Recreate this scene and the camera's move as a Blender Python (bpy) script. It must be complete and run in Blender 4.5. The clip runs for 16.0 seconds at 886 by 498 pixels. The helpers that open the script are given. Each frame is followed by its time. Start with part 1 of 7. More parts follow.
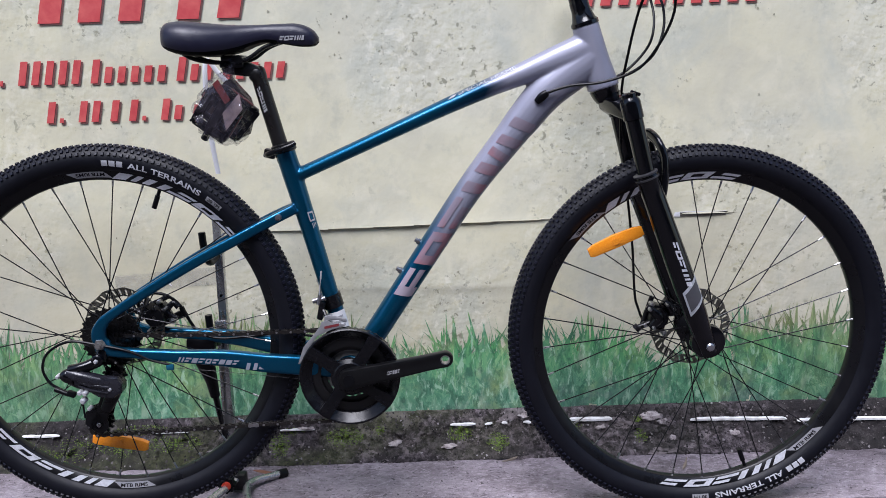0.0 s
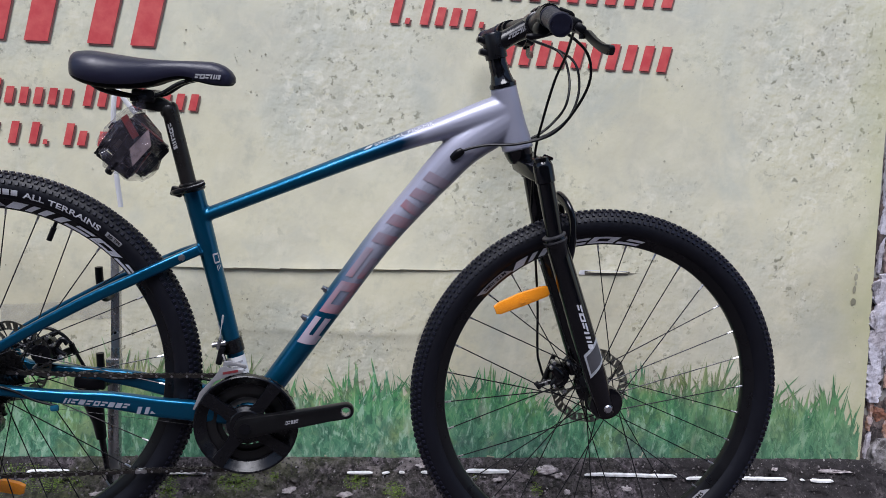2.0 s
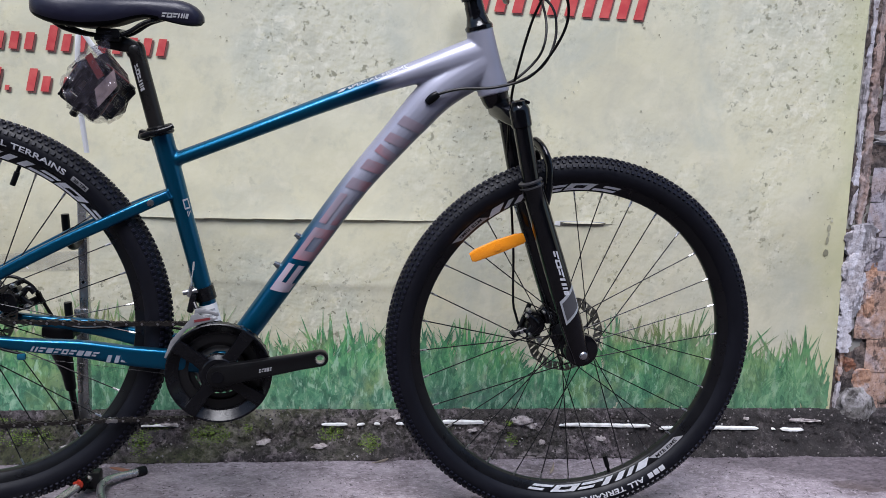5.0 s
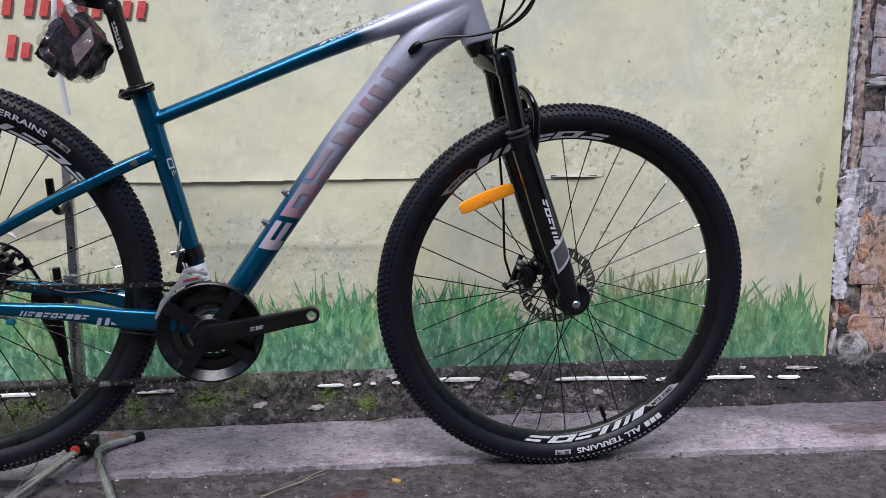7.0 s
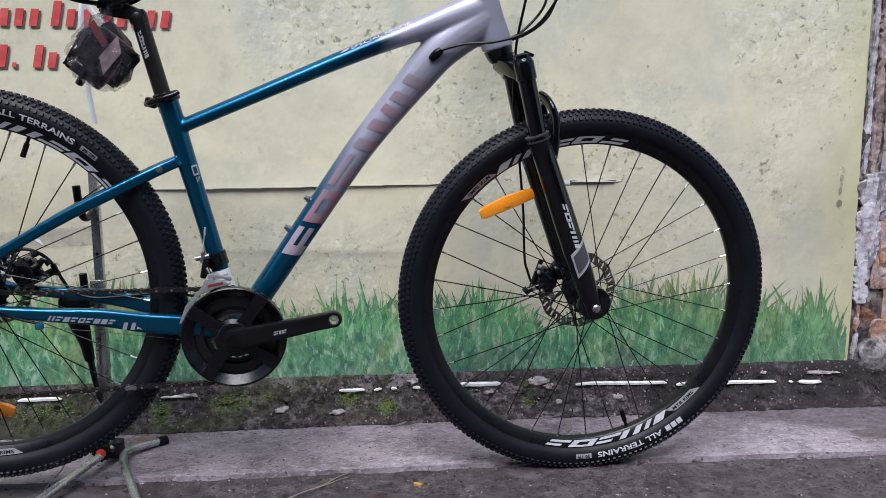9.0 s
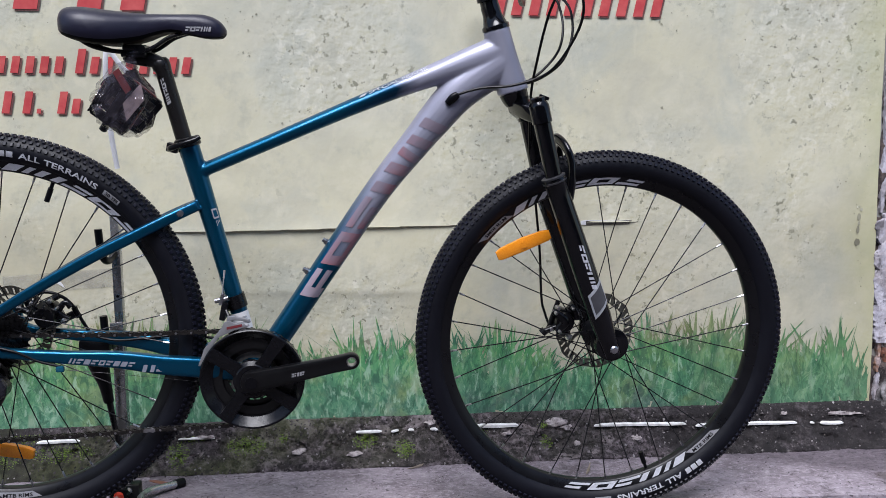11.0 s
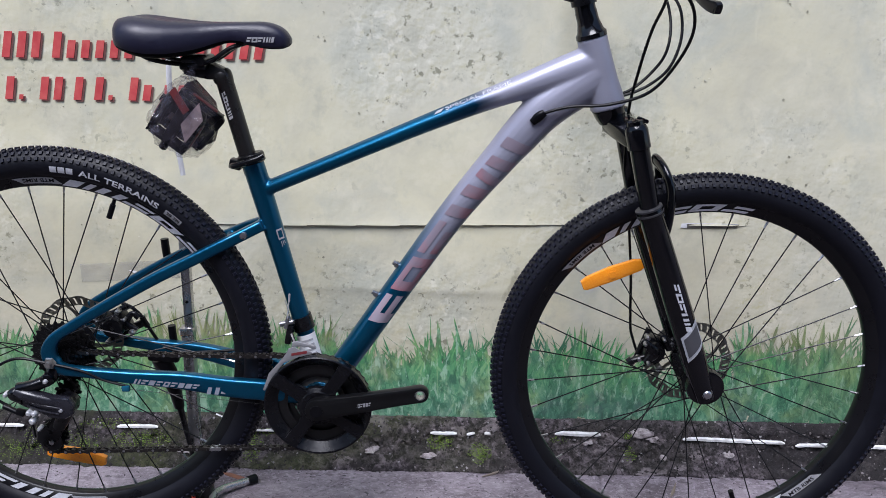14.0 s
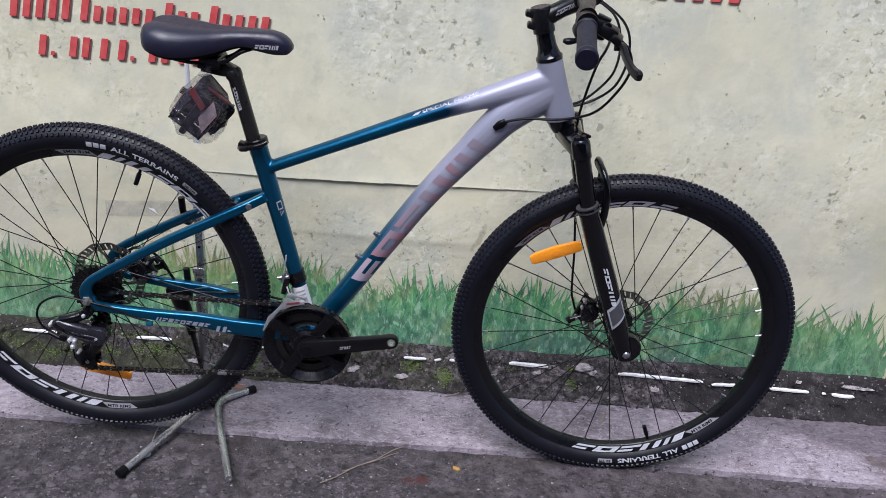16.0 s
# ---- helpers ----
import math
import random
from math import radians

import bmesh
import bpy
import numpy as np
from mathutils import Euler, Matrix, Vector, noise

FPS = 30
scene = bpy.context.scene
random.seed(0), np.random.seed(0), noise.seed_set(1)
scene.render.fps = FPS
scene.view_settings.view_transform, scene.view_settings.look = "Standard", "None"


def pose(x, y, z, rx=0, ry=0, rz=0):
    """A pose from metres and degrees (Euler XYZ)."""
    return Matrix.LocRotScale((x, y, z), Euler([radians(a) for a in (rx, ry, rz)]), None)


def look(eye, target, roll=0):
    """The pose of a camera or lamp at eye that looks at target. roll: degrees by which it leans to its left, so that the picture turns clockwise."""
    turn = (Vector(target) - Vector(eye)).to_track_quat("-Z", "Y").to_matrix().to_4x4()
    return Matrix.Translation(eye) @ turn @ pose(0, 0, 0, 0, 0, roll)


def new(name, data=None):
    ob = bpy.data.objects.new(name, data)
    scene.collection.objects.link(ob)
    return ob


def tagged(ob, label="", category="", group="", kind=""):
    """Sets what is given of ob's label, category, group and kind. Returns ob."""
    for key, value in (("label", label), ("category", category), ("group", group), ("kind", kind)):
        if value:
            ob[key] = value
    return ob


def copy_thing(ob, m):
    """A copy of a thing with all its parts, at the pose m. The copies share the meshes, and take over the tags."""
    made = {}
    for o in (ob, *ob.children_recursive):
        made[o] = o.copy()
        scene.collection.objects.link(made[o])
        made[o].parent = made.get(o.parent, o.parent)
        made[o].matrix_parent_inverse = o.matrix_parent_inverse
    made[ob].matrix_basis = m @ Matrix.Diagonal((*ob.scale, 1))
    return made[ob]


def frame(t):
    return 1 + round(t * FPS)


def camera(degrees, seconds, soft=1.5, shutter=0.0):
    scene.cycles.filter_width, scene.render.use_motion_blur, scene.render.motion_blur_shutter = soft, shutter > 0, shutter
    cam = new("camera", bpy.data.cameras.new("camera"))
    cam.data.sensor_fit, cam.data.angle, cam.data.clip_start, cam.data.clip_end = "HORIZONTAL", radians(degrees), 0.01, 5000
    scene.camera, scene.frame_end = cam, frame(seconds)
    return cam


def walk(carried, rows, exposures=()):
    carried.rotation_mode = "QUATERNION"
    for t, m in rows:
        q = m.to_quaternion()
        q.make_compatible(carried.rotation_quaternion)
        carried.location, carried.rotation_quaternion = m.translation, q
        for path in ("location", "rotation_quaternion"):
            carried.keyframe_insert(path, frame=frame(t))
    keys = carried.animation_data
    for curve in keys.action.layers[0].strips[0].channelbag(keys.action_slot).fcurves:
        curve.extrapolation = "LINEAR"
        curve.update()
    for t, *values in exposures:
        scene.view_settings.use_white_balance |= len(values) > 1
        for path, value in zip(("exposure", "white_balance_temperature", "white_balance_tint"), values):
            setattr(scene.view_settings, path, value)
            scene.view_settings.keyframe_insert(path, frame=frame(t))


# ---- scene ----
cam = camera(54.8, 16.0, soft=0.7)
PATH = [
    (0, (0.034, 0.199, 0.768), (0.019, 2.175, 0.462), -1.8),
    (0.2, (0.033, 0.2, 0.776), (0.0505, 2.175, 0.473), -1.4),
    (0.5, (0.038, 0.202, 0.785), (0.124, 2.178, 0.489), -0.5),
    (1, (0.042, 0.192, 0.801), (0.206, 2.166, 0.524), 0.8),
    (1.5, (0.04, 0.189, 0.804), (0.216, 2.165, 0.548), 1.7),
    (2, (0.031, 0.209, 0.807), (0.233, 2.185, 0.57), 2.3),
    (2.5, (0.025, 0.217, 0.812), (0.233, 2.192, 0.579), 2.6),
    (3, (0.014, 0.217, 0.815), (0.241, 2.191, 0.589), 2.7),
    (3.5, (0.021, 0.214, 0.811), (0.26, 2.186, 0.583), 2.6),
    (4, (0.03, 0.214, 0.803), (0.28, 2.183, 0.559), 2.5),
    (4.5, (0.034, 0.212, 0.788), (0.29, 2.177, 0.52), 2.5),
    (5, (0.032, 0.222, 0.769), (0.296, 2.18, 0.458), 2.5),
    (5.2, (0.032, 0.226, 0.758), (0.292, 2.181, 0.428), 2.3),
    (7.5, (0.053, 0.221, 0.727), (0.32, 2.168, 0.36), 0.5),
    (8, (0.047, 0.218, 0.728), (0.305, 2.167, 0.363), 0.4),
    (8.5, (0.042, 0.215, 0.725), (0.287, 2.168, 0.371), 0.2),
    (9, (0.041, 0.212, 0.725), (0.27, 2.168, 0.375), 0.3),
    (11.5, (0.032, 0.201, 0.733), (0.2, 2.18, 0.492), -0.4),
    (12, (0.015, 0.195, 0.724), (0.108, 2.179, 0.493), -0.2),
    (12.5, (0.005, 0.195, 0.721), (0.011, 2.18, 0.479), -0.1),
    (13, (-0.004, 0.202, 0.726), (-0.037, 2.185, 0.468), 0.1),
    (13.5, (0.015, 0.256, 0.746), (-0.03, 2.236, 0.469), 0.1),
    (13.7, (0.03, 0.304, 0.8), (0.002, 2.276, 0.454), 0.1),
    (14, (0.084, 0.364, 0.928), (0.042, 2.299, 0.424), 0.5),
    (14.2, (0.105, 0.377, 1.025), (0.064, 2.286, 0.422), 0.6),
    (14.5, (0.123, 0.371, 1.128), (0.086, 2.237, 0.409), 1.1),
    (15, (0.114, 0.284, 1.19), (0.087, 2.119, 0.395), 1.9),
    (15.5, (0.109, 0.192, 1.209), (0.078, 2.027, 0.415), 2.7),
    (16, (0.133, 0.171, 1.194), (0.106, 2.007, 0.402), 3.7),
]
walk(cam, [(t, look(eye, target, roll)) for t, eye, target, roll in PATH],
     [(0, 0.52, 6250, 15), (1, 0.41, 6400, 14), (2.5, 0.36, 6300, 13), (4, 0.35, 6280, 12), (5, 0.45, 6380, 12), (7.5, 0.46, 6500, 11), (9, 0.46, 6500, 11), (11.5, 0.41, 6350, 13), (13, 0.40, 6300, 14), (14, 0.47, 6250, 14), (15, 0.48, 6300, 14), (16, 0.50, 6300, 14)])

# ---- light: an overcast sky over a narrow alley ----
SUN_ELEVATION, SUN_TURN = 62.0, 200.0
world = bpy.data.worlds.new("overcast_sky")
scene.world = world
world.use_nodes = True
wn = world.node_tree.nodes
wl = world.node_tree.links
sky = wn.new("ShaderNodeTexSky")
sky.sky_type = "NISHITA"
sky.sun_disc = False
sky.sun_elevation = radians(SUN_ELEVATION)
sky.sun_rotation = radians(SUN_TURN)
sky.air_density, sky.dust_density, sky.ozone_density = 1.0, 1.0, 1.0
wn["Background"].inputs["Strength"].default_value = 0.11
wl.new(sky.outputs[0], wn["Background"].inputs["Color"])

sun_data = bpy.data.lights.new("sun", "SUN")
sun_data.energy, sun_data.angle, sun_data.color = 3.45, radians(36), (0.95, 0.955, 1.0)

sun = new("sun", sun_data)
# stands behind the camera, high and to its left
sun.matrix_world = look((-0.9, -0.95, 5.0), (0, 1.75, 0.3))

# ---- building tools ----
V = Vector


def finish(name, bm, mat, parent=None, label="", smooth=True, sharp=40):
    """Link a bmesh as one mesh object."""
    me = bpy.data.meshes.new(name)
    bmesh.ops.recalc_face_normals(bm, faces=bm.faces[:])
    bm.to_mesh(me)
    bm.free()
    me.materials.append(mat)
    if smooth:
        me.polygons.foreach_set("use_smooth", [True] * len(me.polygons))
        me.set_sharp_from_angle(angle=radians(sharp))
    ob = new(name, me)
    if parent:
        ob.parent = parent
    if label:
        tagged(ob, label)
    return ob


def part(name, bm, mat, parent, label="", smooth=True, sharp=40):
    return finish(name, bm, mat, parent, label, smooth, sharp)


def again(ob, m, parent=None):
    """Another piece on the same mesh."""
    o = new(ob.name.split(".")[0], ob.data)
    o.parent = parent or ob.parent
    o.matrix_basis = m
    if "label" in ob:
        tagged(o, ob["label"])
    return o


def raw(name, verts, faces, mat, parent=None, label="", smooth=True, sharp=40):
    me = bpy.data.meshes.new(name)
    me.from_pydata(verts, [], faces)
    me.materials.append(mat)
    if smooth:
        me.polygons.foreach_set("use_smooth", [True] * len(me.polygons))
        me.set_sharp_from_angle(angle=radians(sharp))
    ob = new(name, me)
    if parent:
        ob.parent = parent
    if label:
        tagged(ob, label)
    return ob


def spline(rows, steps=8):
    """Catmull-Rom through rows of any width."""
    p = [np.array(r, float) for r in rows]
    p = [2 * p[0] - p[1]] + p + [2 * p[-1] - p[-2]]
    out = []
    for i in range(1, len(p) - 2):
        for k in range(steps):
            t = k / steps
            a, b, c, d = p[i - 1], p[i], p[i + 1], p[i + 2]
            out.append(0.5 * (2 * b + (c - a) * t + (2 * a - 5 * b + 4 * c - d) * t * t + (3 * b - a - 3 * c + d) * t ** 3))
    out.append(p[-2])
    return out


def tube(bm, rows, sides=12, ref=(0, 1, 0), caps=True, square=1.0):
    """Sweep rows of x, y, z, r or x, y, z, r across, r along ref."""
    pts = [V(r[:3]) for r in rows]
    side = V(ref)
    rings = []
    for i, p in enumerate(pts):
        t = (pts[min(i + 1, len(pts) - 1)] - pts[max(i - 1, 0)]).normalized()
        side = side - t * side.dot(t)
        if side.length < 1e-4:
            side = t.orthogonal()
        side.normalize()
        up = t.cross(side)
        ra = rows[i][3]
        rb = rows[i][4] if len(rows[i]) > 4 else ra
        rings.append([bm.verts.new(p + up * (ra * math.copysign(abs(math.cos(a)) ** square, math.cos(a))) + side * (rb * math.copysign(abs(math.sin(a)) ** square, math.sin(a)))) for a in (2 * math.pi * k / sides for k in range(sides))])
    for a, b in zip(rings, rings[1:]):
        for k in range(sides):
            bm.faces.new((a[k], a[(k + 1) % sides], b[(k + 1) % sides], b[k]))
    if caps:
        bm.faces.new(rings[0])
        bm.faces.new(rings[-1][::-1])
    return rings


def lathe(bm, profile, n=32, centre=(0, 0, 0), closed=False, m=None):
    """Turn rows of radius and y about the y axis."""
    rings = []
    for r, y in profile:
        ring = []
        for k in range(n):
            a = 2 * math.pi * k / n
            p = V((r * math.cos(a), y, r * math.sin(a)))
            p = m @ p if m else p
            ring.append(bm.verts.new(p + V(centre)))
        rings.append(ring)
    pairs = list(zip(rings, rings[1:])) + ([(rings[-1], rings[0])] if closed else [])
    for a, b in pairs:
        for k in range(n):
            bm.faces.new((a[k], a[(k + 1) % n], b[(k + 1) % n], b[k]))
    if not closed:
        bm.faces.new(rings[0])
        bm.faces.new(rings[-1][::-1])
    return rings


def block(bm, size, m=None, bevel=0.0, segments=2):
    m = m or Matrix()
    out = bmesh.ops.create_cube(bm, size=1.0, matrix=m @ Matrix.Diagonal((*size, 1)))
    if bevel:
        edges = list({e for v in out["verts"] for e in v.link_edges})
        bmesh.ops.bevel(bm, geom=edges, offset=bevel, segments=segments, profile=0.5, affect="EDGES")


def rod(bm, a, b, r, sides=10, r2=None):
    tube(bm, [(*a, r), (*b, r2 or r)], sides, ref=(0.12, 0.9, 0.3))


def gear(bm, r, teeth, depth, thick, y, inner, centre=(0, 0, 0)):
    """A toothed ring about the y axis."""
    c = V(centre)
    outer = []
    for k in range(teeth):
        for f, rr in ((-0.30, r - depth), (-0.12, r), (0.12, r), (0.30, r - depth)):
            a = 2 * math.pi * (k + f) / teeth
            outer.append((a, rr))
    loops = []
    for yy in (y - thick / 2, y + thick / 2):
        loops.append([bm.verts.new(c + V((rr * math.cos(a), yy, rr * math.sin(a)))) for a, rr in outer])
        loops.append([bm.verts.new(c + V((inner * math.cos(a), yy, inner * math.sin(a)))) for a, rr in outer])
    n = len(outer)
    for k in range(n):
        j = (k + 1) % n
        o0, i0, o1, i1 = loops
        bm.faces.new((o0[k], o0[j], i0[j], i0[k]))
        bm.faces.new((o1[k], i1[k], i1[j], o1[j]))
        bm.faces.new((o0[k], o1[k], o1[j], o0[j]))
        bm.faces.new((i0[k], i0[j], i1[j], i1[k]))


def plate(outlines, thick, bevel=0.0):
    """A flat plate in the xz plane from closed outlines of (x, z); later ones are holes. Returns a bmesh about y = 0."""
    cu = bpy.data.curves.new("outline", "CURVE")
    cu.dimensions, cu.fill_mode = "2D", "BOTH"
    cu.extrude, cu.bevel_depth, cu.bevel_resolution, cu.offset = thick / 2 - bevel, bevel, 1, -bevel
    for line in outlines:
        s = cu.splines.new("POLY")
        s.points.add(len(line) - 1)
        for q, (x, z) in zip(s.points, line):
            q.co = (x, z, 0, 1)
        s.use_cyclic_u = True
    ob = new("outline", cu)
    dg = bpy.context.evaluated_depsgraph_get()
    me = bpy.data.meshes.new_from_object(ob.evaluated_get(dg))
    bpy.data.objects.remove(ob)
    bpy.data.curves.remove(cu)
    bm = bmesh.new()
    bm.from_mesh(me)
    bpy.data.meshes.remove(me)
    bmesh.ops.remove_doubles(bm, verts=bm.verts[:], dist=1e-6)
    bmesh.ops.transform(bm, matrix=Matrix.Rotation(radians(90), 4, "X"), verts=bm.verts[:])
    return bm


def add(bm, other, m=None):
    """Move another bmesh into bm."""
    me = bpy.data.meshes.new("joined")
    other.to_mesh(me)
    other.free()
    if m:
        me.transform(m)
    bm.from_mesh(me)
    bpy.data.meshes.remove(me)


def ring_line(cx, cz, r, n=24, start=0.0):
    return [(cx + r * math.cos(start + 2 * math.pi * k / n), cz + r * math.sin(start + 2 * math.pi * k / n)) for k in range(n)]


def letters(text, size, bold=0.0):
    """A flat mesh of words in the built-in font: vertices (x, y) and faces, and their width."""
    cu = bpy.data.curves.new("words", "FONT")
    cu.body, cu.size, cu.resolution_u, cu.offset = text, size, 3, bold
    ob = new("words", cu)
    dg = bpy.context.evaluated_depsgraph_get()
    me = bpy.data.meshes.new_from_object(ob.evaluated_get(dg))
    verts = [(v.co.x, v.co.y) for v in me.vertices]
    faces = [tuple(p.vertices) for p in me.polygons]
    bpy.data.objects.remove(ob)
    bpy.data.curves.remove(cu)
    bpy.data.meshes.remove(me)
    return verts, faces, max(v[0] for v in verts)

# ---- materials ----
class Nodes:
    """A short way to write node materials."""

    def __init__(self, name, rough=0.5, metal=0.0, colour=(0.5, 0.5, 0.5)):
        self.mat = bpy.data.materials.new(name)
        self.mat.use_nodes = True
        self.t = self.mat.node_tree
        self.b = self.t.nodes["Principled BSDF"]
        self.set("Roughness", rough)
        self.set("Metallic", metal)
        self.set("Base Color", (*colour, 1))
        self.xyz = self.t.nodes.new("ShaderNodeTexCoord").outputs["Object"]

    def set(self, key, value):
        if hasattr(value, "is_linked"):
            self.t.links.new(value, self.b.inputs[key])
        else:
            self.b.inputs[key].default_value = value

    def put(self, socket, value):
        if hasattr(value, "is_linked"):
            self.t.links.new(value, socket)
        else:
            socket.default_value = value

    def stretch(self, scale=(1, 1, 1), move=(0, 0, 0)):
        n = self.t.nodes.new("ShaderNodeMapping")
        n.inputs["Scale"].default_value, n.inputs["Location"].default_value = scale, move
        self.t.links.new(self.xyz, n.inputs[0])
        return n.outputs[0]

    def noise(self, scale, detail=4, rough=0.55, at=None, warp=0.0):
        n = self.t.nodes.new("ShaderNodeTexNoise")
        n.inputs["Scale"].default_value, n.inputs["Detail"].default_value, n.inputs["Roughness"].default_value = scale, detail, rough
        n.inputs["Distortion"].default_value = warp
        self.t.links.new(at or self.xyz, n.inputs["Vector"])
        return n.outputs["Fac"]

    def cells(self, scale, at=None, feature="F1"):
        n = self.t.nodes.new("ShaderNodeTexVoronoi")
        n.feature = feature
        n.inputs["Scale"].default_value = scale
        self.t.links.new(at or self.xyz, n.inputs["Vector"])
        return n.outputs["Distance"]

    def ramp(self, value, *stops):
        n = self.t.nodes.new("ShaderNodeValToRGB")
        e = n.color_ramp.elements
        while len(e) < len(stops):
            e.new(0.5)
        for s, (pos, col) in zip(e, stops):
            s.position = pos
            s.color = (col, col, col, 1) if isinstance(col, (int, float)) else (*col, 1)
        self.put(n.inputs[0], value)
        return n.outputs["Color"]

    def mix(self, fac, a, b, how="MIX"):
        n = self.t.nodes.new("ShaderNodeMix")
        n.data_type, n.blend_type = "RGBA", how
        for key, value in ((0, fac), (6, a), (7, b)):
            if isinstance(value, tuple):
                value = (*value, 1)
            self.put(n.inputs[key], value)
        return n.outputs[2]

    def math(self, how, a, b=0.0, clamp=False):
        n = self.t.nodes.new("ShaderNodeMath")
        n.operation, n.use_clamp = how, clamp
        self.put(n.inputs[0], a)
        self.put(n.inputs[1], b)
        return n.outputs[0]

    def axis(self, k, at=None):
        n = self.t.nodes.new("ShaderNodeSeparateXYZ")
        self.t.links.new(at or self.xyz, n.inputs[0])
        return n.outputs[k]

    def bump(self, height, strength=0.3, distance=0.002):
        n = self.t.nodes.new("ShaderNodeBump")
        n.inputs["Strength"].default_value, n.inputs["Distance"].default_value = strength, distance
        self.put(n.inputs["Height"], height)
        self.t.links.new(n.outputs[0], self.b.inputs["Normal"])

    def island(self):
        return self.t.nodes.new("ShaderNodeNewGeometry").outputs["Random Per Island"]

    def world(self):
        """Use places in the world instead of the object's own axes."""
        self.xyz = self.t.nodes.new("ShaderNodeNewGeometry").outputs["Position"]
        return self

    def each(self):
        return self.t.nodes.new("ShaderNodeObjectInfo").outputs["Random"]


def plain(name, colour, rough=0.5, metal=0.0, grain=40.0, amount=0.25, relief=0.15, coat=0.0, spec=0.5):
    """A surface of one colour with faint stains, uneven gloss and fine relief."""
    m = Nodes(name, rough, metal, colour)
    stain = m.noise(grain * 0.15, 3)
    fine = m.noise(grain, 5)
    both = m.math("MULTIPLY", stain, fine)
    dark = tuple(c * (1 - amount) for c in colour)
    m.set("Base Color", m.mix(m.ramp(both, (0.1, 0), (0.4, 1)), dark, colour))
    m.set("Roughness", m.ramp(fine, (0.25, max(rough - 0.08, 0.03)), (0.75, min(rough + 0.1, 1))))
    m.set("Coat Weight", coat)
    m.set("Coat Roughness", 0.08)
    m.set("Specular IOR Level", spec)
    if relief:
        m.bump(m.noise(grain * 12, 3), relief, 0.0006)
    return m.mat


black_plastic = plain("black_plastic", (0.0034, 0.0034, 0.0048), 0.34, grain=60, relief=0.06, spec=0.22)
black_metal = plain("black_anodised_metal", (0.0042, 0.0042, 0.0056), 0.28, 0.0, grain=50, relief=0.05, coat=0.06, spec=0.36)
gloss_black = plain("gloss_black_paint", (0.0032, 0.0032, 0.0045), 0.14, 0.0, grain=30, relief=0.02, coat=0.15, spec=0.42)
bar_black = plain("matt_bar_black", (0.026, 0.024, 0.023), 0.42, grain=90, amount=0.2, relief=0.08, spec=0.4)
cage_steel = plain("grey_plated_steel", (0.33, 0.33, 0.345), 0.38, 0.35, grain=150, amount=0.3)
# gloss black links lightened to grey: the sky's sheen is in the colour
mech_sheen = plain("dark_grey_alloy", (0.020, 0.020, 0.027), 0.26, 0.1, grain=60, amount=0.3, relief=0.03, coat=0.25, spec=0.5)
bright_steel = plain("bright_plated_steel", (0.74, 0.74, 0.76), 0.36, 0.55, grain=150, amount=0.3)
rim_black = plain("rim_black", (0.0045, 0.0045, 0.006), 0.3, 0.0, grain=40, relief=0.05, spec=0.35)
steel = plain("brushed_steel", (0.55, 0.55, 0.57), 0.3, 1.0, grain=120, amount=0.4)
dark_steel = plain("dark_steel", (0.36, 0.35, 0.34), 0.38, 0.75, grain=150, amount=0.5)
black_steel = plain("blackened_steel", (0.008, 0.008, 0.009), 0.35, 0.2, grain=150)
stand_steel = plain("scuffed_chrome_tube", (0.58, 0.57, 0.58), 0.26, 0.85, grain=30, amount=0.2, relief=0.0)
seal_grey = plain("seal_grey", (0.035, 0.034, 0.038), 0.4, grain=60)
# lighter, bluer copy of the tyre rubber: sky sheen put into the knobs
knob_rubber = plain("tread_rubber", (0.0066, 0.0072, 0.0165), 0.42, grain=80, amount=0.35, relief=0.2, spec=0.36)
post_black = plain("satin_post_black", (0.017, 0.0155, 0.0155), 0.30, 0.2, grain=60, amount=0.2, relief=0.05)
spoke_black = plain("spoke_black", (0.015, 0.015, 0.017), 0.35, 0.6, relief=0)
rubber = plain("tyre_rubber", (0.0044, 0.0048, 0.0092), 0.50, grain=80, amount=0.35, relief=0.25, spec=0.27)
grip_rubber = plain("grip_rubber", (0.009, 0.009, 0.022), 0.45, grain=150, relief=0.4, spec=0.28)
saddle_skin = plain("saddle_vinyl", (0.0105, 0.0100, 0.0260), 0.38, grain=130, amount=0.2, relief=0.3)
white_print = plain("white_print", (0.72, 0.73, 0.78), 0.36, 0.35, grain=200, amount=0.25, relief=0)
grey_print = plain("grey_print", (0.30, 0.30, 0.32), 0.4, grain=200, amount=0.25, relief=0)
dim_print = plain("dim_print", (0.42, 0.42, 0.44), 0.45, grain=200, amount=0.4, relief=0)
silver_print = plain("silver_print", (0.50, 0.52, 0.56), 0.35, 0.3, grain=200, amount=0.2, relief=0)
paper_white = plain("paper_sticker", (0.75, 0.75, 0.76), 0.6, grain=100, amount=0.1, relief=0.1)
white_nylon = plain("white_nylon", (0.86, 0.86, 0.88), 0.4, grain=60, amount=0.1)
red_plastic = plain("red_plastic", (0.62, 0.06, 0.03), 0.35, grain=50)
teal_metal = plain("teal_paint_small", (0.012, 0.13, 0.22), 0.25, 0.3, coat=0.5)
plain_wall = plain("plain_render", (0.30, 0.29, 0.27), 0.9, grain=8, amount=0.3, relief=0.3)

# amber reflector
m = Nodes("amber_reflector", 0.22, 0, (0.95, 0.30, 0.02))
prism = m.cells(420)
m.set("Base Color", m.mix(m.ramp(prism, (0.1, 0), (0.7, 1)), (0.98, 0.36, 0.02), (0.92, 0.29, 0.015)))
m.set("Coat Weight", 0.6)
m.bump(prism, 0.5, 0.001)
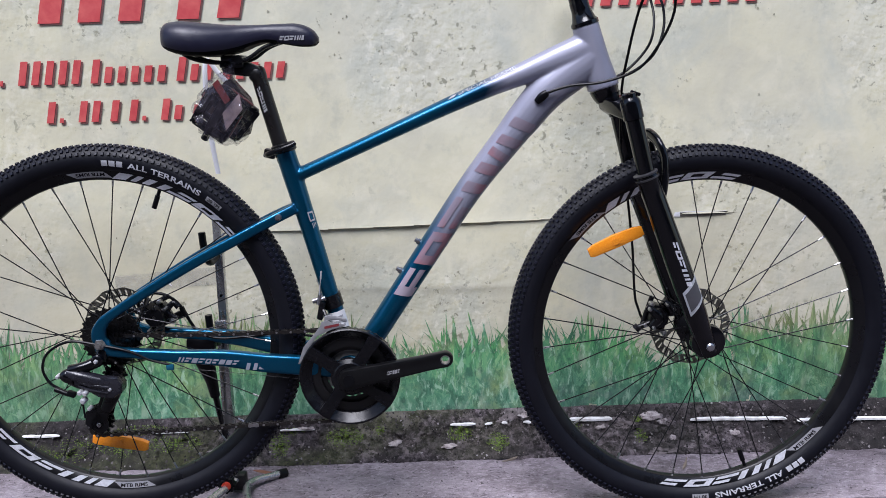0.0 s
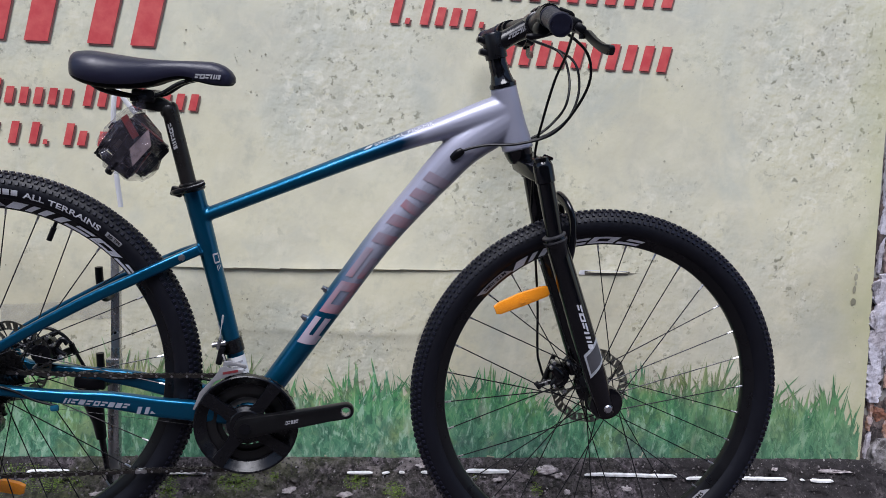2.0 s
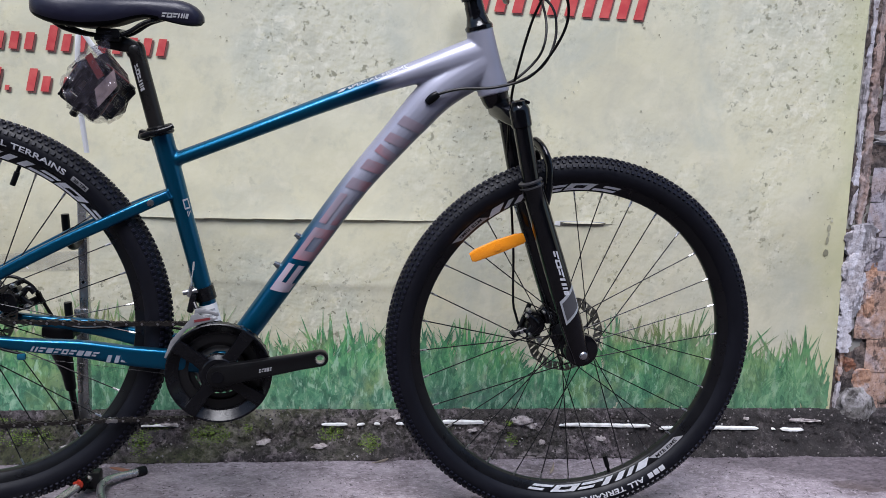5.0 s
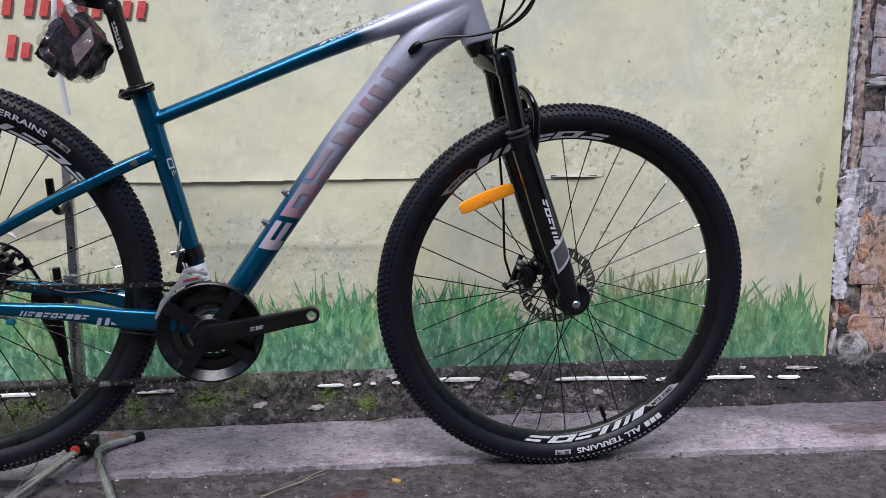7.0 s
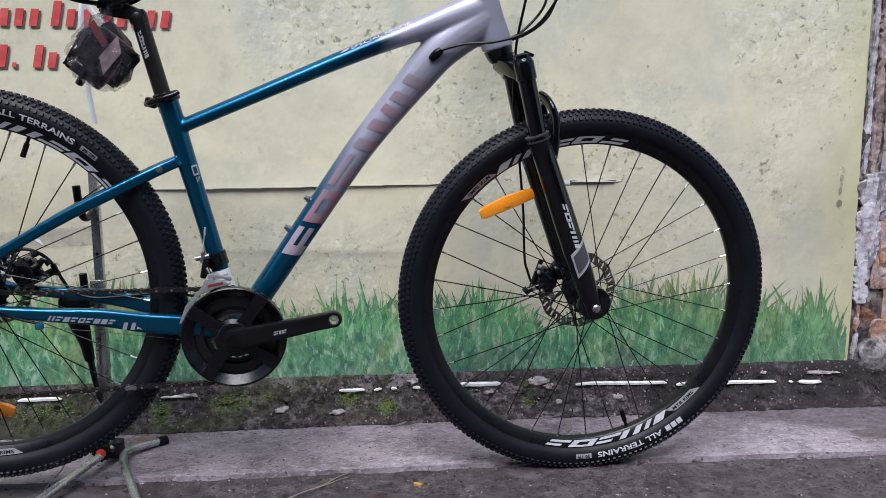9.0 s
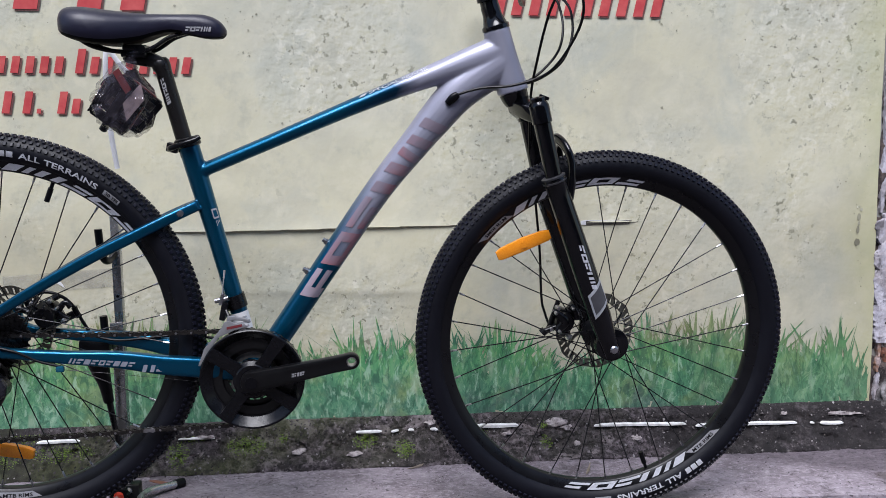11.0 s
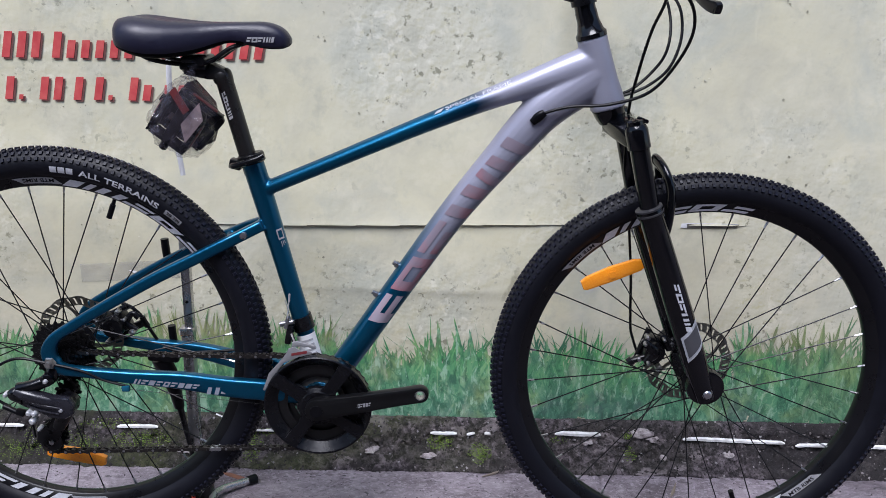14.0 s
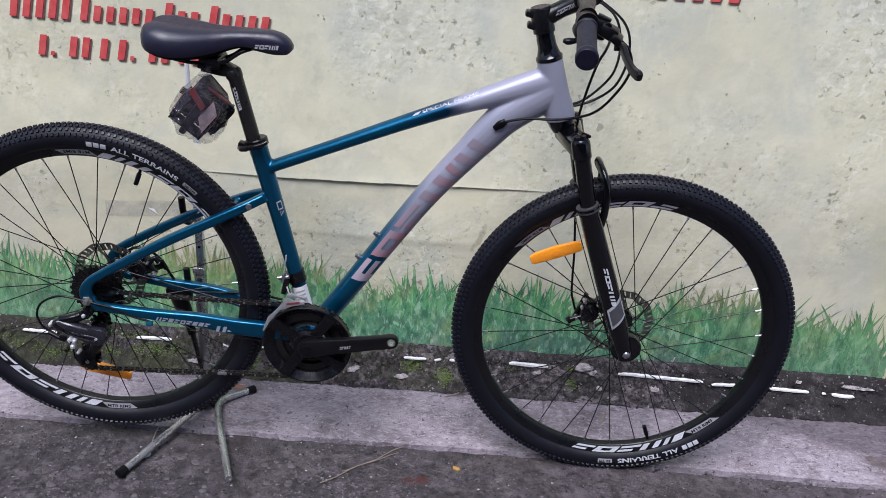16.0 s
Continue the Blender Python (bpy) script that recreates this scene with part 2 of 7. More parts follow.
amber = m.mat

# frame lacquer: deep teal that fades to silver lilac towards the head tube
m = Nodes("frame_lacquer", 0.26, 0.62)
s = m.math("SUBTRACT", m.axis(0), m.math("MULTIPLY", m.axis(2), 0.453))
rise = m.math("MAXIMUM", m.math("SUBTRACT", m.math("SUBTRACT", m.axis(2), 0.772), m.math("MULTIPLY", m.axis(0), 0.40)), 0.0)
s_up = m.math("ADD", s, m.math("MULTIPLY", rise, 1.4))
along_top = m.ramp(m.math("ADD", m.math("MULTIPLY", s_up, 4.0), 1.39), (0.34, 0), (0.47, 1))
navy = m.math("MULTIPLY", m.ramp(m.math("ADD", m.math("MULTIPLY", s, 4.0), 1.39), (-0.30, 0), (0.30, 0.72)), m.ramp(m.math("MULTIPLY", m.axis(2), 1.0), (0.66, 0), (0.70, 1)))
w = m.math("ADD", m.math("MULTIPLY", m.axis(0), 0.558), m.math("MULTIPLY", m.axis(2), 0.83))
along_down = m.ramp(w, (0.4195, 0), (0.4225, 1))
fade = m.math("MINIMUM", along_top, along_down)
flake = m.cells(2600)
teal = m.mix(m.ramp(flake, (0.0, 0), (0.8, 1)), (0.002, 0.125, 0.235), (0.001, 0.070, 0.145))
teal = m.mix(navy, teal, (0.001, 0.022, 0.060))
silver = m.mix(m.ramp(flake, (0.0, 0), (0.8, 1)), (0.345, 0.348, 0.430), (0.285, 0.287, 0.360))
m.set("Base Color", m.mix(fade, teal, silver))
m.set("Metallic", m.ramp(fade, (0.0, 0.82), (1.0, 0.30)))
m.set("Roughness", m.math("ADD", m.ramp(m.noise(30, 4), (0.3, 0.29), (0.7, 0.37)), m.math("MULTIPLY", fade, 0.14)))
m.set("Coat Weight", 0.3)
m.set("Coat Roughness", 0.08)
m.bump(m.noise(160, 2), 0.04, 0.0005)
lacquer = m.mat

# the frame's big wordmark: a film that shifts between lilac and rose
m = Nodes("rose_film", 0.32, 0.35)
m.set("Base Color", m.mix(m.ramp(m.noise(16, 2), (0.42, 0), (0.58, 1)), (0.315, 0.265, 0.320), (0.400, 0.215, 0.255)))
m.set("Coat Weight", 0.6)
rose_film = m.mat
m = Nodes("lilac_film", 0.32, 0.3)
m.set("Base Color", m.mix(m.ramp(m.noise(20, 2), (0.4, 0), (0.6, 1)), (0.45, 0.41, 0.48), (0.45, 0.37, 0.43)))
m.set("Coat Weight", 0.6)
lilac_film = m.mat

# clear bag
m = Nodes("clear_polythene", 0.08, 0, (0.10, 0.09, 0.115))
m.set("Transmission Weight", 0.0)
m.set("Alpha", m.ramp(m.noise(45, 3, at=None, warp=1.5), (0.38, 0.14), (0.72, 0.44)))
m.set("Specular IOR Level", 0.9)
m.bump(m.noise(36, 3, warp=1.0), 0.5, 0.004)
polythene = m.mat
m = Nodes("clear_tape", 0.28, 0, (0.42, 0.415, 0.385))
m.set("Alpha", m.ramp(m.noise(30, 3), (0.3, 0.20), (0.7, 0.42)))
tape_mat = m.mat

# printed banner: old yellowish plaster in print
m = Nodes("printed_banner", 0.55)
bend = m.t.nodes.new("ShaderNodeVectorMath")
bend.name, bend.operation = "bend", "ADD"
wander = m.t.nodes.new("ShaderNodeTexNoise")
wander.inputs["Scale"].default_value, wander.inputs["Detail"].default_value = 5.0, 6.0
m.t.links.new(m.xyz, wander.inputs["Vector"])
m.t.links.new(m.xyz, bend.inputs[0])
m.t.links.new(wander.outputs["Color"], bend.inputs[1])
big = m.noise(1.6, 4)
mid = m.noise(7, 6, 0.6, warp=0.6)
col = m.mix(m.ramp(big, (0.35, 0), (0.65, 1)), (0.655, 0.615, 0.425), (0.635, 0.620, 0.490))
col = m.mix(m.ramp(mid, (0.45, 0), (0.75, 0.6)), col, (0.49, 0.475, 0.385))
col = m.mix(m.ramp(m.noise(4.4, 5, 0.62, at=m.stretch((1, 1, 0.8), (5, 0, 2)), warp=0.5), (0.50, 0), (0.68, 0.62)), col, (0.475, 0.495, 0.425))
col = m.mix(m.ramp(m.noise(13, 5, 0.65, warp=0.8), (0.53, 0), (0.72, 0.5)), col, (0.76, 0.715, 0.55))
col = m.mix(m.ramp(m.noise(21, 6, 0.7, at=m.stretch((1, 1, 0.9), (1, 0, 4))), (0.54, 0), (0.70, 0.45)), col, (0.44, 0.44, 0.35))
zone = m.ramp(m.noise(3.1, 2), (0.46, 0), (0.60, 1))
pits = m.ramp(m.noise(60, 5, 0.6, warp=0.1), (0.60, 0), (0.66, 1))
col = m.mix(m.math("MULTIPLY", m.math("MULTIPLY", zone, pits), 0.85), col, (0.23, 0.225, 0.155))
chips = m.ramp(m.noise(44, 5, 0.6, at=m.stretch((1, 1, 1), (0.004, 0, -0.004)), warp=0.5), (0.56, 0), (0.64, 1))
col = m.mix(m.math("MULTIPLY", m.math("MULTIPLY", zone, chips), 0.45), col, (0.82, 0.79, 0.66))
up = m.noise(38, 7, 0.62, at=m.stretch((1, 1, 1.15)), warp=0.15)
down = m.noise(38, 7, 0.62, at=m.stretch((1, 1, 1.15), (0.0025, 0, -0.0045)), warp=0.15)
emboss = m.math("ADD", m.math("MULTIPLY", m.math("SUBTRACT", up, down), m.math("ADD", m.math("MULTIPLY", zone, 1.5), 0.45)), 0.5)
col = m.mix(0.62, col, m.ramp(emboss, (0.05, (0.28, 0.27, 0.20)), (0.5, (0.5, 0.5, 0.5)), (0.95, (0.70, 0.70, 0.66))), "OVERLAY")
hair = m.ramp(m.cells(3.6, at=m.t.nodes["bend"].outputs[0], feature="DISTANCE_TO_EDGE"), (0.0, 1), (0.007, 0))
col = m.mix(m.math("MULTIPLY", m.math("MULTIPLY", hair, m.ramp(m.noise(2.2, 2), (0.56, 0), (0.66, 1))), 0.16), col, (0.34, 0.32, 0.24))
# olive tinge printed along the outer border, and a brown streak of damp
border = m.math("ADD", m.math("MULTIPLY", m.math("SUBTRACT", m.axis(0), 1.10), 7.0), m.math("MULTIPLY", m.math("SUBTRACT", m.noise(9, 4), 0.5), 1.6))
col = m.mix(m.ramp(border, (0.2, 0), (1.0, 0.6)), col, (0.50, 0.50, 0.27))
# shade painted low on both sides of the print, edge broken by noise
low = m.ramp(m.math("ADD", m.axis(2), m.math("MULTIPLY", m.noise(5, 5, 0.6), 0.22)), (0.58, 1), (0.76, 0))
aside = m.ramp(m.math("ABSOLUTE", m.math("SUBTRACT", m.axis(0), 0.02)), (0.36, 0), (0.62, 0.44))
col = m.mix(m.math("MULTIPLY", low, aside), col, m.mix(1.0, col, (0.62, 0.59, 0.55), "MULTIPLY"))
damp = m.math("ADD", m.math("POWER", m.math("DIVIDE", m.math("SUBTRACT", m.axis(0), m.math("ADD", 0.02, m.math("MULTIPLY", m.axis(2), 0.42))), 0.016), 2.0), m.math("POWER", m.math("DIVIDE", m.math("SUBTRACT", m.axis(2), 0.405), 0.075), 2.0))
col = m.mix(m.ramp(m.math("ADD", damp, m.math("MULTIPLY", m.noise(50, 4), 1.4)), (0.7, 0.5), (1.7, 0)), col, (0.24, 0.21, 0.13))
m.set("Base Color", col)
m.set("Roughness", m.ramp(m.noise(20, 3), (0.3, 0.45), (0.7, 0.62)))
m.bump(m.noise(28, 5), 0.15, 0.0025)
banner_mat = m.mat

m = Nodes("printed_grass", 0.55)
k = m.math("ADD", m.math("MULTIPLY", m.island(), 0.50), m.math("MULTIPLY", m.ramp(m.noise(30, 5, 0.62, at=m.stretch((1, 1, 0.45)), warp=0.4), (0.32, 0), (0.68, 1)), 0.52))
col = m.ramp(k, (0.0, (0.030, 0.120, 0.060)), (0.16, (0.050, 0.205, 0.082)), (0.38, (0.075, 0.270, 0.098)), (0.60, (0.110, 0.325, 0.118)), (0.78, (0.160, 0.375, 0.140)), (0.90, (0.250, 0.425, 0.170)), (1.0, (0.330, 0.470, 0.270)))
low = m.ramp(m.math("ADD", m.axis(2), m.math("MULTIPLY", m.noise(11, 3), 0.10)), (0.15, 0.85), (0.30, 0))
col = m.mix(low, col, m.ramp(k, (0.0, (0.040, 0.120, 0.090)), (0.35, (0.085, 0.235, 0.155)), (0.7, (0.145, 0.325, 0.215)), (0.9, (0.265, 0.440, 0.310)), (1.0, (0.420, 0.570, 0.440))))
patch = m.noise(7, 4, 0.6, at=m.stretch((1, 1, 0.8), (3, 0, 1)))
col = m.mix(m.ramp(patch, (0.54, 0), (0.66, 0.65)), col, m.ramp(k, (0.0, (0.022, 0.080, 0.058)), (1.0, (0.110, 0.250, 0.170))))
col = m.mix(m.ramp(m.noise(9, 4, 0.6, at=m.stretch((1, 1, 1), (7, 0, 3))), (0.54, 0), (0.68, 0.6)), col, m.ramp(k, (0.0, (0.150, 0.215, 0.060)), (1.0, (0.310, 0.390, 0.150))))
col = m.mix(m.ramp(m.noise(60, 5, 0.68, at=m.stretch((1, 1, 0.5)), warp=0.5), (0.40, 0.72), (0.50, 0)), col, (0.030, 0.112, 0.064))
col = m.mix(m.ramp(m.noise(80, 4, 0.65, at=m.stretch((1, 1, 0.35), (2, 0, 5)), warp=0.6), (0.55, 0), (0.63, 0.62)), col, (0.380, 0.570, 0.400))
col = m.mix(m.ramp(m.noise(26, 3, 0.6, at=m.stretch((1, 1, 0.3), (4, 0, 1))), (0.60, 0), (0.68, 0.35)), col, (0.52, 0.58, 0.42))
dry = m.math("MULTIPLY", m.ramp(m.axis(2), (0.215, 0), (0.29, 1)), m.ramp(m.noise(8, 4, 0.6, at=m.stretch((1, 1, 1), (1, 0, 9))), (0.50, 0), (0.62, 0.75)))
col = m.mix(dry, col, m.ramp(k, (0.2, (0.16, 0.17, 0.060)), (0.8, (0.36, 0.33, 0.16))))
hollow = m.math("MULTIPLY", m.ramp(m.axis(2), (0.15, 1), (0.21, 0)), m.ramp(m.noise(10, 4, 0.6, at=m.stretch((1, 1, 1), (6, 0, 2))), (0.54, 0), (0.64, 0.6)))
col = m.mix(hollow, col, (0.070, 0.105, 0.100))
# the print is fresher in the middle and duller towards the pillar
fresh = m.ramp(m.math("ADD", m.axis(0), m.math("MULTIPLY", m.noise(3, 3), 0.3)), (0.55, 0.42), (0.95, 0))
col = m.mix(fresh, col, m.mix(1.0, col, (1.55, 1.50, 1.60), "MULTIPLY"))
dull = m.ramp(m.math("ADD", m.axis(0), m.math("MULTIPLY", m.noise(4, 3), 0.3)), (0.95, 0), (1.15, 0.45))
dull = m.math("MAXIMUM", dull, m.ramp(m.math("ADD", m.math("MULTIPLY", m.axis(0), -1.0), m.math("MULTIPLY", m.noise(4, 3), 0.3)), (0.80, 0), (1.00, 0.55)))
col = m.mix(dull, col, m.ramp(k, (0.0, (0.026, 0.085, 0.048)), (1.0, (0.170, 0.290, 0.130))))
m.set("Base Color", col)
grass_mat = m.mat
m = Nodes("printed_speck", 0.55)
m.set("Base Color", m.ramp(m.island(), (0.0, (0.19, 0.18, 0.125)), (0.35, (0.34, 0.325, 0.235)), (0.7, (0.42, 0.405, 0.305)), (1.0, (0.74, 0.71, 0.58))))
speck_mat = m.mat

m = Nodes("red_print", 0.5)
m.set("Base Color", m.mix(m.ramp(m.noise(40, 4), (0.35, 0), (0.7, 1)), (0.52, 0.055, 0.06), (0.62, 0.11, 0.10)))
red_print = m.mat
m = Nodes("red_print_shadow", 0.5)
m.set("Base Color", m.mix(m.noise(40, 3), (0.13, 0.05, 0.05), (0.22, 0.11, 0.09)))
red_edge = m.mat

# rough dark foot of the wall
m = Nodes("mossy_concrete", 0.95)
a = m.noise(55, 8, 0.72, warp=0.3)
col = m.ramp(a, (0.41, (0.0190, 0.0153, 0.0162)), (0.47, (0.0659, 0.0531, 0.0589)), (0.53, (0.1214, 0.0991, 0.1102)), (0.62, (0.2530, 0.2100, 0.2317)))
col = m.mix(m.ramp(m.noise(5.5, 4, 0.6), (0.42, 0.75), (0.56, 0)), col, (0.0380, 0.0318, 0.0326))
col = m.mix(m.ramp(m.noise(150, 2, 0.5), (0.64, 0), (0.68, 0.4)), col, (0.2153, 0.1829, 0.1941))
col = m.mix(m.ramp(m.noise(70, 4, 0.6), (0.38, 0.9), (0.43, 0)), col, (0.0114, 0.0095, 0.0100))
pale = m.ramp(m.noise(13, 5, 0.6, at=m.stretch((0.7, 1, 1.3)), warp=0.8), (0.600, 0), (0.615, 0.9))
col = m.mix(pale, col, m.ramp(m.noise(60, 3), (0.35, (0.1645, 0.1392, 0.1427)), (0.65, (0.3797, 0.3246, 0.3382))))
leftward = m.ramp(m.math("ADD", m.math("MULTIPLY", m.axis(0), -0.7), m.noise(2.5, 3)), (0.35, 0.12), (0.85, 1))
col = m.mix(m.math("MULTIPLY", leftward, m.ramp(m.noise(5.0, 4, at=m.stretch((1, 1, 1.6), (2.2, 0, 0))), (0.44, 0), (0.58, 0.8))), col,  m.ramp(a, (0.34, (0.0258, 0.0332, 0.0094)), (0.65, (0.1230, 0.1383, 0.0470))))
# darker towards both ends, broken up by noise
end_dark = m.ramp(m.math("ADD", m.axis(0), m.math("MULTIPLY", m.noise(7, 4, 0.6), 0.5)), (0.93, 0), (1.10, 0.95))
end_dark = m.math("MAXIMUM", end_dark, m.ramp(m.math("ADD", m.math("MULTIPLY", m.axis(0), -1.0), m.math("MULTIPLY", m.noise(6, 4, 0.6), 0.5)), (0.75, 0), (0.95, 0.7)))
col = m.mix(m.math("MULTIPLY", end_dark, m.ramp(m.noise(18, 5, 0.65, warp=0.5), (0.44, 1), (0.66, 0.45))), col, (0.0190, 0.0158, 0.0170))
m.set("Base Color", col)
m.bump(m.noise(60, 9, 0.78), 1.0, 0.014)
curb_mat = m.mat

# trowelled concrete strip
m = Nodes("trowelled_concrete", 0.82)
broad = m.noise(3.4, 6, 0.62, warp=0.5)
mid = m.noise(13, 7, 0.70, warp=0.3)
fine = m.noise(75, 7, 0.74, at=m.stretch((0.75, 1.2, 1)), warp=0.8)
swirl = m.noise(34, 4, 0.62, at=m.stretch((0.7, 1.5, 1)), warp=3.0)
col = m.ramp(broad, (0.36, (0.1492, 0.1238, 0.1383)), (0.5, (0.2576, 0.2170, 0.2459)), (0.64, (0.3616, 0.3119, 0.3526)))
col = m.mix(m.ramp(mid, (0.52, 0), (0.66, 0.6)), col, (0.4520, 0.3932, 0.4384))
col = m.mix(m.ramp(mid, (0.35, 0.7), (0.46, 0)), col, (0.1130, 0.0904, 0.1022))
col = m.mix(m.ramp(swirl, (0.56, 0), (0.66, 0.45)), col, (0.5243, 0.4610, 0.5153))
col = m.mix(m.ramp(fine, (0.36, 0.8), (0.46, 0)), col, (0.0949, 0.0750, 0.0859))
col = m.mix(m.ramp(fine, (0.54, 0), (0.64, 0.6)), col, (0.5424, 0.4791, 0.5334))
col = m.mix(m.ramp(m.noise(140, 2, 0.5), (0.63, 0), (0.66, 0.6)), col, (0.5083, 0.4448, 0.5118))
col = m.mix(m.ramp(m.noise(85, 2, 0.5), (0.29, 0.85), (0.32, 0)), col, (0.0424, 0.0341, 0.0389))
brown = m.math("ADD", m.math("POWER", m.math("DIVIDE", m.math("SUBTRACT", m.axis(0), 1.20), 0.13), 2.0), m.math("POWER", m.math("DIVIDE", m.math("SUBTRACT", m.axis(1), 1.830), 0.050), 2.0))
col = m.mix(m.ramp(m.math("ADD", brown, m.math("MULTIPLY", m.noise(14, 5), 1.2)), (0.9, 0.8), (1.5, 0)), col, m.ramp(fine, (0.4, (0.0635, 0.0461, 0.0441)), (0.6, (0.1313, 0.0992, 0.0988))))
# darker along the wall foot, wider towards the far end
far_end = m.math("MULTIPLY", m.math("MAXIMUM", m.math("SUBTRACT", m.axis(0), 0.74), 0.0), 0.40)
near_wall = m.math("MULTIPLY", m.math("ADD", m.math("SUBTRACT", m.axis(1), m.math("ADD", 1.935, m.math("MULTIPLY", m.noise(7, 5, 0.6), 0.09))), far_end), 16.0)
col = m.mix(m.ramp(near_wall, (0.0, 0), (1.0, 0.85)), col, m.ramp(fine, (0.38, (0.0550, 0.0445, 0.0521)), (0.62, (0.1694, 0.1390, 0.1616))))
m.set("Base Color", col)
m.set("Roughness", m.ramp(broad, (0.35, 0.42), (0.65, 0.68)))
m.bump(m.math("ADD", m.noise(70, 6, 0.7, at=m.stretch((1.0, 1.4, 1)), warp=3.0), m.math("MULTIPLY", swirl, 0.8)), 0.7, 0.005)
slab_mat = m.mat

# worn ground in front
m = Nodes("worn_ground", 0.9)
a = m.noise(40, 9, 0.74, warp=0.4)
col = m.ramp(a, (0.38, (0.0213, 0.0167, 0.0194)), (0.46, (0.0498, 0.0401, 0.0451)), (0.55, (0.0756, 0.0618, 0.0699)), (0.68, (0.1334, 0.1103, 0.1247)))
cleaner = m.ramp(m.math("ADD", m.axis(0), m.math("MULTIPLY", m.noise(3.0, 4), 0.7)), (0.50, 0), (0.95, 0.55))
col = m.mix(cleaner, col, m.ramp(a, (0.38, (0.0640, 0.0501, 0.0574)), (0.64, (0.1690, 0.1354, 0.1575))))
patchy = m.ramp(m.noise(4.2, 4), (0.42, 0.15), (0.60, 1))
col = m.mix(m.math("MULTIPLY", patchy, m.ramp(m.noise(120, 2, 0.5), (0.60, 0), (0.64, 0.7))), col, (0.2134, 0.1838, 0.1964))
col = m.mix(m.ramp(m.noise(80, 4, 0.6), (0.36, 0.85), (0.41, 0)), col, (0.0160, 0.0134, 0.0133))
col = m.mix(m.ramp(m.noise(3.2, 5, 0.6), (0.48, 0), (0.64, 0.65)), col, m.ramp(a, (0.42, (0.0355, 0.0276, 0.0256)), (0.58, (0.1157, 0.0935, 0.0902))))
mottle = m.noise(16, 7, 0.72)
col = m.mix(m.ramp(mottle, (0.53, 0), (0.66, 0.55)), col, (0.1974, 0.1660, 0.1784))
col = m.mix(m.ramp(mottle, (0.36, 0.6), (0.46, 0)), col, (0.0269, 0.0224, 0.0224))
d = m.math("ADD", m.math("POWER", m.math("DIVIDE", m.math("SUBTRACT", m.axis(0), 0.085), 0.055), 2.0), m.math("POWER", m.math("DIVIDE", m.math("SUBTRACT", m.axis(1), 1.655), 0.026), 2.0))
col = m.mix(m.ramp(m.math("ADD", d, m.noise(40, 4)), (0.55, 0.8), (1.0, 0)), col, (0.08822, 0.0227, 0.02049))
m.set("Base Color", col)
m.set("Roughness", m.ramp(a, (0.35, 0.5), (0.65, 0.78)))
m.bump(m.noise(60, 9, 0.78), 1.0, 0.011)
ground_mat = m.mat

m = Nodes("grit", 0.9)
m.set("Base Color", m.ramp(m.island(), (0.0, (0.0096, 0.008, 0.008)), (0.45, (0.042, 0.036, 0.036)), (0.75, (0.095, 0.082, 0.083)), (0.92, (0.19, 0.17, 0.172)), (1.0, (0.36, 0.335, 0.34))))
grit_mat = m.mat

m = Nodes("grey_stone", 0.85)
m.set("Base Color", m.mix(m.noise(60, 5), m.ramp(m.island(), (0, (0.045, 0.040, 0.042)), (1, (0.120, 0.108, 0.113))), (0.065, 0.057, 0.060)))
m.bump(m.noise(200, 4), 0.4, 0.002)
stone_mat = m.mat

m = Nodes("moss", 0.95)
m.set("Base Color", m.ramp(m.island(), (0, (0.070, 0.110, 0.016)), (0.5, (0.130, 0.205, 0.030)), (1, (0.215, 0.310, 0.058))))
moss_mat = m.mat

m = Nodes("plaster_flake", 0.9)
m.set("Base Color", m.ramp(m.noise(70, 6, 0.7), (0.36, (0.12, 0.10, 0.10)), (0.48, (0.32, 0.28, 0.28)), (0.64, (0.52, 0.47, 0.47))))
m.bump(m.noise(120, 6, 0.7), 0.8, 0.006)
flake_mat = m.mat

m = Nodes("white_paint_drip", 0.6)
m.set("Base Color", m.mix(m.ramp(m.noise(50, 5), (0.3, 0), (0.6, 1)), (0.50, 0.49, 0.47), (0.80, 0.80, 0.80)))
m.bump(m.noise(80, 4), 0.3, 0.002)
drip_mat = m.mat

# ruined pillar
def pillar_surface(name, tones, patch, bare, holes, relief, streak=1.0):
    """Old mineral surface: mottled tones, patches of another coat, dark pores."""
    m = Nodes(name, 0.93).world()
    f = m.noise(55, 7, 0.7)
    c = m.ramp(f, (0.32, tones[0]), (0.48, tones[1]), (0.66, tones[2]))
    c = m.mix(m.ramp(m.noise(12, 6, 0.65, at=m.stretch((1, 1, streak)), warp=0.6), (0.5, 0), (0.57, bare)), c, m.ramp(f, (0.35, patch[0]), (0.62, patch[1])))
    c = m.mix(m.ramp(m.noise(38, 6, 0.68, at=m.stretch((1, 1, 0.6 * streak))), (0.54, 0), (0.59, holes)), c, (0.032, 0.025, 0.026))
    c = m.mix(m.ramp(m.noise(150, 3, 0.6), (0.62, 0), (0.68, 0.8 * holes)), c, (0.06, 0.05, 0.05))
    m.set("Base Color", c)
    m.bump(m.noise(70, 8, 0.75), 1.0, relief)
    return m.mat


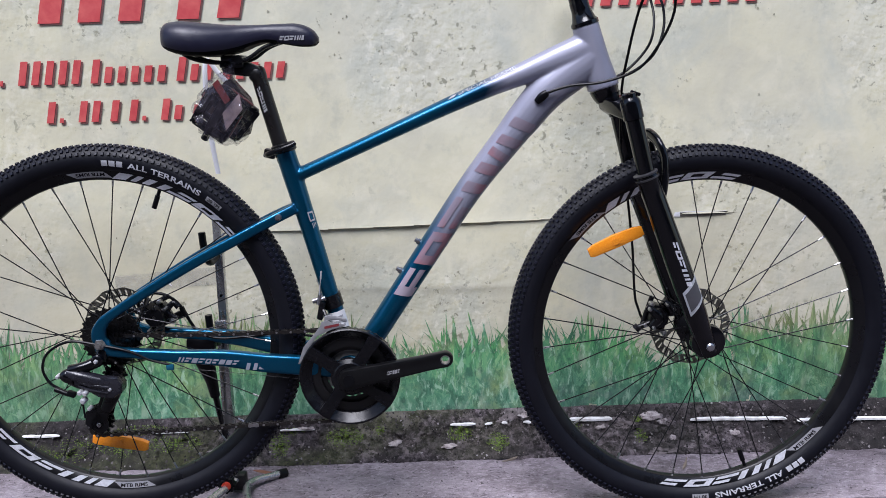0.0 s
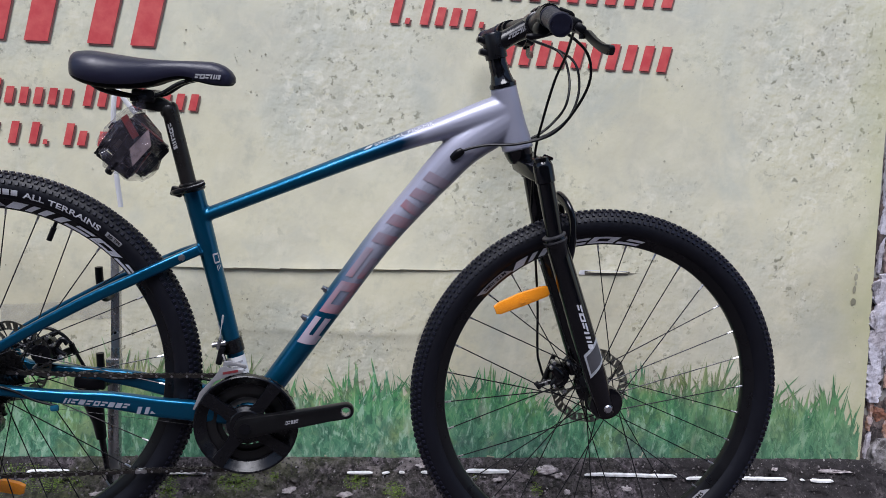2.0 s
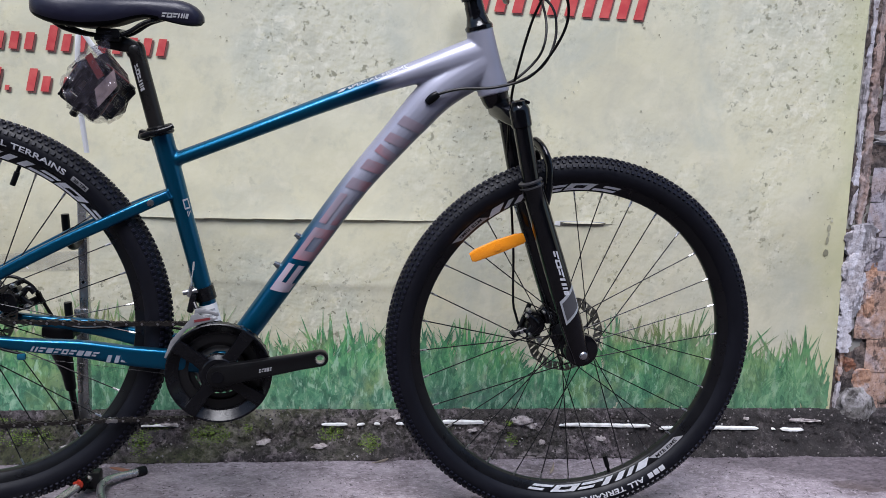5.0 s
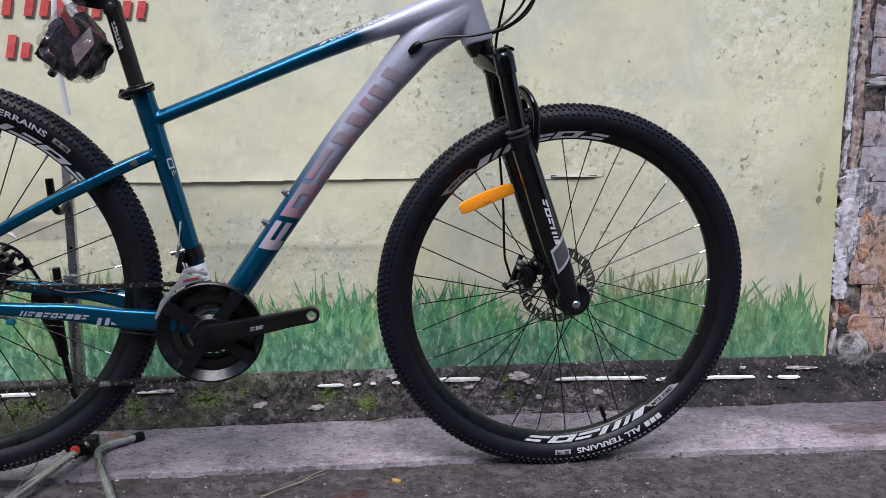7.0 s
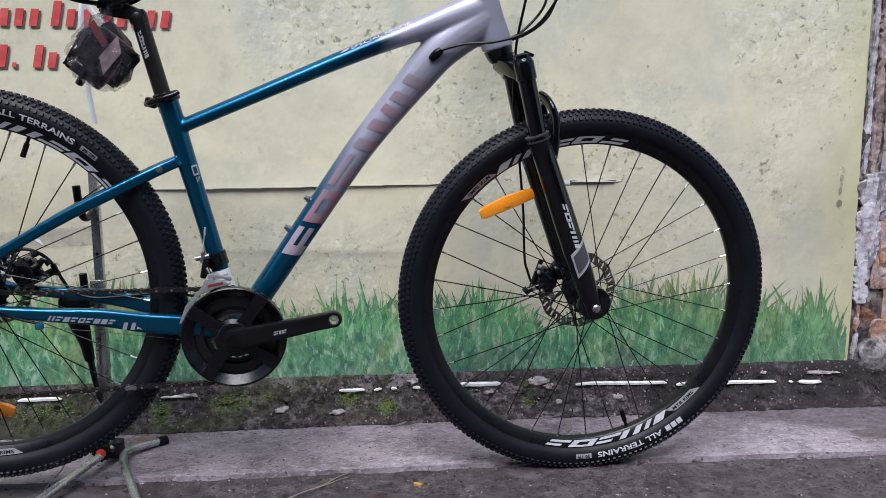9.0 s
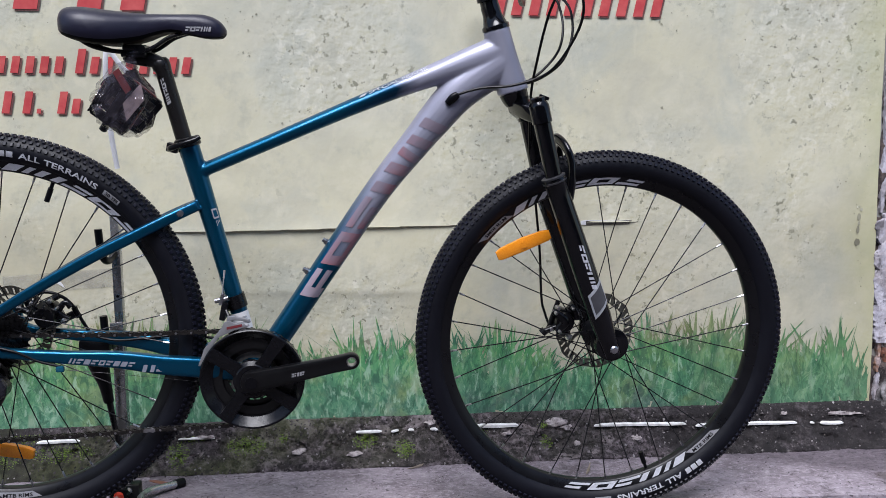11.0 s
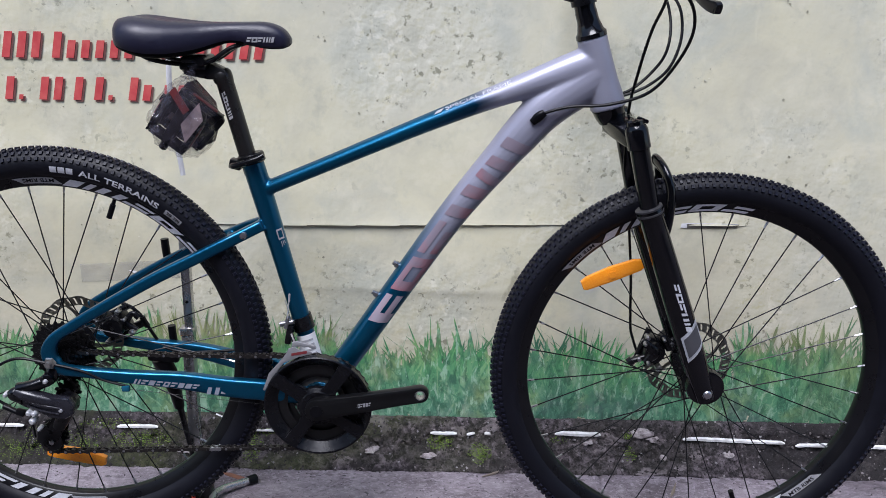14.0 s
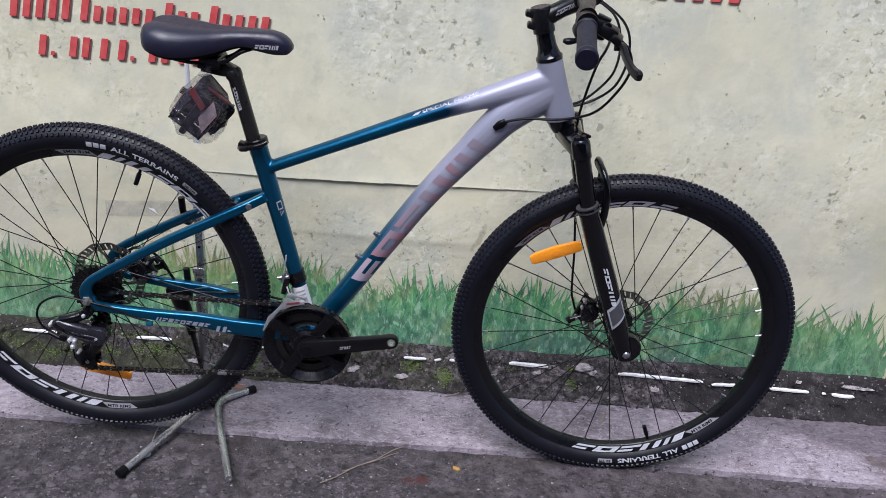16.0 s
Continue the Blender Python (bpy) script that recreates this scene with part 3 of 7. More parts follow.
brick_mat = pillar_surface("limewashed_brick", ((0.1656, 0.1426, 0.1656), (0.3312, 0.2962, 0.3358), (0.46, 0.425, 0.4738)), ((0.276, 0.1932, 0.1748), (0.4416, 0.3496, 0.3312)), 0.6, 0.7, 0.005)
tan_brick = pillar_surface("worn_tan_brick", ((0.2240, 0.1331, 0.0998), (0.4085, 0.2601, 0.2018), (0.5270, 0.3689, 0.3085)), ((0.2635, 0.2056, 0.2098), (0.5402, 0.4415, 0.4479)), 0.9, 0.75, 0.006)
mortar_mat = pillar_surface("crumbling_mortar", ((0.0300, 0.0240, 0.0240), (0.0840, 0.0660, 0.0630), (0.1560, 0.1260, 0.1200)), ((0.1200, 0.0840, 0.0720), (0.2280, 0.1740, 0.1560)), 0.8, 0.9, 0.012)
tan_render = pillar_surface("tan_render", ((0.2232, 0.1488, 0.1280), (0.3968, 0.2790, 0.2432), (0.5332, 0.4154, 0.3840)), ((0.2976, 0.2480, 0.2560), (0.5208, 0.4712, 0.4992)), 0.6, 0.55, 0.007, 0.4)
limewash = pillar_surface("peeling_limewash", ((0.34, 0.32, 0.36), (0.56, 0.54, 0.60), (0.72, 0.70, 0.76)), ((0.22, 0.18, 0.175), (0.44, 0.38, 0.38)), 0.55, 0.6, 0.006, 0.5)
lump_mat = pillar_surface("grey_lump", ((0.06, 0.055, 0.052), (0.15, 0.14, 0.135), (0.28, 0.265, 0.265)), ((0.30, 0.28, 0.29), (0.46, 0.44, 0.46)), 0.8, 0.8, 0.01)
orange_crust = pillar_surface("orange_tan_crust", ((0.2160, 0.1105, 0.0750), (0.4185, 0.2340, 0.1562), (0.5670, 0.3510, 0.2500)), ((0.3240, 0.2600, 0.2625), (0.5670, 0.4810, 0.4875)), 0.8, 0.6, 0.007)
raw_brick = pillar_surface("broken_orange_brick", ((0.16, 0.055, 0.03), (0.30, 0.11, 0.06), (0.40, 0.19, 0.12)), ((0.10, 0.06, 0.05), (0.25, 0.15, 0.11)), 0.6, 0.7, 0.008)

m = Nodes("dry_leaf", 0.7)
m.set("Base Color", m.mix(m.noise(90, 4), (0.16, 0.13, 0.10), (0.30, 0.25, 0.20)))
leaf_mat = m.mat
ochre = plain("ochre_chip", (0.42, 0.24, 0.06), 0.7)
rust_leaf = plain("rust_leaf", (0.30, 0.13, 0.08), 0.7)

# ---- the place: ground, wall foot, wall, banner, pillar ----
GROUND, WALL_Y = 0.012, 2.079


def fbm(x, y, z, scale, octaves=4):
    return noise.fractal(V((x, y, z)) * scale, 1.0, 2.0, octaves)


def lines(*spans):
    """Grid lines: spans of start, end, step."""
    out = []
    for a, b, s in spans:
        n = max(1, round((b - a) / s))
        out += [a + (b - a) * k / n for k in range(n)]
    return out + [spans[-1][1]]


def sheet(name, us, vs, place, mat):
    """A grid over us and vs, each point from place(u, v)."""
    verts = [place(u, v) for v in vs for u in us]
    n = len(us)
    faces = [(j * n + i, j * n + i + 1, (j + 1) * n + i + 1, (j + 1) * n + i) for j in range(len(vs) - 1) for i in range(n - 1)]
    return raw(name, verts, faces, mat)


def slab_edge(x):
    return 1.768 - 0.016 * x + 0.006 * math.sin(3.1 * x + 0.4) + 0.004 * fbm(x, 3, 0, 9)


def ground_point(x, y):
    near = max(0.0, 1 - abs(y - 1.7) / 1.2) * max(0.0, 1 - abs(x) / 3.0)
    z = GROUND + near * (0.0028 * fbm(x, y, 0, 14) + 0.0016 * fbm(x, y, 2, 60, 3))
    if y > slab_edge(x) - 0.0062 - 0.003 * fbm(x, 6, 0, 7):
        z -= 0.018
    return (x, y, z - 0.001)


ground = tagged(sheet("ground", lines((-2500, -40, 800), (-40, -1.5, 5), (-1.5, 1.6, 0.011), (1.6, 40, 5), (40, 2500, 800)),
                      lines((-2500, -40, 800), (-40, 1.2, 4), (1.2, 1.755, 0.009), (1.755, 1.82, 0.0025), (1.82, 2.2, 0.06), (2.2, 40, 6), (40, 2500, 800)), ground_point, ground_mat),
                "worn dark concrete ground with embedded gravel", "ground", kind="structure")


def crack(x, y):
    """A few wandering cracks and a broken edge in the strip."""
    out = 0.0
    for cx, lean, wide in ((-0.735, 0.35, 0.006), (0.372, 0.05, 0.003), (-1.02, -0.2, 0.004)):
        d = abs(x - cx - lean * (y - 1.9) - 0.010 * fbm(cx, y, 4, 16))
        out = max(out, 0.006 * max(0.0, 1 - d / wide))
    return out


def slab_point(x, v):
    y = slab_edge(x) + (2.035 - slab_edge(x)) * v
    return (x, y, GROUND + 0.0055 + 0.0016 * fbm(x, y, 5, 11) + 0.0008 * fbm(x, y, 7, 55, 3) - (0.020 if v == 0 else 0) - crack(x, y))


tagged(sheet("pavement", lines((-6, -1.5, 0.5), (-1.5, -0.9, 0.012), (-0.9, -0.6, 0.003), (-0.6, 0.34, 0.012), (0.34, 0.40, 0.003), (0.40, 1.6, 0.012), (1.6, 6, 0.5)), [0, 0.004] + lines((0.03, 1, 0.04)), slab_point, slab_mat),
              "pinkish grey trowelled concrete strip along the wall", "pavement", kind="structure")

# the foot of the wall: a rough low plinth, almost upright, crumbled at the bottom
PLINTH = ((0.0, 2.012, 0.008), (0.10, 1.988, 0.016), (0.16, 1.992, 0.022), (0.30, 2.016, 0.038), (0.6, 2.046, 0.070), (0.82, 2.054, 0.094), (0.92, 2.066, 0.105), (1.0, 2.10, 0.107))


def plinth_point(x, v):
    for (a, ya, za), (b, yb, zb) in zip(PLINTH, PLINTH[1:]):
        if v <= b:
            f = (v - a) / (b - a)
            y, z = ya + (yb - ya) * f, za + (zb - za) * f
            break
    k = 0.25 + 0.75 * math.sin(math.pi * min(v, 0.92) / 0.92)
    r = 0.010 * fbm(x, 0, z, 16) + 0.011 * fbm(x, 3, z, 48, 4) * k + 0.005 * fbm(x, 5, z, 130, 2)
    return (x, y - r * k - 0.012 * max(0, x - 0.9), z + 0.006 * fbm(x, 9, z, 24) * k)


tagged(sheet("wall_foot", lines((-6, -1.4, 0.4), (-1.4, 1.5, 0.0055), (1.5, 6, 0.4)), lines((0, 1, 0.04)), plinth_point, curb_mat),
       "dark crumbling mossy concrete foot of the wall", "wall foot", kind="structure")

bm = bmesh.new()
block(bm, (12, 0.2, 2.7), pose(0, WALL_Y + 0.106, 1.35))
tagged(finish("wall_north", bm, plain_wall, smooth=False), "plain rendered wall behind the printed banner", "wall", kind="structure")
# unseen wall behind the camera, added to cut low light and darken reflections
bm = bmesh.new()
block(bm, (12, 0.2, 3.0), pose(0, -2.4, 1.5))
tagged(finish("wall_south", bm, plain("dark_render", (0.12, 0.115, 0.11), 0.9, grain=8, amount=0.3, relief=0.3), smooth=False), "plain unseen wall added across the alley against low light", "wall", kind="structure")


def banner_y(x, z):
    """The banner hangs nearly flat, with a long crease, a lower fold and soft waves."""
    y = WALL_Y - 0.004 - 0.0035 * fbm(x, 0, z, 2.2, 3) - 0.0012 * fbm(x, 4, z, 9, 3)
    reach = max(0.0, 1 - abs(x + 0.07) / 0.42) ** 0.5
    d = z - (0.533 + 0.004 * math.sin(4 * x))
    y -= reach * (0.0075 * math.exp(-d / 0.03) if d > 0 else -0.001 * math.exp(d / 0.02))
    reach = max(0.0, 1 - abs(x + 0.02) / 0.30) ** 0.5
    d = z - (0.392 - 0.02 * x)
    y -= reach * (0.004 * math.exp(-d / 0.05) if d > 0 else 0.004 * math.exp(d / 0.012))
    reach = max(0.0, 1 - abs(x - 0.60) / 0.062) ** 0.5
    d = z - 0.540
    y -= reach * (0.007 * math.exp(-d / 0.012) if d > 0 else 0.0)
    y -= 0.010 * math.exp(-max(0, 1.245 - x) / 0.02) * (0.5 + 0.5 * math.sin(7 * z))
    return y


def banner_point(x, z):
    if z < 0.101:
        z += 0.003 * fbm(x, 1, 0, 6) + 0.0012 * math.sin(30 * x)
    if x > 1.2:
        x = 1.2 + (x - 1.2) / 0.045 * (0.041 - 0.016 * (z - 0.1))
    return (x, banner_y(x, z), z)


banner = tagged(sheet("banner", lines((-2.2, -1.2, 0.03), (-1.2, 1.245, 0.01)), lines((0.100, 0.36, 0.012), (0.36, 0.522, 0.006), (0.522, 0.548, 0.0013), (0.548, 0.60, 0.005), (0.60, 1.25, 0.012), (1.25, 1.9, 0.04)), banner_point, banner_mat),
                "yellowish vinyl banner printed with red lines and green grass", "banner")

# printed grass: flat tufts of blades on the banner
rnd = random.Random(4)
gv, gf = [], []


def blade(x, z0, height, width, lean, bend, lift):
    base = len(gv)
    for k in range(4):
        t = k / 3.2
        cx, cz = x + lean * t * height + bend * t * t * height, z0 + height * t * (1 - 0.25 * abs(bend) * t)
        w = min(width, 2.0 * (1.2375 - 0.016 * (cz - 0.1) - cx)) * (1 - t) ** 0.7 * (0.75 + 0.5 * t)
        for sgn in (-1, 1):
            gv.append((cx + sgn * w / 2, banner_y(cx, cz) - lift, cz))
    tip_x, tip_z = x + (lean + bend) * height, z0 + height * (1 - 0.25 * abs(bend))
    gv.append((tip_x, banner_y(tip_x, tip_z) - lift, tip_z))
    for k in range(3):
        a = base + 2 * k
        gf.append((a, a + 1, a + 3, a + 2))
    gf.append((base + 6, base + 7, base + 8))


SKY_X = (-1.75, -1.3, -1.02, -0.97, -0.90, -0.85, -0.77, -0.70, -0.61, -0.53, -0.47, -0.40, -0.33, -0.27, -0.20, -0.13, -0.05, 0.03, 0.06, 0.10, 0.18, 0.25, 0.34, 0.40, 0.45, 0.49, 0.54, 0.58, 0.67, 0.71, 0.75, 0.86, 0.92, 1.0, 1.04, 1.09, 1.15, 1.20, 1.235)
SKY_Z = (0.32, 0.34, 0.32, 0.29, 0.33, 0.28, 0.31, 0.33, 0.31, 0.34, 0.36, 0.34, 0.31, 0.34, 0.32, 0.27, 0.27, 0.30, 0.27, 0.32, 0.28, 0.31, 0.315, 0.285, 0.23, 0.19, 0.19, 0.25, 0.305, 0.335, 0.305, 0.345, 0.31, 0.245, 0.285, 0.26, 0.305, 0.26, 0.23)


def skyline(x):
    """How high the printed grass reaches at x."""
    return float(np.interp(x, SKY_X, SKY_Z)) + 0.02


def grow(count, share, spread, wide, lift, bend=0.6, floor=0.101, rise=0.02):
    """Blades whose tips reach a share of the skyline."""
    for n in range(count):
        x = rnd.uniform(-1.75, 1.238)
        z0 = floor + rise * rnd.random()
        h = (skyline(x) - z0) * rnd.uniform(*share)
        lean = spread * rnd.uniform(-1, 1) * (1 - 0.4 * rnd.random())
        c = bend * rnd.uniform(-1, 1) + 0.5 * lean
        edge_x = 1.241 - 0.016 * (z0 + h - 0.1)
        if x > 1.12:
            lean, c = min(lean, 0.15), min(c, 0.1)
        if h > 0.012 and x + max(lean + c, 0) * h < edge_x - 0.001:
            blade(x, z0, h, rnd.uniform(*wide), lean, c, rnd.uniform(*lift))


# a dull undergrowth, broad leaves, fans of tall blades, then thin pale arching lines
grow(850, (0.45, 0.82), 0.30, (0.014, 0.034), (0.0005, 0.0008), 0.25)
grow(800, (0.40, 0.95), 0.65, (0.008, 0.020), (0.0009, 0.0013), 0.7)
for c in range(210):
    cx, cz = rnd.uniform(-1.72, 1.20), rnd.uniform(0.105, 0.19)
    top = skyline(cx) * rnd.uniform(0.92, 1.06)
    spread = rnd.uniform(0.2, 0.7)
    for n in range(rnd.randint(4, 9)):
        lean = spread * rnd.uniform(-1, 1)
        h = (top - cz) * (1 - 0.35 * abs(lean)) * rnd.uniform(0.6, 1.0)
        x = cx + 0.02 * rnd.uniform(-1, 1) + 0.02 * lean
        if h > 0.02 and x + max(1.5 * lean, 0) * h < 1.222:
            blade(x, cz + rnd.uniform(-0.012, 0.012), h, rnd.uniform(0.006, 0.0185), lean, 0.5 * lean * rnd.uniform(0.2, 1.2), rnd.uniform(0.0014, 0.0019))
grow(800, (0.15, 0.48), 1.0, (0.004, 0.014), (0.0019, 0.0022), 1.4, 0.101, 0.05)
grow(650, (0.15, 0.50), 1.0, (0.0008, 0.0024), (0.0023, 0.0026), 1.5, 0.103, 0.07)
grow(170, (0.85, 1.15), 0.45, (0.0012, 0.0035), (0.0021, 0.0024), 0.4, 0.15, 0.05)
raw("printed_grass", gv, gf, grass_mat, banner, "printed green grass along the banner's lower edge", smooth=False)
tagged(bpy.data.objects["printed_grass"], kind="stuff")


# crisp pits and chips of the plaster, in clusters
sv, sf = [], []
spots = [(rnd.uniform(-1.1, 1.2), rnd.uniform(0.36, 1.2), rnd.uniform(0.015, 0.07), rnd.randint(5, 26)) for n in range(46)]
spots += [(1.200 + rnd.uniform(-0.022, 0.012), 0.34 + 0.055 * n, 0.022, 7) for n in range(15)]
for cx, cz, reach, count in spots:
    for n in range(count):
        x, z = cx + reach * rnd.gauss(0, 0.6), cz + reach * rnd.gauss(0, 0.6)
        if x > 1.212 or z < 0.34:
            continue
        size = 0.0005 + 0.0024 * rnd.random() ** 3.5
        q = len(sv)
        for k in range(6):
            b = math.pi * k / 3 + rnd.uniform(-0.3, 0.3)
            px, pz = x + size * math.cos(b) * rnd.uniform(0.5, 1.3), z + size * math.sin(b) * rnd.uniform(0.4, 1.2)
            sv.append((px, banner_y(px, pz) - 0.0012, pz))
        sf.append(tuple(range(q, q + 6)))
for x, z, w, h in ((1.190, 0.515, 0.0042, 0.0090), (1.191, 0.545, 0.0046, 0.0085), (1.196, 0.562, 0.0034, 0.0038), (1.190, 0.486, 0.0070, 0.0085), (1.192, 0.530, 0.0030, 0.0045)):
    q = len(sv)
    sv += [(x + w * math.cos(math.pi * k / 5), banner_y(x, z) - 0.0013, z + h * math.sin(math.pi * k / 5) * (1 + 0.2 * math.sin(3 * k))) for k in range(10)]
    sf.append(tuple(range(q, q + 10)))
raw("printed_specks", sv, sf, speck_mat, banner, "dark pits and pale chips in the printed plaster", smooth=False)
tagged(bpy.data.objects["printed_specks"], kind="stuff")


def print_bars(words, x0, x1, z, tall, slant=0.22):
    """A line of print as plain slanted bars: words of C (tall) and x (short) signs between x0 and x1 on the baseline z."""
    total = sum(0.45 if c == " " else 1.0 for c in words)
    unit = (x1 - x0) / total
    x = x0
    for c in words:
        if c == " ":
            x += unit * 0.45
            continue
        h = tall if c == "C" else tall * 0.68 if c == "x" else tall * 0.22
        w = unit * (0.55 if c != "." else 0.3)
        for mat, name, dx, dz, lift, grow in ((red_edge, "print_bar_edge", 0.0035, -0.0035, 0.0022, 0.0), (red_print, "print_bar", 0, 0, 0.0034, 0.0)):
            v = []
            for px, pz in ((0, 0), (w, 0), (w + slant * h, h), (slant * h, h)):
                X, Z = x + px + dx, z + pz + dz
                v.append((X, banner_y(X, Z) - lift, Z))
            raw(name, v, [(0, 1, 2, 3)], mat, banner, smooth=False)
        x += unit


print_bars("CCC CC", -0.83, -0.36, 0.990, 0.135)
print_bars("CC. CCCCC Cxxxxx Cxx Cxxxx", -0.985, -0.300, 0.862, 0.050)
print_bars("C. CC C C. Cx xxx", -0.832, -0.43, 0.780, 0.045)
print_bars("C.Cxxx.", 0.088, 0.310, 1.064, 0.056)
print_bars("CCCCCCCCCC", 0.330, 0.715, 0.990, 0.055)
print_bars("CCCCCCCCCC", 0.300, 0.720, 1.128, 0.055)

# a torn slit with a dark gap
tear_mat = plain("torn_gap", (0.17, 0.15, 0.13), 0.9, grain=90, amount=0.6)
for name, mat, rows, lift in (("tear", tear_mat, ((0.5420, 0.5340), (0.6440, 0.5355), (0.6490, 0.5435), (0.5400, 0.5435)), 0.0016), ("torn_lip", paper_white, ((0.5300, 0.5350), (0.5440, 0.5340), (0.5430, 0.5450), (0.5320, 0.5440)), 0.0022), ("torn_lip", paper_white, ((0.5400, 0.5435), (0.6490, 0.5435), (0.6400, 0.5450), (0.5420, 0.5455)), 0.0022)):
    raw(name, [(x, banner_y(x, z) - lift, z) for x, z in rows], [(0, 1, 2, 3)], mat, banner, smooth=False)

# clear tape stuck over a seam
tv = [(x, banner_y(x, z) - 0.0016, z) for h in (0.398, 0.418, 0.438) for x in lines((-0.715, -0.480, 0.03)) for z in [h + 0.062 * (x + 0.735)]]
n = len(tv) // 3
raw("tape_strip", tv, [(j * n + i, j * n + i + 1, (j + 1) * n + i + 1, (j + 1) * n + i) for j in range(2) for i in range(n - 1)], tape_mat, banner, "strip of clear tape")
raw("tape_wrinkle", [(x, banner_y(x, z) - 0.0024, z) for x, z in ((-0.612, 0.428), (-0.596, 0.426), (-0.588, 0.412), (-0.600, 0.420))], [(0, 1, 2, 3)], paper_white, banner, "pale lifted wrinkle of the tape", smooth=False)

# ruined brick pillar beside the banner
pillar_core = bmesh.new()
block(pillar_core, (0.48, 0.22, 2.5), pose(1.262 + 0.24, 2.205, 1.25))
bmesh.ops.subdivide_edges(pillar_core, edges=pillar_core.edges[:], cuts=1)
pillar = tagged(finish("pillar", pillar_core, mortar_mat), "ruined brick pillar with peeling limewash at the banner's end", "pillar", kind="structure")


def pillar_face(name, x0, x1, z0, z1, mat, y, seed, ragged=0.02, deep=0.012, step=0.005):
    """An irregular crust on the pillar's front."""
    nx, nz = max(4, int((x1 - x0) / step)), max(6, int((z1 - z0) / step))
    verts, faces = [], []
    for j in range(nz + 1):
        t = j / nz
        z = z0 + (z1 - z0) * t
        a = x0 + ragged * (0.4 + 0.5 * fbm(seed, 0, z, 30) + 0.25 * fbm(seed, 3, z, 110, 3))
        b = x1 - ragged * (0.4 + 0.7 * fbm(seed, 7, z, 26) + 0.3 * fbm(seed, 9, z, 100, 3))
        pinch = max(math.sin(math.pi * t) ** 0.3, 0.2) if z1 - z0 < 1 else 1.0
        mid = (a + b) / 2
        for i in range(nx + 1):
            s = i / nx
            X = mid + (a - mid + (b - a) * s) * pinch
            rim = 0.009 if i in (0, nx) or (z1 - z0 < 1 and j in (0, nz)) else 0.0
            Y = y + rim - deep * fbm(X, seed, z, 12) - 0.35 * deep * fbm(X, seed, z, 80, 3)
            verts.append((X, Y, z + 0.003 * fbm(X, seed, z, 30)))
    n = nx + 1
    for j in range(nz):
        for i in range(nx):
            faces.append((j * n + i, j * n + i + 1, (j + 1) * n + i + 1, (j + 1) * n + i))
    return raw(name, verts, faces, mat, pillar)


pillar_face("mortar_bed", 1.232, 1.72, 0.02, 2.45, mortar_mat, 2.082, 3, 0.006, 0.010, 0.006)
for k, (a, b, z0, z1) in enumerate(((1.252, 1.284, 0.545, 0.80), (1.252, 1.282, 0.78, 1.06), (1.250, 1.282, 1.05, 1.6), (1.251, 1.272, 0.172, 0.262), (1.292, 1.352, 0.150, 0.205), (1.296, 1.336, 0.30, 0.47))):
    pillar_face("tan_crust", a, b, z0, z1, tan_render if k < 3 else orange_crust, 2.073, 41 + k, 0.010, 0.005, 0.003)
for k, (a, b, z0, z1) in enumerate(((1.226, 1.326, 0.462, 0.560), (1.224, 1.306, 0.330, 0.492), (1.230, 1.290, 0.243, 0.352), (1.238, 1.258, 0.55, 0.74), (1.236, 1.256, 0.72, 0.99), (1.236, 1.258, 0.97, 1.5), (1.254, 1.274, 0.085, 0.172))):
    pillar_face("limewash_crust", a, b, z0, z1, limewash, 2.069 if b - a > 0.03 else 2.076, 11 + k, 0.022 if b - a > 0.03 else 0.005, 0.0035, 0.0026)


def lump(name, centre, size, mat, seed, rough=0.25):
    bm = bmesh.new()
    bmesh.ops.create_icosphere(bm, subdivisions=3, radius=1.0)
    for v in bm.verts:
        p = v.co.copy()
        p = V([math.copysign(abs(q) ** 0.75, q) for q in p])
        p *= 1 + rough * fbm(p.x + seed, p.y, p.z, 1.6, 5)
        v.co = V(centre) + V((p.x * size[0], p.y * size[1], p.z * size[2]))
    return part(name, bm, mat, pillar, sharp=30)


lump("stone", (1.306, 2.070, 0.108), (0.046, 0.026, 0.048), lump_mat, 5)
lump("stone", (1.258, 2.080, 0.075), (0.018, 0.020, 0.026), mortar_mat, 9)
lump("stone", (1.312, 2.086, 0.756), (0.040, 0.016, 0.012), lump_mat, 14, 0.4)
lump("stone", (1.287, 2.090, 0.214), (0.020, 0.014, 0.017), raw_brick, 19, 0.4)

# ---- the bicycle, built upright in its own axes: x ahead, y to its left, z up ----
bicycle = new("bicycle")
bicycle.matrix_basis = pose(0, 1.7495, 0, 3.29, 0, 0.217)
tagged(bicycle, "teal and silver hardtail mountain bike on a rear stand", "bicycle")
FRONT_HUB, REAR_HUB, BB = V((0.4865, 0, 0.3605)), V((-0.582, 0, 0.398)), V((-0.1508, 0, 0.318))

# frame
bm = bmesh.new()
DOWN = [(-0.150, 0, 0.320, 0.0205, 0.021), (-0.1093, 0, 0.376, 0.0213, 0.021), (-0.0015, 0, 0.5345, 0.0225, 0.022), (0.0745, 0, 0.6435, 0.0238, 0.023),
        (0.145, 0, 0.731, 0.0275, 0.024), (0.1695, 0, 0.7605, 0.0300, 0.0245), (0.215, 0, 0.810, 0.0325, 0.026), (0.290, 0, 0.862, 0.034, 0.024)]


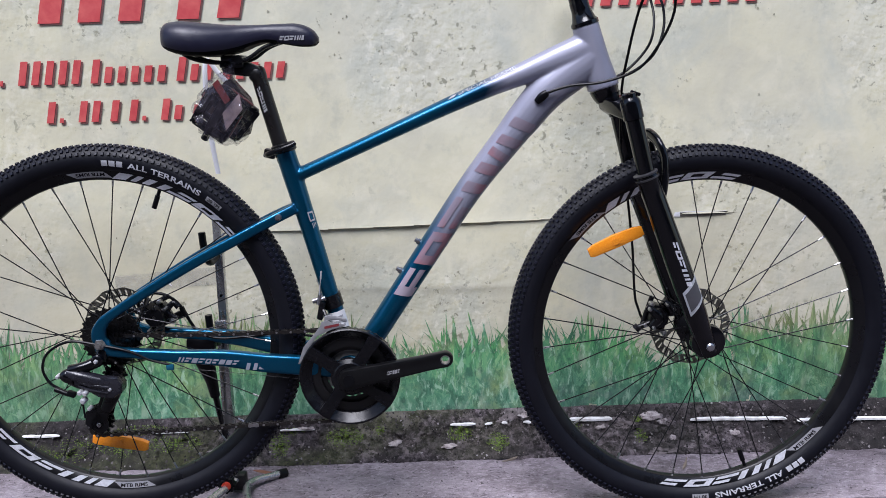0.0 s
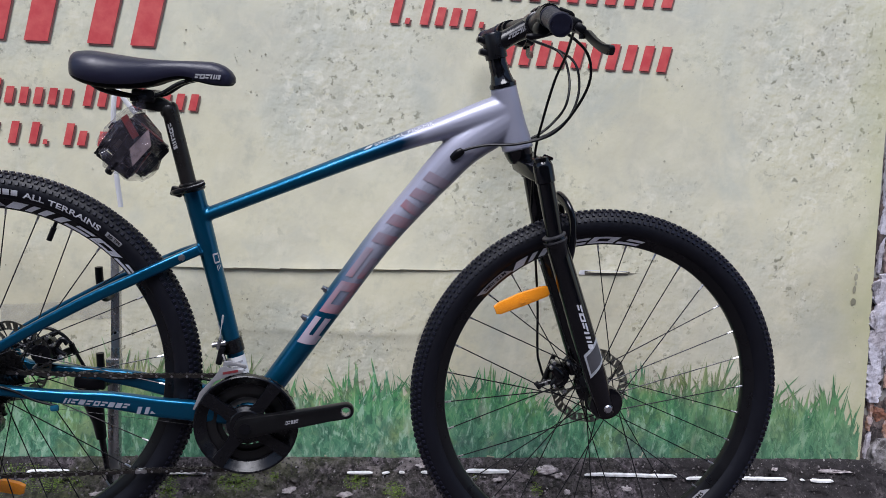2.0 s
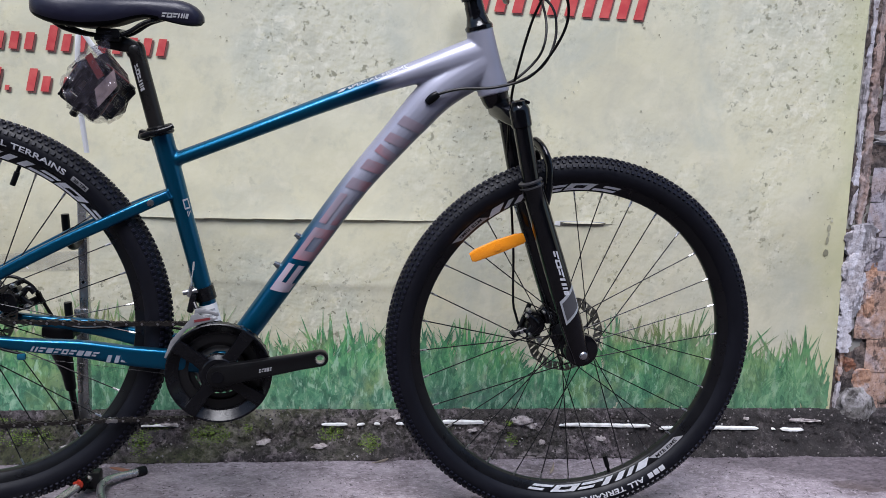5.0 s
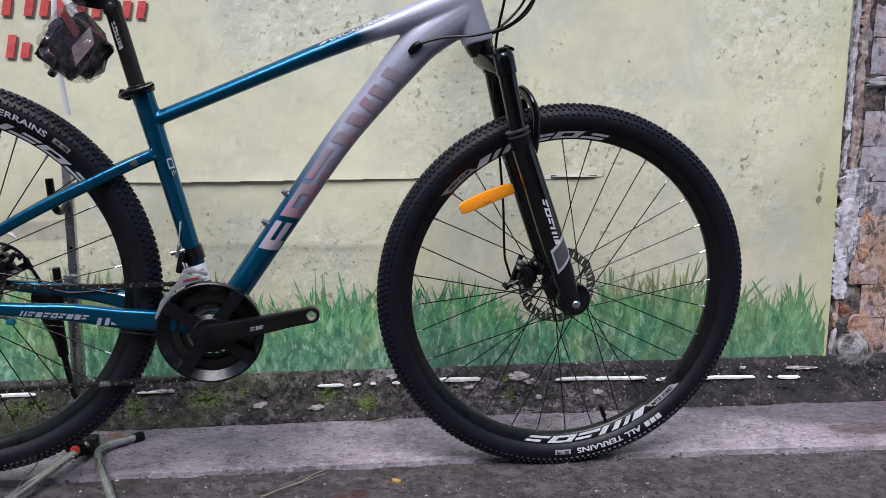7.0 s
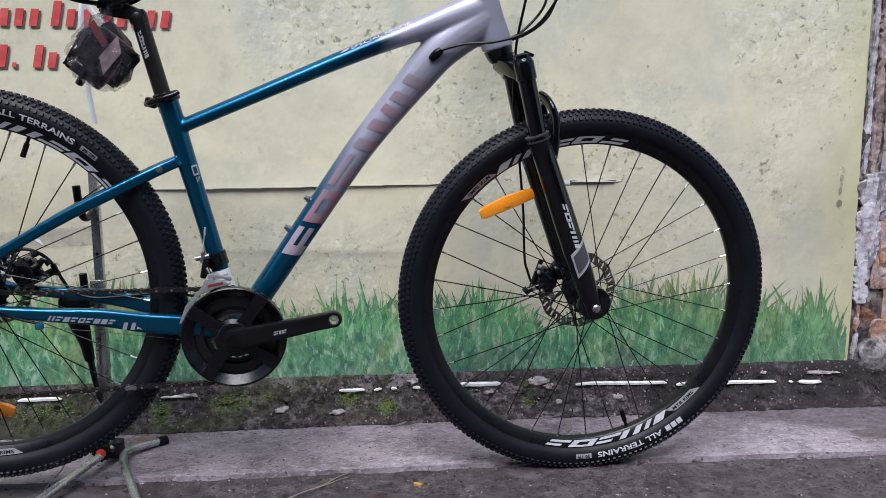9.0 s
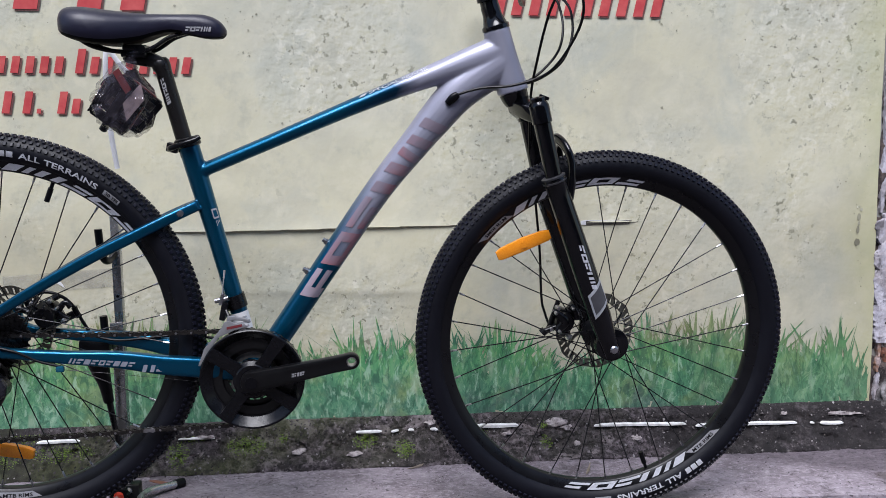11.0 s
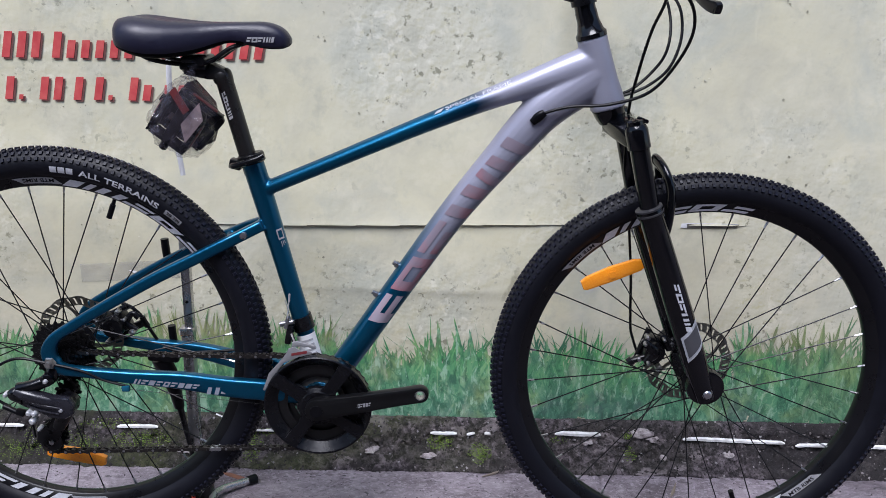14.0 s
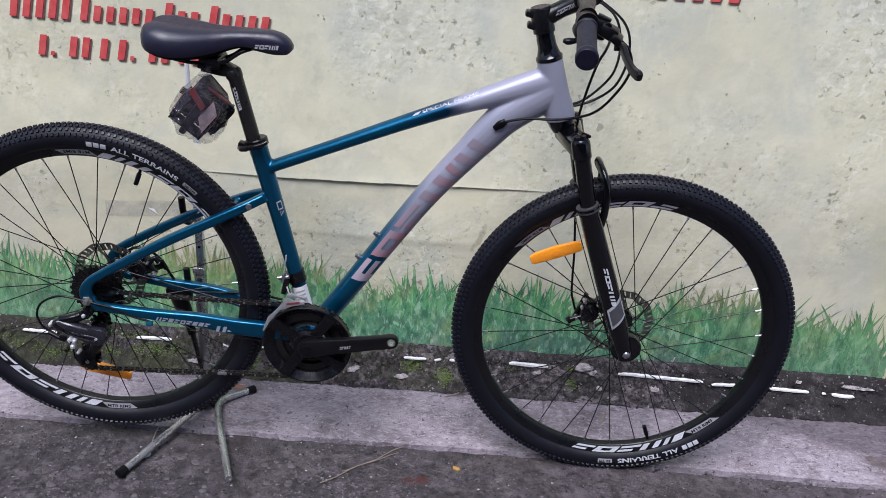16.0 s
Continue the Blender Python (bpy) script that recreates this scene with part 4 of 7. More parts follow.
def even(curve, n):
    """The same swept line with rows at even steps of its length."""
    p = np.array(curve)
    run = np.concatenate([[0], np.cumsum(np.linalg.norm(np.diff(p[:, :3], axis=0), axis=1))])
    at = np.linspace(0, run[-1], n)
    return [np.array([np.interp(q, run, p[:, k]) for k in range(p.shape[1])]) for q in at]


down_curve = even(spline(DOWN, 10), 90)
tube(bm, down_curve, 20)
TOP = [(-0.243, 0, 0.6695, 0.0120, 0.015), (-0.140, 0, 0.7125, 0.0122, 0.015), (-0.050, 0, 0.7505, 0.0130, 0.016), (0.030, 0, 0.7840, 0.0142, 0.017),
       (0.115, 0, 0.8180, 0.0165, 0.019), (0.180, 0, 0.8420, 0.0205, 0.021), (0.235, 0, 0.8610, 0.0260, 0.0225), (0.285, 0, 0.878, 0.030, 0.023)]
top_curve = even(spline(TOP, 8), 70)
tube(bm, top_curve, 18)
tube(bm, spline([(0.2765, 0, 0.9165, 0.0232), (0.283, 0, 0.895, 0.0232), (0.295, 0, 0.855, 0.0242), (0.302, 0, 0.832, 0.0262), (0.3085, 0, 0.8095, 0.0278)], 5), 24)
tube(bm, [(-0.2515, 0, 0.726, 0.0178), (-0.240, 0, 0.680, 0.0178), (-0.215, 0, 0.580, 0.0162), (-0.181, 0, 0.442, 0.0152), (-0.1508, 0, 0.318, 0.0165)], 18)
lathe(bm, [(0.0215, -0.036), (0.0215, 0.036)], 24, BB)
for sgn in (-1, 1):
    rows = [(-0.238, 0.012, 0.617, 0.0095, 0.0095), (-0.275, 0.030, 0.601, 0.0095, 0.0095), (-0.335, 0.042, 0.572, 0.0098, 0.0098), (-0.407, 0.052, 0.537, 0.0098, 0.0098), (-0.495, 0.062, 0.488, 0.0092, 0.0092),
            (-0.560, 0.068, 0.4485, 0.0088, 0.0088), (-0.577, 0.070, 0.433, 0.0105, 0.0085), (-0.5845, 0.070, 0.414, 0.0132, 0.008), (-0.580, 0.070, 0.395, 0.0122, 0.008), (-0.564, 0.069, 0.383, 0.0098, 0.0085),
            (-0.530, 0.066, 0.3772, 0.0088, 0.0088), (-0.450, 0.063, 0.368, 0.0115, 0.009), (-0.374, 0.058, 0.3605, 0.0148, 0.0095), (-0.300, 0.050, 0.346, 0.0172, 0.010), (-0.235, 0.042, 0.3365, 0.018, 0.010), (-0.165, 0.028, 0.322, 0.0165, 0.010)]
    tube(bm, spline([(x, sgn * y, z, a, b) for x, y, z, a, b in rows], 6), 24, square=0.52)
    # dropout web round the axle
    web = plate([[(-0.592, 0.410), (-0.578, 0.418), (-0.566, 0.400), (-0.572, 0.372), (-0.590, 0.366), (-0.596, 0.390)]], 0.007)
    add(bm, web, Matrix.Translation((0, sgn * 0.068, 0)))
tube(bm, [(-0.300, -0.04, 0.588, 0.006), (-0.300, 0.04, 0.588, 0.006)], 10, ref=(0, 0, 1))
frame_part = part("frame", bm, lacquer, bicycle, "teal lacquered frame fading to silver lilac at the head tube")
welded = frame_part.modifiers.new("weld", "REMESH")
welded.mode, welded.voxel_size, welded.use_smooth_shade = "VOXEL", 0.0021, True
soft = frame_part.modifiers.new("fillet", "SMOOTH")
soft.factor, soft.iterations = 0.5, 7


def on_tube(curve, s, turn, lift):
    """A point on a swept tube's near side: s along it from 0 to 1, turn in degrees up from the side facing -y."""
    f = s * (len(curve) - 1)
    i = min(int(f), len(curve) - 2)
    row = curve[i] + (curve[i + 1] - curve[i]) * (f - i)
    t = V(curve[i + 1][:3] - curve[i][:3]).normalized()
    up = V((-t.z, 0, t.x))
    a = radians(turn)
    return V(row[:3]) + up * (math.sin(a) * (row[3] + lift)) + V((0, -1, 0)) * (math.cos(a) * (row[4] + lift))


def tube_patch(curve, s0, s1, a0, a1, slant, mat, name, label="", lift=0.0009, nu=8, nv=8, skip=None):
    """A film on a tube between s0, s1 and turns a0, a1; slant shifts its upper edge along the tube."""
    verts, faces = [], []
    for j in range(nv + 1):
        for i in range(nu + 1):
            s = s0 + (s1 - s0) * i / nu + slant * (j / nv - 0.5)
            verts.append(on_tube(curve, s, a0 + (a1 - a0) * j / nv, lift))
    for j in range(nv):
        for i in range(nu):
            if skip and skip(i, j):
                continue
            q = j * (nu + 1) + i
            faces.append((q, q + 1, q + nu + 2, q + nu + 1))
    return raw(name, verts, faces, mat, frame_part, label)


def plain_mark(name, place, shapes, mat, parent, label="", slant=0.0, nu=4, nv=4):
    """A flat mark of plain blocks: shapes are u0, u1, v0, v1 in the unit square, laid out by place(u, v)."""
    verts, faces = [], []
    for u0, u1, v0, v1 in shapes:
        q = len(verts)
        for j in range(nv + 1):
            v = v0 + (v1 - v0) * j / nv
            for i in range(nu + 1):
                verts.append(place(u0 + (u1 - u0) * i / nu + slant * (v - 0.5), v))
        faces += [(q + j * (nu + 1) + i, q + j * (nu + 1) + i + 1, q + (j + 1) * (nu + 1) + i + 1, q + (j + 1) * (nu + 1) + i) for j in range(nv) for i in range(nu)]
    return raw(name, verts, faces, mat, parent, label)


# block patterns: stacked bars, hollow block, twin posts, single post, solid block
STACK = ((0, 1, 0.66, 1), (0, 0.72, 0.10, 0.44))
HOLLOW = ((0, 1, 0.72, 1), (0, 1, 0, 0.28), (0, 0.28, 0.28, 0.72), (0.72, 1, 0.28, 0.72))
POSTS = ((0, 0.34, 0, 1), (0.66, 1, 0, 1))
POST = ((0, 1, 0, 1),)
BRACKET = ((0, 0.34, 0, 1), (0.34, 1, 0.70, 1), (0.34, 1, 0.20, 0.50))
MARK = ((0.00, 0.17, STACK), (0.19, 0.39, HOLLOW), (0.41, 0.59, STACK), (0.61, 0.78, POSTS), (0.82, 0.865, POST), (0.90, 1.0, POST))


def row_mark(name, place, mat, parent, label="", slant=0.0, row=MARK):
    """A row of block patterns over the unit square as one mark."""
    shapes = [(a + (b - a) * u0, a + (b - a) * u1, v0, v1) for a, b, blocks in row for u0, u1, v0, v1 in blocks]
    return plain_mark(name, place, shapes, mat, parent, label, slant, 2, 2)


# wordmark on the down tube as six plain shapes
for k, (a, b, blocks) in enumerate(((0.236, 0.318, BRACKET), (0.334, 0.430, HOLLOW), (0.445, 0.535, STACK), (0.552, 0.640, POSTS), (0.657, 0.680, POST), (0.697, 0.775, POSTS))):
    plain_mark("wordmark_shape", lambda u, v: on_tube(down_curve, a + (b - a) * u, -50 + 84 * v, 0.0009), blocks, lilac_film if k == 0 else rose_film, frame_part, "lilac film shape" if k == 0 else "", -0.22)
# model name on the chainstay and small marks as plain bars
bar_grey = plain("bar_grey", (0.27, 0.30, 0.36), 0.4, grain=200, relief=0)
NINE = tuple((k / 9, k / 9 + 0.088, blocks) for k, blocks in enumerate((POSTS, STACK, POST, STACK, HOLLOW, STACK, POST, POST, STACK)))
row_mark("model_bars", lambda u, v: V((-0.4485 + 0.1055 * u, -0.0738 + 0.0074 * u - 0.0004, 0.3610 - 0.0125 * u + 0.0090 * v)), bar_grey, frame_part, slant=0.045, row=NINE)
row_mark("model_bars", lambda u, v: V((-0.3325 + 0.0380 * u, -0.0648 + 0.0062 * u, 0.3392 - 0.004 * u + 0.0128 * v)), bar_grey, frame_part, slant=0.10, row=((0, 0.5, POSTS), (0.58, 1.0, STACK)))


def tube_words(text, curve, s0, s1, turn, tall, mat, name, lift=0.001):
    verts, faces, width = letters(text, 1.0)
    out = []
    for x, y in verts:
        out.append(on_tube(curve, s0 + (s1 - s0) * x / width, turn + y * tall, lift))
    return raw(name, out, faces, mat, frame_part, smooth=False)


tube_patch(top_curve, 0.552, 0.572, 40, 58, 0.012, silver_print, "small_mark", nu=2, nv=2)
tube_words("SPECIAL FRAME", top_curve, 0.580, 0.770, 38, 32, white_print, "top_tube_print")
seat_curve = [np.array((-0.2515, 0, 0.726, 0.0178, 0.0178)), np.array((-0.1508, 0, 0.318, 0.0158, 0.0158))]
tube_patch(seat_curve, 0.288, 0.330, 26, 62, 0.0, silver_print, "badge_outline", nu=6, nv=6, skip=lambda i, j: 0 < i < 5 and 0 < j < 5)
for k in range(3):
    tube_patch(seat_curve, 0.338, 0.360 - 0.005 * k, 34 + 10 * k, 38 + 10 * k, 0.0, silver_print, "badge_bar", nu=1, nv=2)
tube_patch(seat_curve, 0.735, 0.865, -60, 75, 0.0, paper_white, "sticker", "white paper sticker with small print", lift=0.0012, nu=3, nv=10)
for k in range(5):
    tube_patch(seat_curve, 0.755 + 0.02 * k, 0.763 + 0.02 * k, -20, 45, 0.0, dim_print, "sticker_bar", lift=0.0018, nu=1, nv=5)

# bottle bolts, cable port, cable guides
for x, z in ((-0.0205, 0.5485), (-0.0560, 0.4965)):
    bm = bmesh.new()
    a = V((x, 0, z))
    d = V((-0.83, 0, 0.558))
    rod(bm, a - d * 0.004, a + d * 0.003, 0.0058, 12)
    rod(bm, a + d * 0.003, a + d * 0.008, 0.0042, 12)
    part("bottle_bolt", bm, steel, frame_part, "bright bottle cage bolt")
bm = bmesh.new()
tube(bm, spline([(0.190, -0.026, 0.790, 0.0055, 0.004), (0.199, -0.029, 0.799, 0.0075, 0.005), (0.208, -0.030, 0.806, 0.0055, 0.004)], 5), 12)
part("cable_port", bm, black_plastic, frame_part)
bm = bmesh.new()
block(bm, (0.014, 0.008, 0.011), pose(-0.466, -0.069, 0.350), 0.003)
part("cable_stop", bm, teal_metal, frame_part)
for x, y, z in ((-0.262, -0.038, 0.607),):
    bm = bmesh.new()
    lathe(bm, [(0.0055, -0.004), (0.0055, 0.002)], 14, (x, y, z))
    lathe(bm, [(0.0028, -0.0045), (0.0028, 0.002)], 8, (x, y, z))
    part("rack_bolt", bm, steel, frame_part)

# seat clamp and post
bm = bmesh.new()
axis_s = (V((-0.2515, 0, 0.726)) - V((-0.1508, 0, 0.318))).normalized()
lean_s = axis_s.to_track_quat("Y", "Z").to_matrix().to_4x4()
lathe(bm, [(0.0192, -0.006), (0.0215, -0.004), (0.0215, 0.008), (0.0192, 0.010)], 28, (-0.2505, 0, 0.722), m=lean_s.to_3x3())
block(bm, (0.020, 0.018, 0.016), pose(-0.2760, 0.0, 0.7145, 0, 14), 0.003)
tube(bm, spline([(-0.282, 0.012, 0.7120, 0.005), (-0.276, -0.020, 0.7150, 0.005), (-0.255, -0.0285, 0.7225, 0.0045), (-0.234, -0.0275, 0.7295, 0.0045), (-0.226, -0.0255, 0.7345, 0.0035)], 5), 10)
part("seat_clamp", bm, black_metal, bicycle, "black quick release seat clamp")
bm = bmesh.new()
tube(bm, [(-0.250, 0, 0.700, 0.0136), (-0.2845, 0, 0.8425, 0.0136), (-0.2865, 0, 0.8470, 0.0155), (-0.2895, 0, 0.8570, 0.0155), (-0.291, 0, 0.862, 0.012)], 20)
head = [bm.verts.new((x, y, z)) for y in (-0.0135, 0.0135) for x, z in ((-0.276, 0.848), (-0.281, 0.863), (-0.302, 0.8725), (-0.338, 0.8690), (-0.348, 0.862), (-0.340, 0.854), (-0.306, 0.848))]
made = bmesh.ops.convex_hull(bm, input=head)
bmesh.ops.bevel(bm, geom=[e for e in {e for v in head if v.is_valid for e in v.link_edges} if e.calc_face_angle(0) > 0.4], offset=0.003, segments=2, profile=0.5, affect="EDGES")
post = part("seatpost", bm, post_black, bicycle, "black aluminium seatpost")
post_curve = [np.array((-0.250, 0, 0.700, 0.0136, 0.0136)), np.array((-0.2845, 0, 0.8425, 0.0136, 0.0136))]
row_mark("post_mark", lambda u, v: on_tube(post_curve, 0.915 - 0.290 * u, 0 + 30 * v, 0.0007), dim_print, post, slant=0.06)

# saddle: lofted shell with dropped wings and a centre groove
STATIONS = ((-0.4385, 0.0300, 0.9240, 0.9050), (-0.4345, 0.0460, 0.9325, 0.8970), (-0.4250, 0.0600, 0.9380, 0.8900), (-0.4060, 0.0680, 0.9405, 0.8820), (-0.3850, 0.0700, 0.9395, 0.8775), (-0.3600, 0.0640, 0.9375, 0.8765), (-0.3340, 0.0530, 0.9360, 0.8800), (-0.3100, 0.0410, 0.9350, 0.8860), (-0.2850, 0.0320, 0.9350, 0.8960), (-0.2640, 0.0280, 0.9350, 0.9005), (-0.2400, 0.0260, 0.9350, 0.8965), (-0.2160, 0.0245, 0.9340, 0.8915), (-0.1980, 0.0225, 0.9290, 0.8910), (-0.1860, 0.0180, 0.9210, 0.8935), (-0.1790, 0.0090, 0.9110, 0.9010))
fine = spline(STATIONS, 4)
bm = bmesh.new()
rings = []
for x, w, top, low in fine:
    ring = []
    h = top - low
    for k in range(24):
        a = 2 * math.pi * k / 24
        c, s = math.cos(a), math.sin(a)
        y = w * math.copysign(abs(c) ** 0.75, c)
        if s >= 0:
            z = low + h * 0.42 + h * 0.58 * abs(s) ** 0.7
            z -= 0.007 * math.exp(-(y / 0.011) ** 2) * max(0, min(1, (-0.22 - x) / 0.1))
            z += 0.004 * math.exp(-((abs(y) - 0.6 * w) / (0.4 * w)) ** 2) * max(0, min(1, (-0.33 - x) / 0.08))
        else:
            z = low + h * 0.42 - h * 0.42 * abs(s) ** 0.55
            z += 0.12 * h * math.exp(-(y / (0.72 * w)) ** 4)
        ring.append(bm.verts.new((x, y, z)))
    rings.append(ring)
for a, b in zip(rings, rings[1:]):
    for k in range(24):
        bm.faces.new((a[k], a[(k + 1) % 24], b[(k + 1) % 24], b[k]))
bm.faces.new(rings[0])
bm.faces.new(rings[-1][::-1])
saddle = part("saddle", bm, saddle_skin, bicycle, "black padded saddle in grained vinyl", sharp=80)
saddle.data.materials.append(plain("saddle_base_plastic", (0.004, 0.004, 0.005), 0.7, grain=60, spec=0.12))
for face in saddle.data.polygons:
    if face.normal.z < -0.55:
        face.material_index = 1
for sgn in (-1, 1):
    bm = bmesh.new()
    tube(bm, spline([(-0.412, sgn * 0.036, 0.896, 0.0036), (-0.392, sgn * 0.030, 0.882, 0.0036), (-0.366, sgn * 0.023, 0.8745, 0.0036), (-0.335, sgn * 0.022, 0.8725, 0.0036), (-0.300, sgn * 0.022, 0.8765, 0.0036), (-0.268, sgn * 0.019, 0.8960, 0.0036), (-0.240, sgn * 0.012, 0.905, 0.0036)], 6), 10)
    part("rail", bm, black_metal, saddle)
bm = bmesh.new()
block(bm, (0.040, 0.054, 0.010), pose(-0.326, 0, 0.8685), 0.003)
block(bm, (0.034, 0.054, 0.010), pose(-0.326, 0, 0.8790), 0.003)
rod(bm, (-0.340, -0.012, 0.885), (-0.340, -0.012, 0.856), 0.004)
rod(bm, (-0.312, -0.030, 0.877), (-0.312, 0.030, 0.877), 0.007)
part("rail_clamp", bm, black_metal, saddle)
row_mark("saddle_mark", lambda u, v: V((-0.2405 + 0.0405 * u, -0.0268 + 0.0022 * u, 0.9055 + 0.0076 * v)), dim_print, saddle, slant=0.05)


# ---- wheels ----
RC, RA, RL = 0.3205, 0.0240, 0.0245


def tyre_mesh():
    verts, faces = [], []
    nu, nv = 160, 20
    for i in range(nu):
        a = 2 * math.pi * i / nu
        for j in range(nv):
            b = 2 * math.pi * j / nv
            r, y = RC + RA * math.cos(b), RL * math.sin(b)
            verts.append((r * math.cos(a), y, r * math.sin(a)))
    for i in range(nu):
        for j in range(nv):
            faces.append((i * nv + j, i * nv + (j + 1) % nv, ((i + 1) % nu) * nv + (j + 1) % nv, ((i + 1) % nu) * nv + j))
    rows = 380
    for i in range(rows):
        for turn, wide, long in (((-42, 0.0068, 0.0052), (0, 0.0076, 0.0050), (42, 0.0068, 0.0052)) if i % 2 else ((-64, 0.0062, 0.0056), (-21, 0.0068, 0.0048), (21, 0.0068, 0.0048), (64, 0.0062, 0.0056))):
            a = 2 * math.pi * (i + (0.15 if turn else 0)) / rows
            b = radians(turn)
            rad = V((math.cos(a), 0, math.sin(a)))
            tan = V((-math.sin(a), 0, math.cos(a)))
            out = rad * math.cos(b) + V((0, 1, 0)) * math.sin(b)
            across = V((0, 1, 0)) * math.cos(b) - rad * math.sin(b)
            c = rad * (RC + RA * math.cos(b)) + V((0, RL * math.sin(b), 0))
            q = len(verts)
            for h, shrink in ((-0.0006, 1.0), (0.0025, 0.82)):
                for sx, sy in ((-1, -1), (1, -1), (1, 1), (-1, 1)):
                    verts.append(c + out * h + tan * (sx * long / 2 * shrink) + across * (sy * wide / 2 * shrink))
            for f in ((4, 5, 6, 7), (0, 1, 5, 4), (1, 2, 6, 5), (2, 3, 7, 6), (3, 0, 4, 7)):
                faces.append(tuple(q + k for k in f))
    return verts, faces


def side_y(r):
    """The near side of tyre or rim at radius r."""
    if r > 0.3035:
        return -RL * math.sqrt(max(0.0, 1 - ((r - RC) / RA) ** 2))
    return -0.0148 + 0.0058 * (0.3015 - r) / 0.0160


def arc_shape(name, r0, r1, a0, a1, mat, parent, slant=0.0, lift=0.0010, n=5, label=""):
    """A thin film on the wheel's near side between two radii and two angles in degrees."""
    verts, rows = [], 4
    for j in range(rows + 1):
        r = r0 + (r1 - r0) * j / rows
        for i in range(n + 1):
            a = radians(a0 + (a1 - a0) * i / n + slant * (j / rows - 0.5))
            verts.append((r * math.cos(a), side_y(r) - lift, r * math.sin(a)))
    faces = [(j * (n + 1) + i, j * (n + 1) + i + 1, (j + 1) * (n + 1) + i + 1, (j + 1) * (n + 1) + i) for j in range(rows) for i in range(n)]
    return raw(name, verts, faces, mat, parent, label)


def arc_words(name, text, r0, tall, a0, a1, mat, parent, outward=True, lift=0.0013):
    verts, faces, width = letters(text, 1.0, 0.022)
    out = []
    for x, y in verts:
        r = r0 + (y if outward else -y) * tall
        a = radians(a0 + (a1 - a0) * x / width)
        out.append((r * math.cos(a), side_y(r) - lift, r * math.sin(a)))
    return raw(name, out, faces, mat, parent, smooth=False)


def rim_place(turn, r):
    a = radians(turn)
    return V((r * math.cos(a), side_y(r) - 0.0010, r * math.sin(a)))


def disc_mesh(r0, r1):
    """A brake disc: slotted braking ring, wavy edges and six curved arms."""
    bm = bmesh.new()
    n, rows = 144, 5
    grid = []
    for j in range(rows + 1):
        t = j / rows
        grid.append([])
        for i in range(n):
            a = 2 * math.pi * (i + 2.2 * t) / n
            r = r0 + (r1 - r0) * t + 0.0012 * math.sin(12 * a) * (1 if j in (0, rows) else 0)
            grid[-1].append(bm.verts.new((r * math.cos(a), 0, r * math.sin(a))))
    for j in range(rows):
        for i in range(n):
            if 1 <= j <= 3 and i % 4 == 0:
                continue
            bm.faces.new((grid[j][i], grid[j][(i + 1) % n], grid[j + 1][(i + 1) % n], grid[j + 1][i]))
    for k in range(6):
        a0 = 2 * math.pi * k / 6
        line = []
        for q in range(7):
            t = q / 6
            r = 0.018 + (r0 + 0.003 - 0.018) * t
            line.append((r, a0 + 0.55 * t))
        last = None
        for r, a in line:
            w = 0.0036
            p, s = V((r * math.cos(a), 0, r * math.sin(a))), V((-math.sin(a), 0, math.cos(a))) * w
            pair = (bm.verts.new(p - s), bm.verts.new(p + s))
            if last:
                bm.faces.new((last[0], last[1], pair[1], pair[0]))
            last = pair
    out = bmesh.ops.solidify(bm, geom=bm.faces[:], thickness=0.0018)
    lathe(bm, [(0.022, -0.002), (0.022, 0.002)], 24)
    return bm


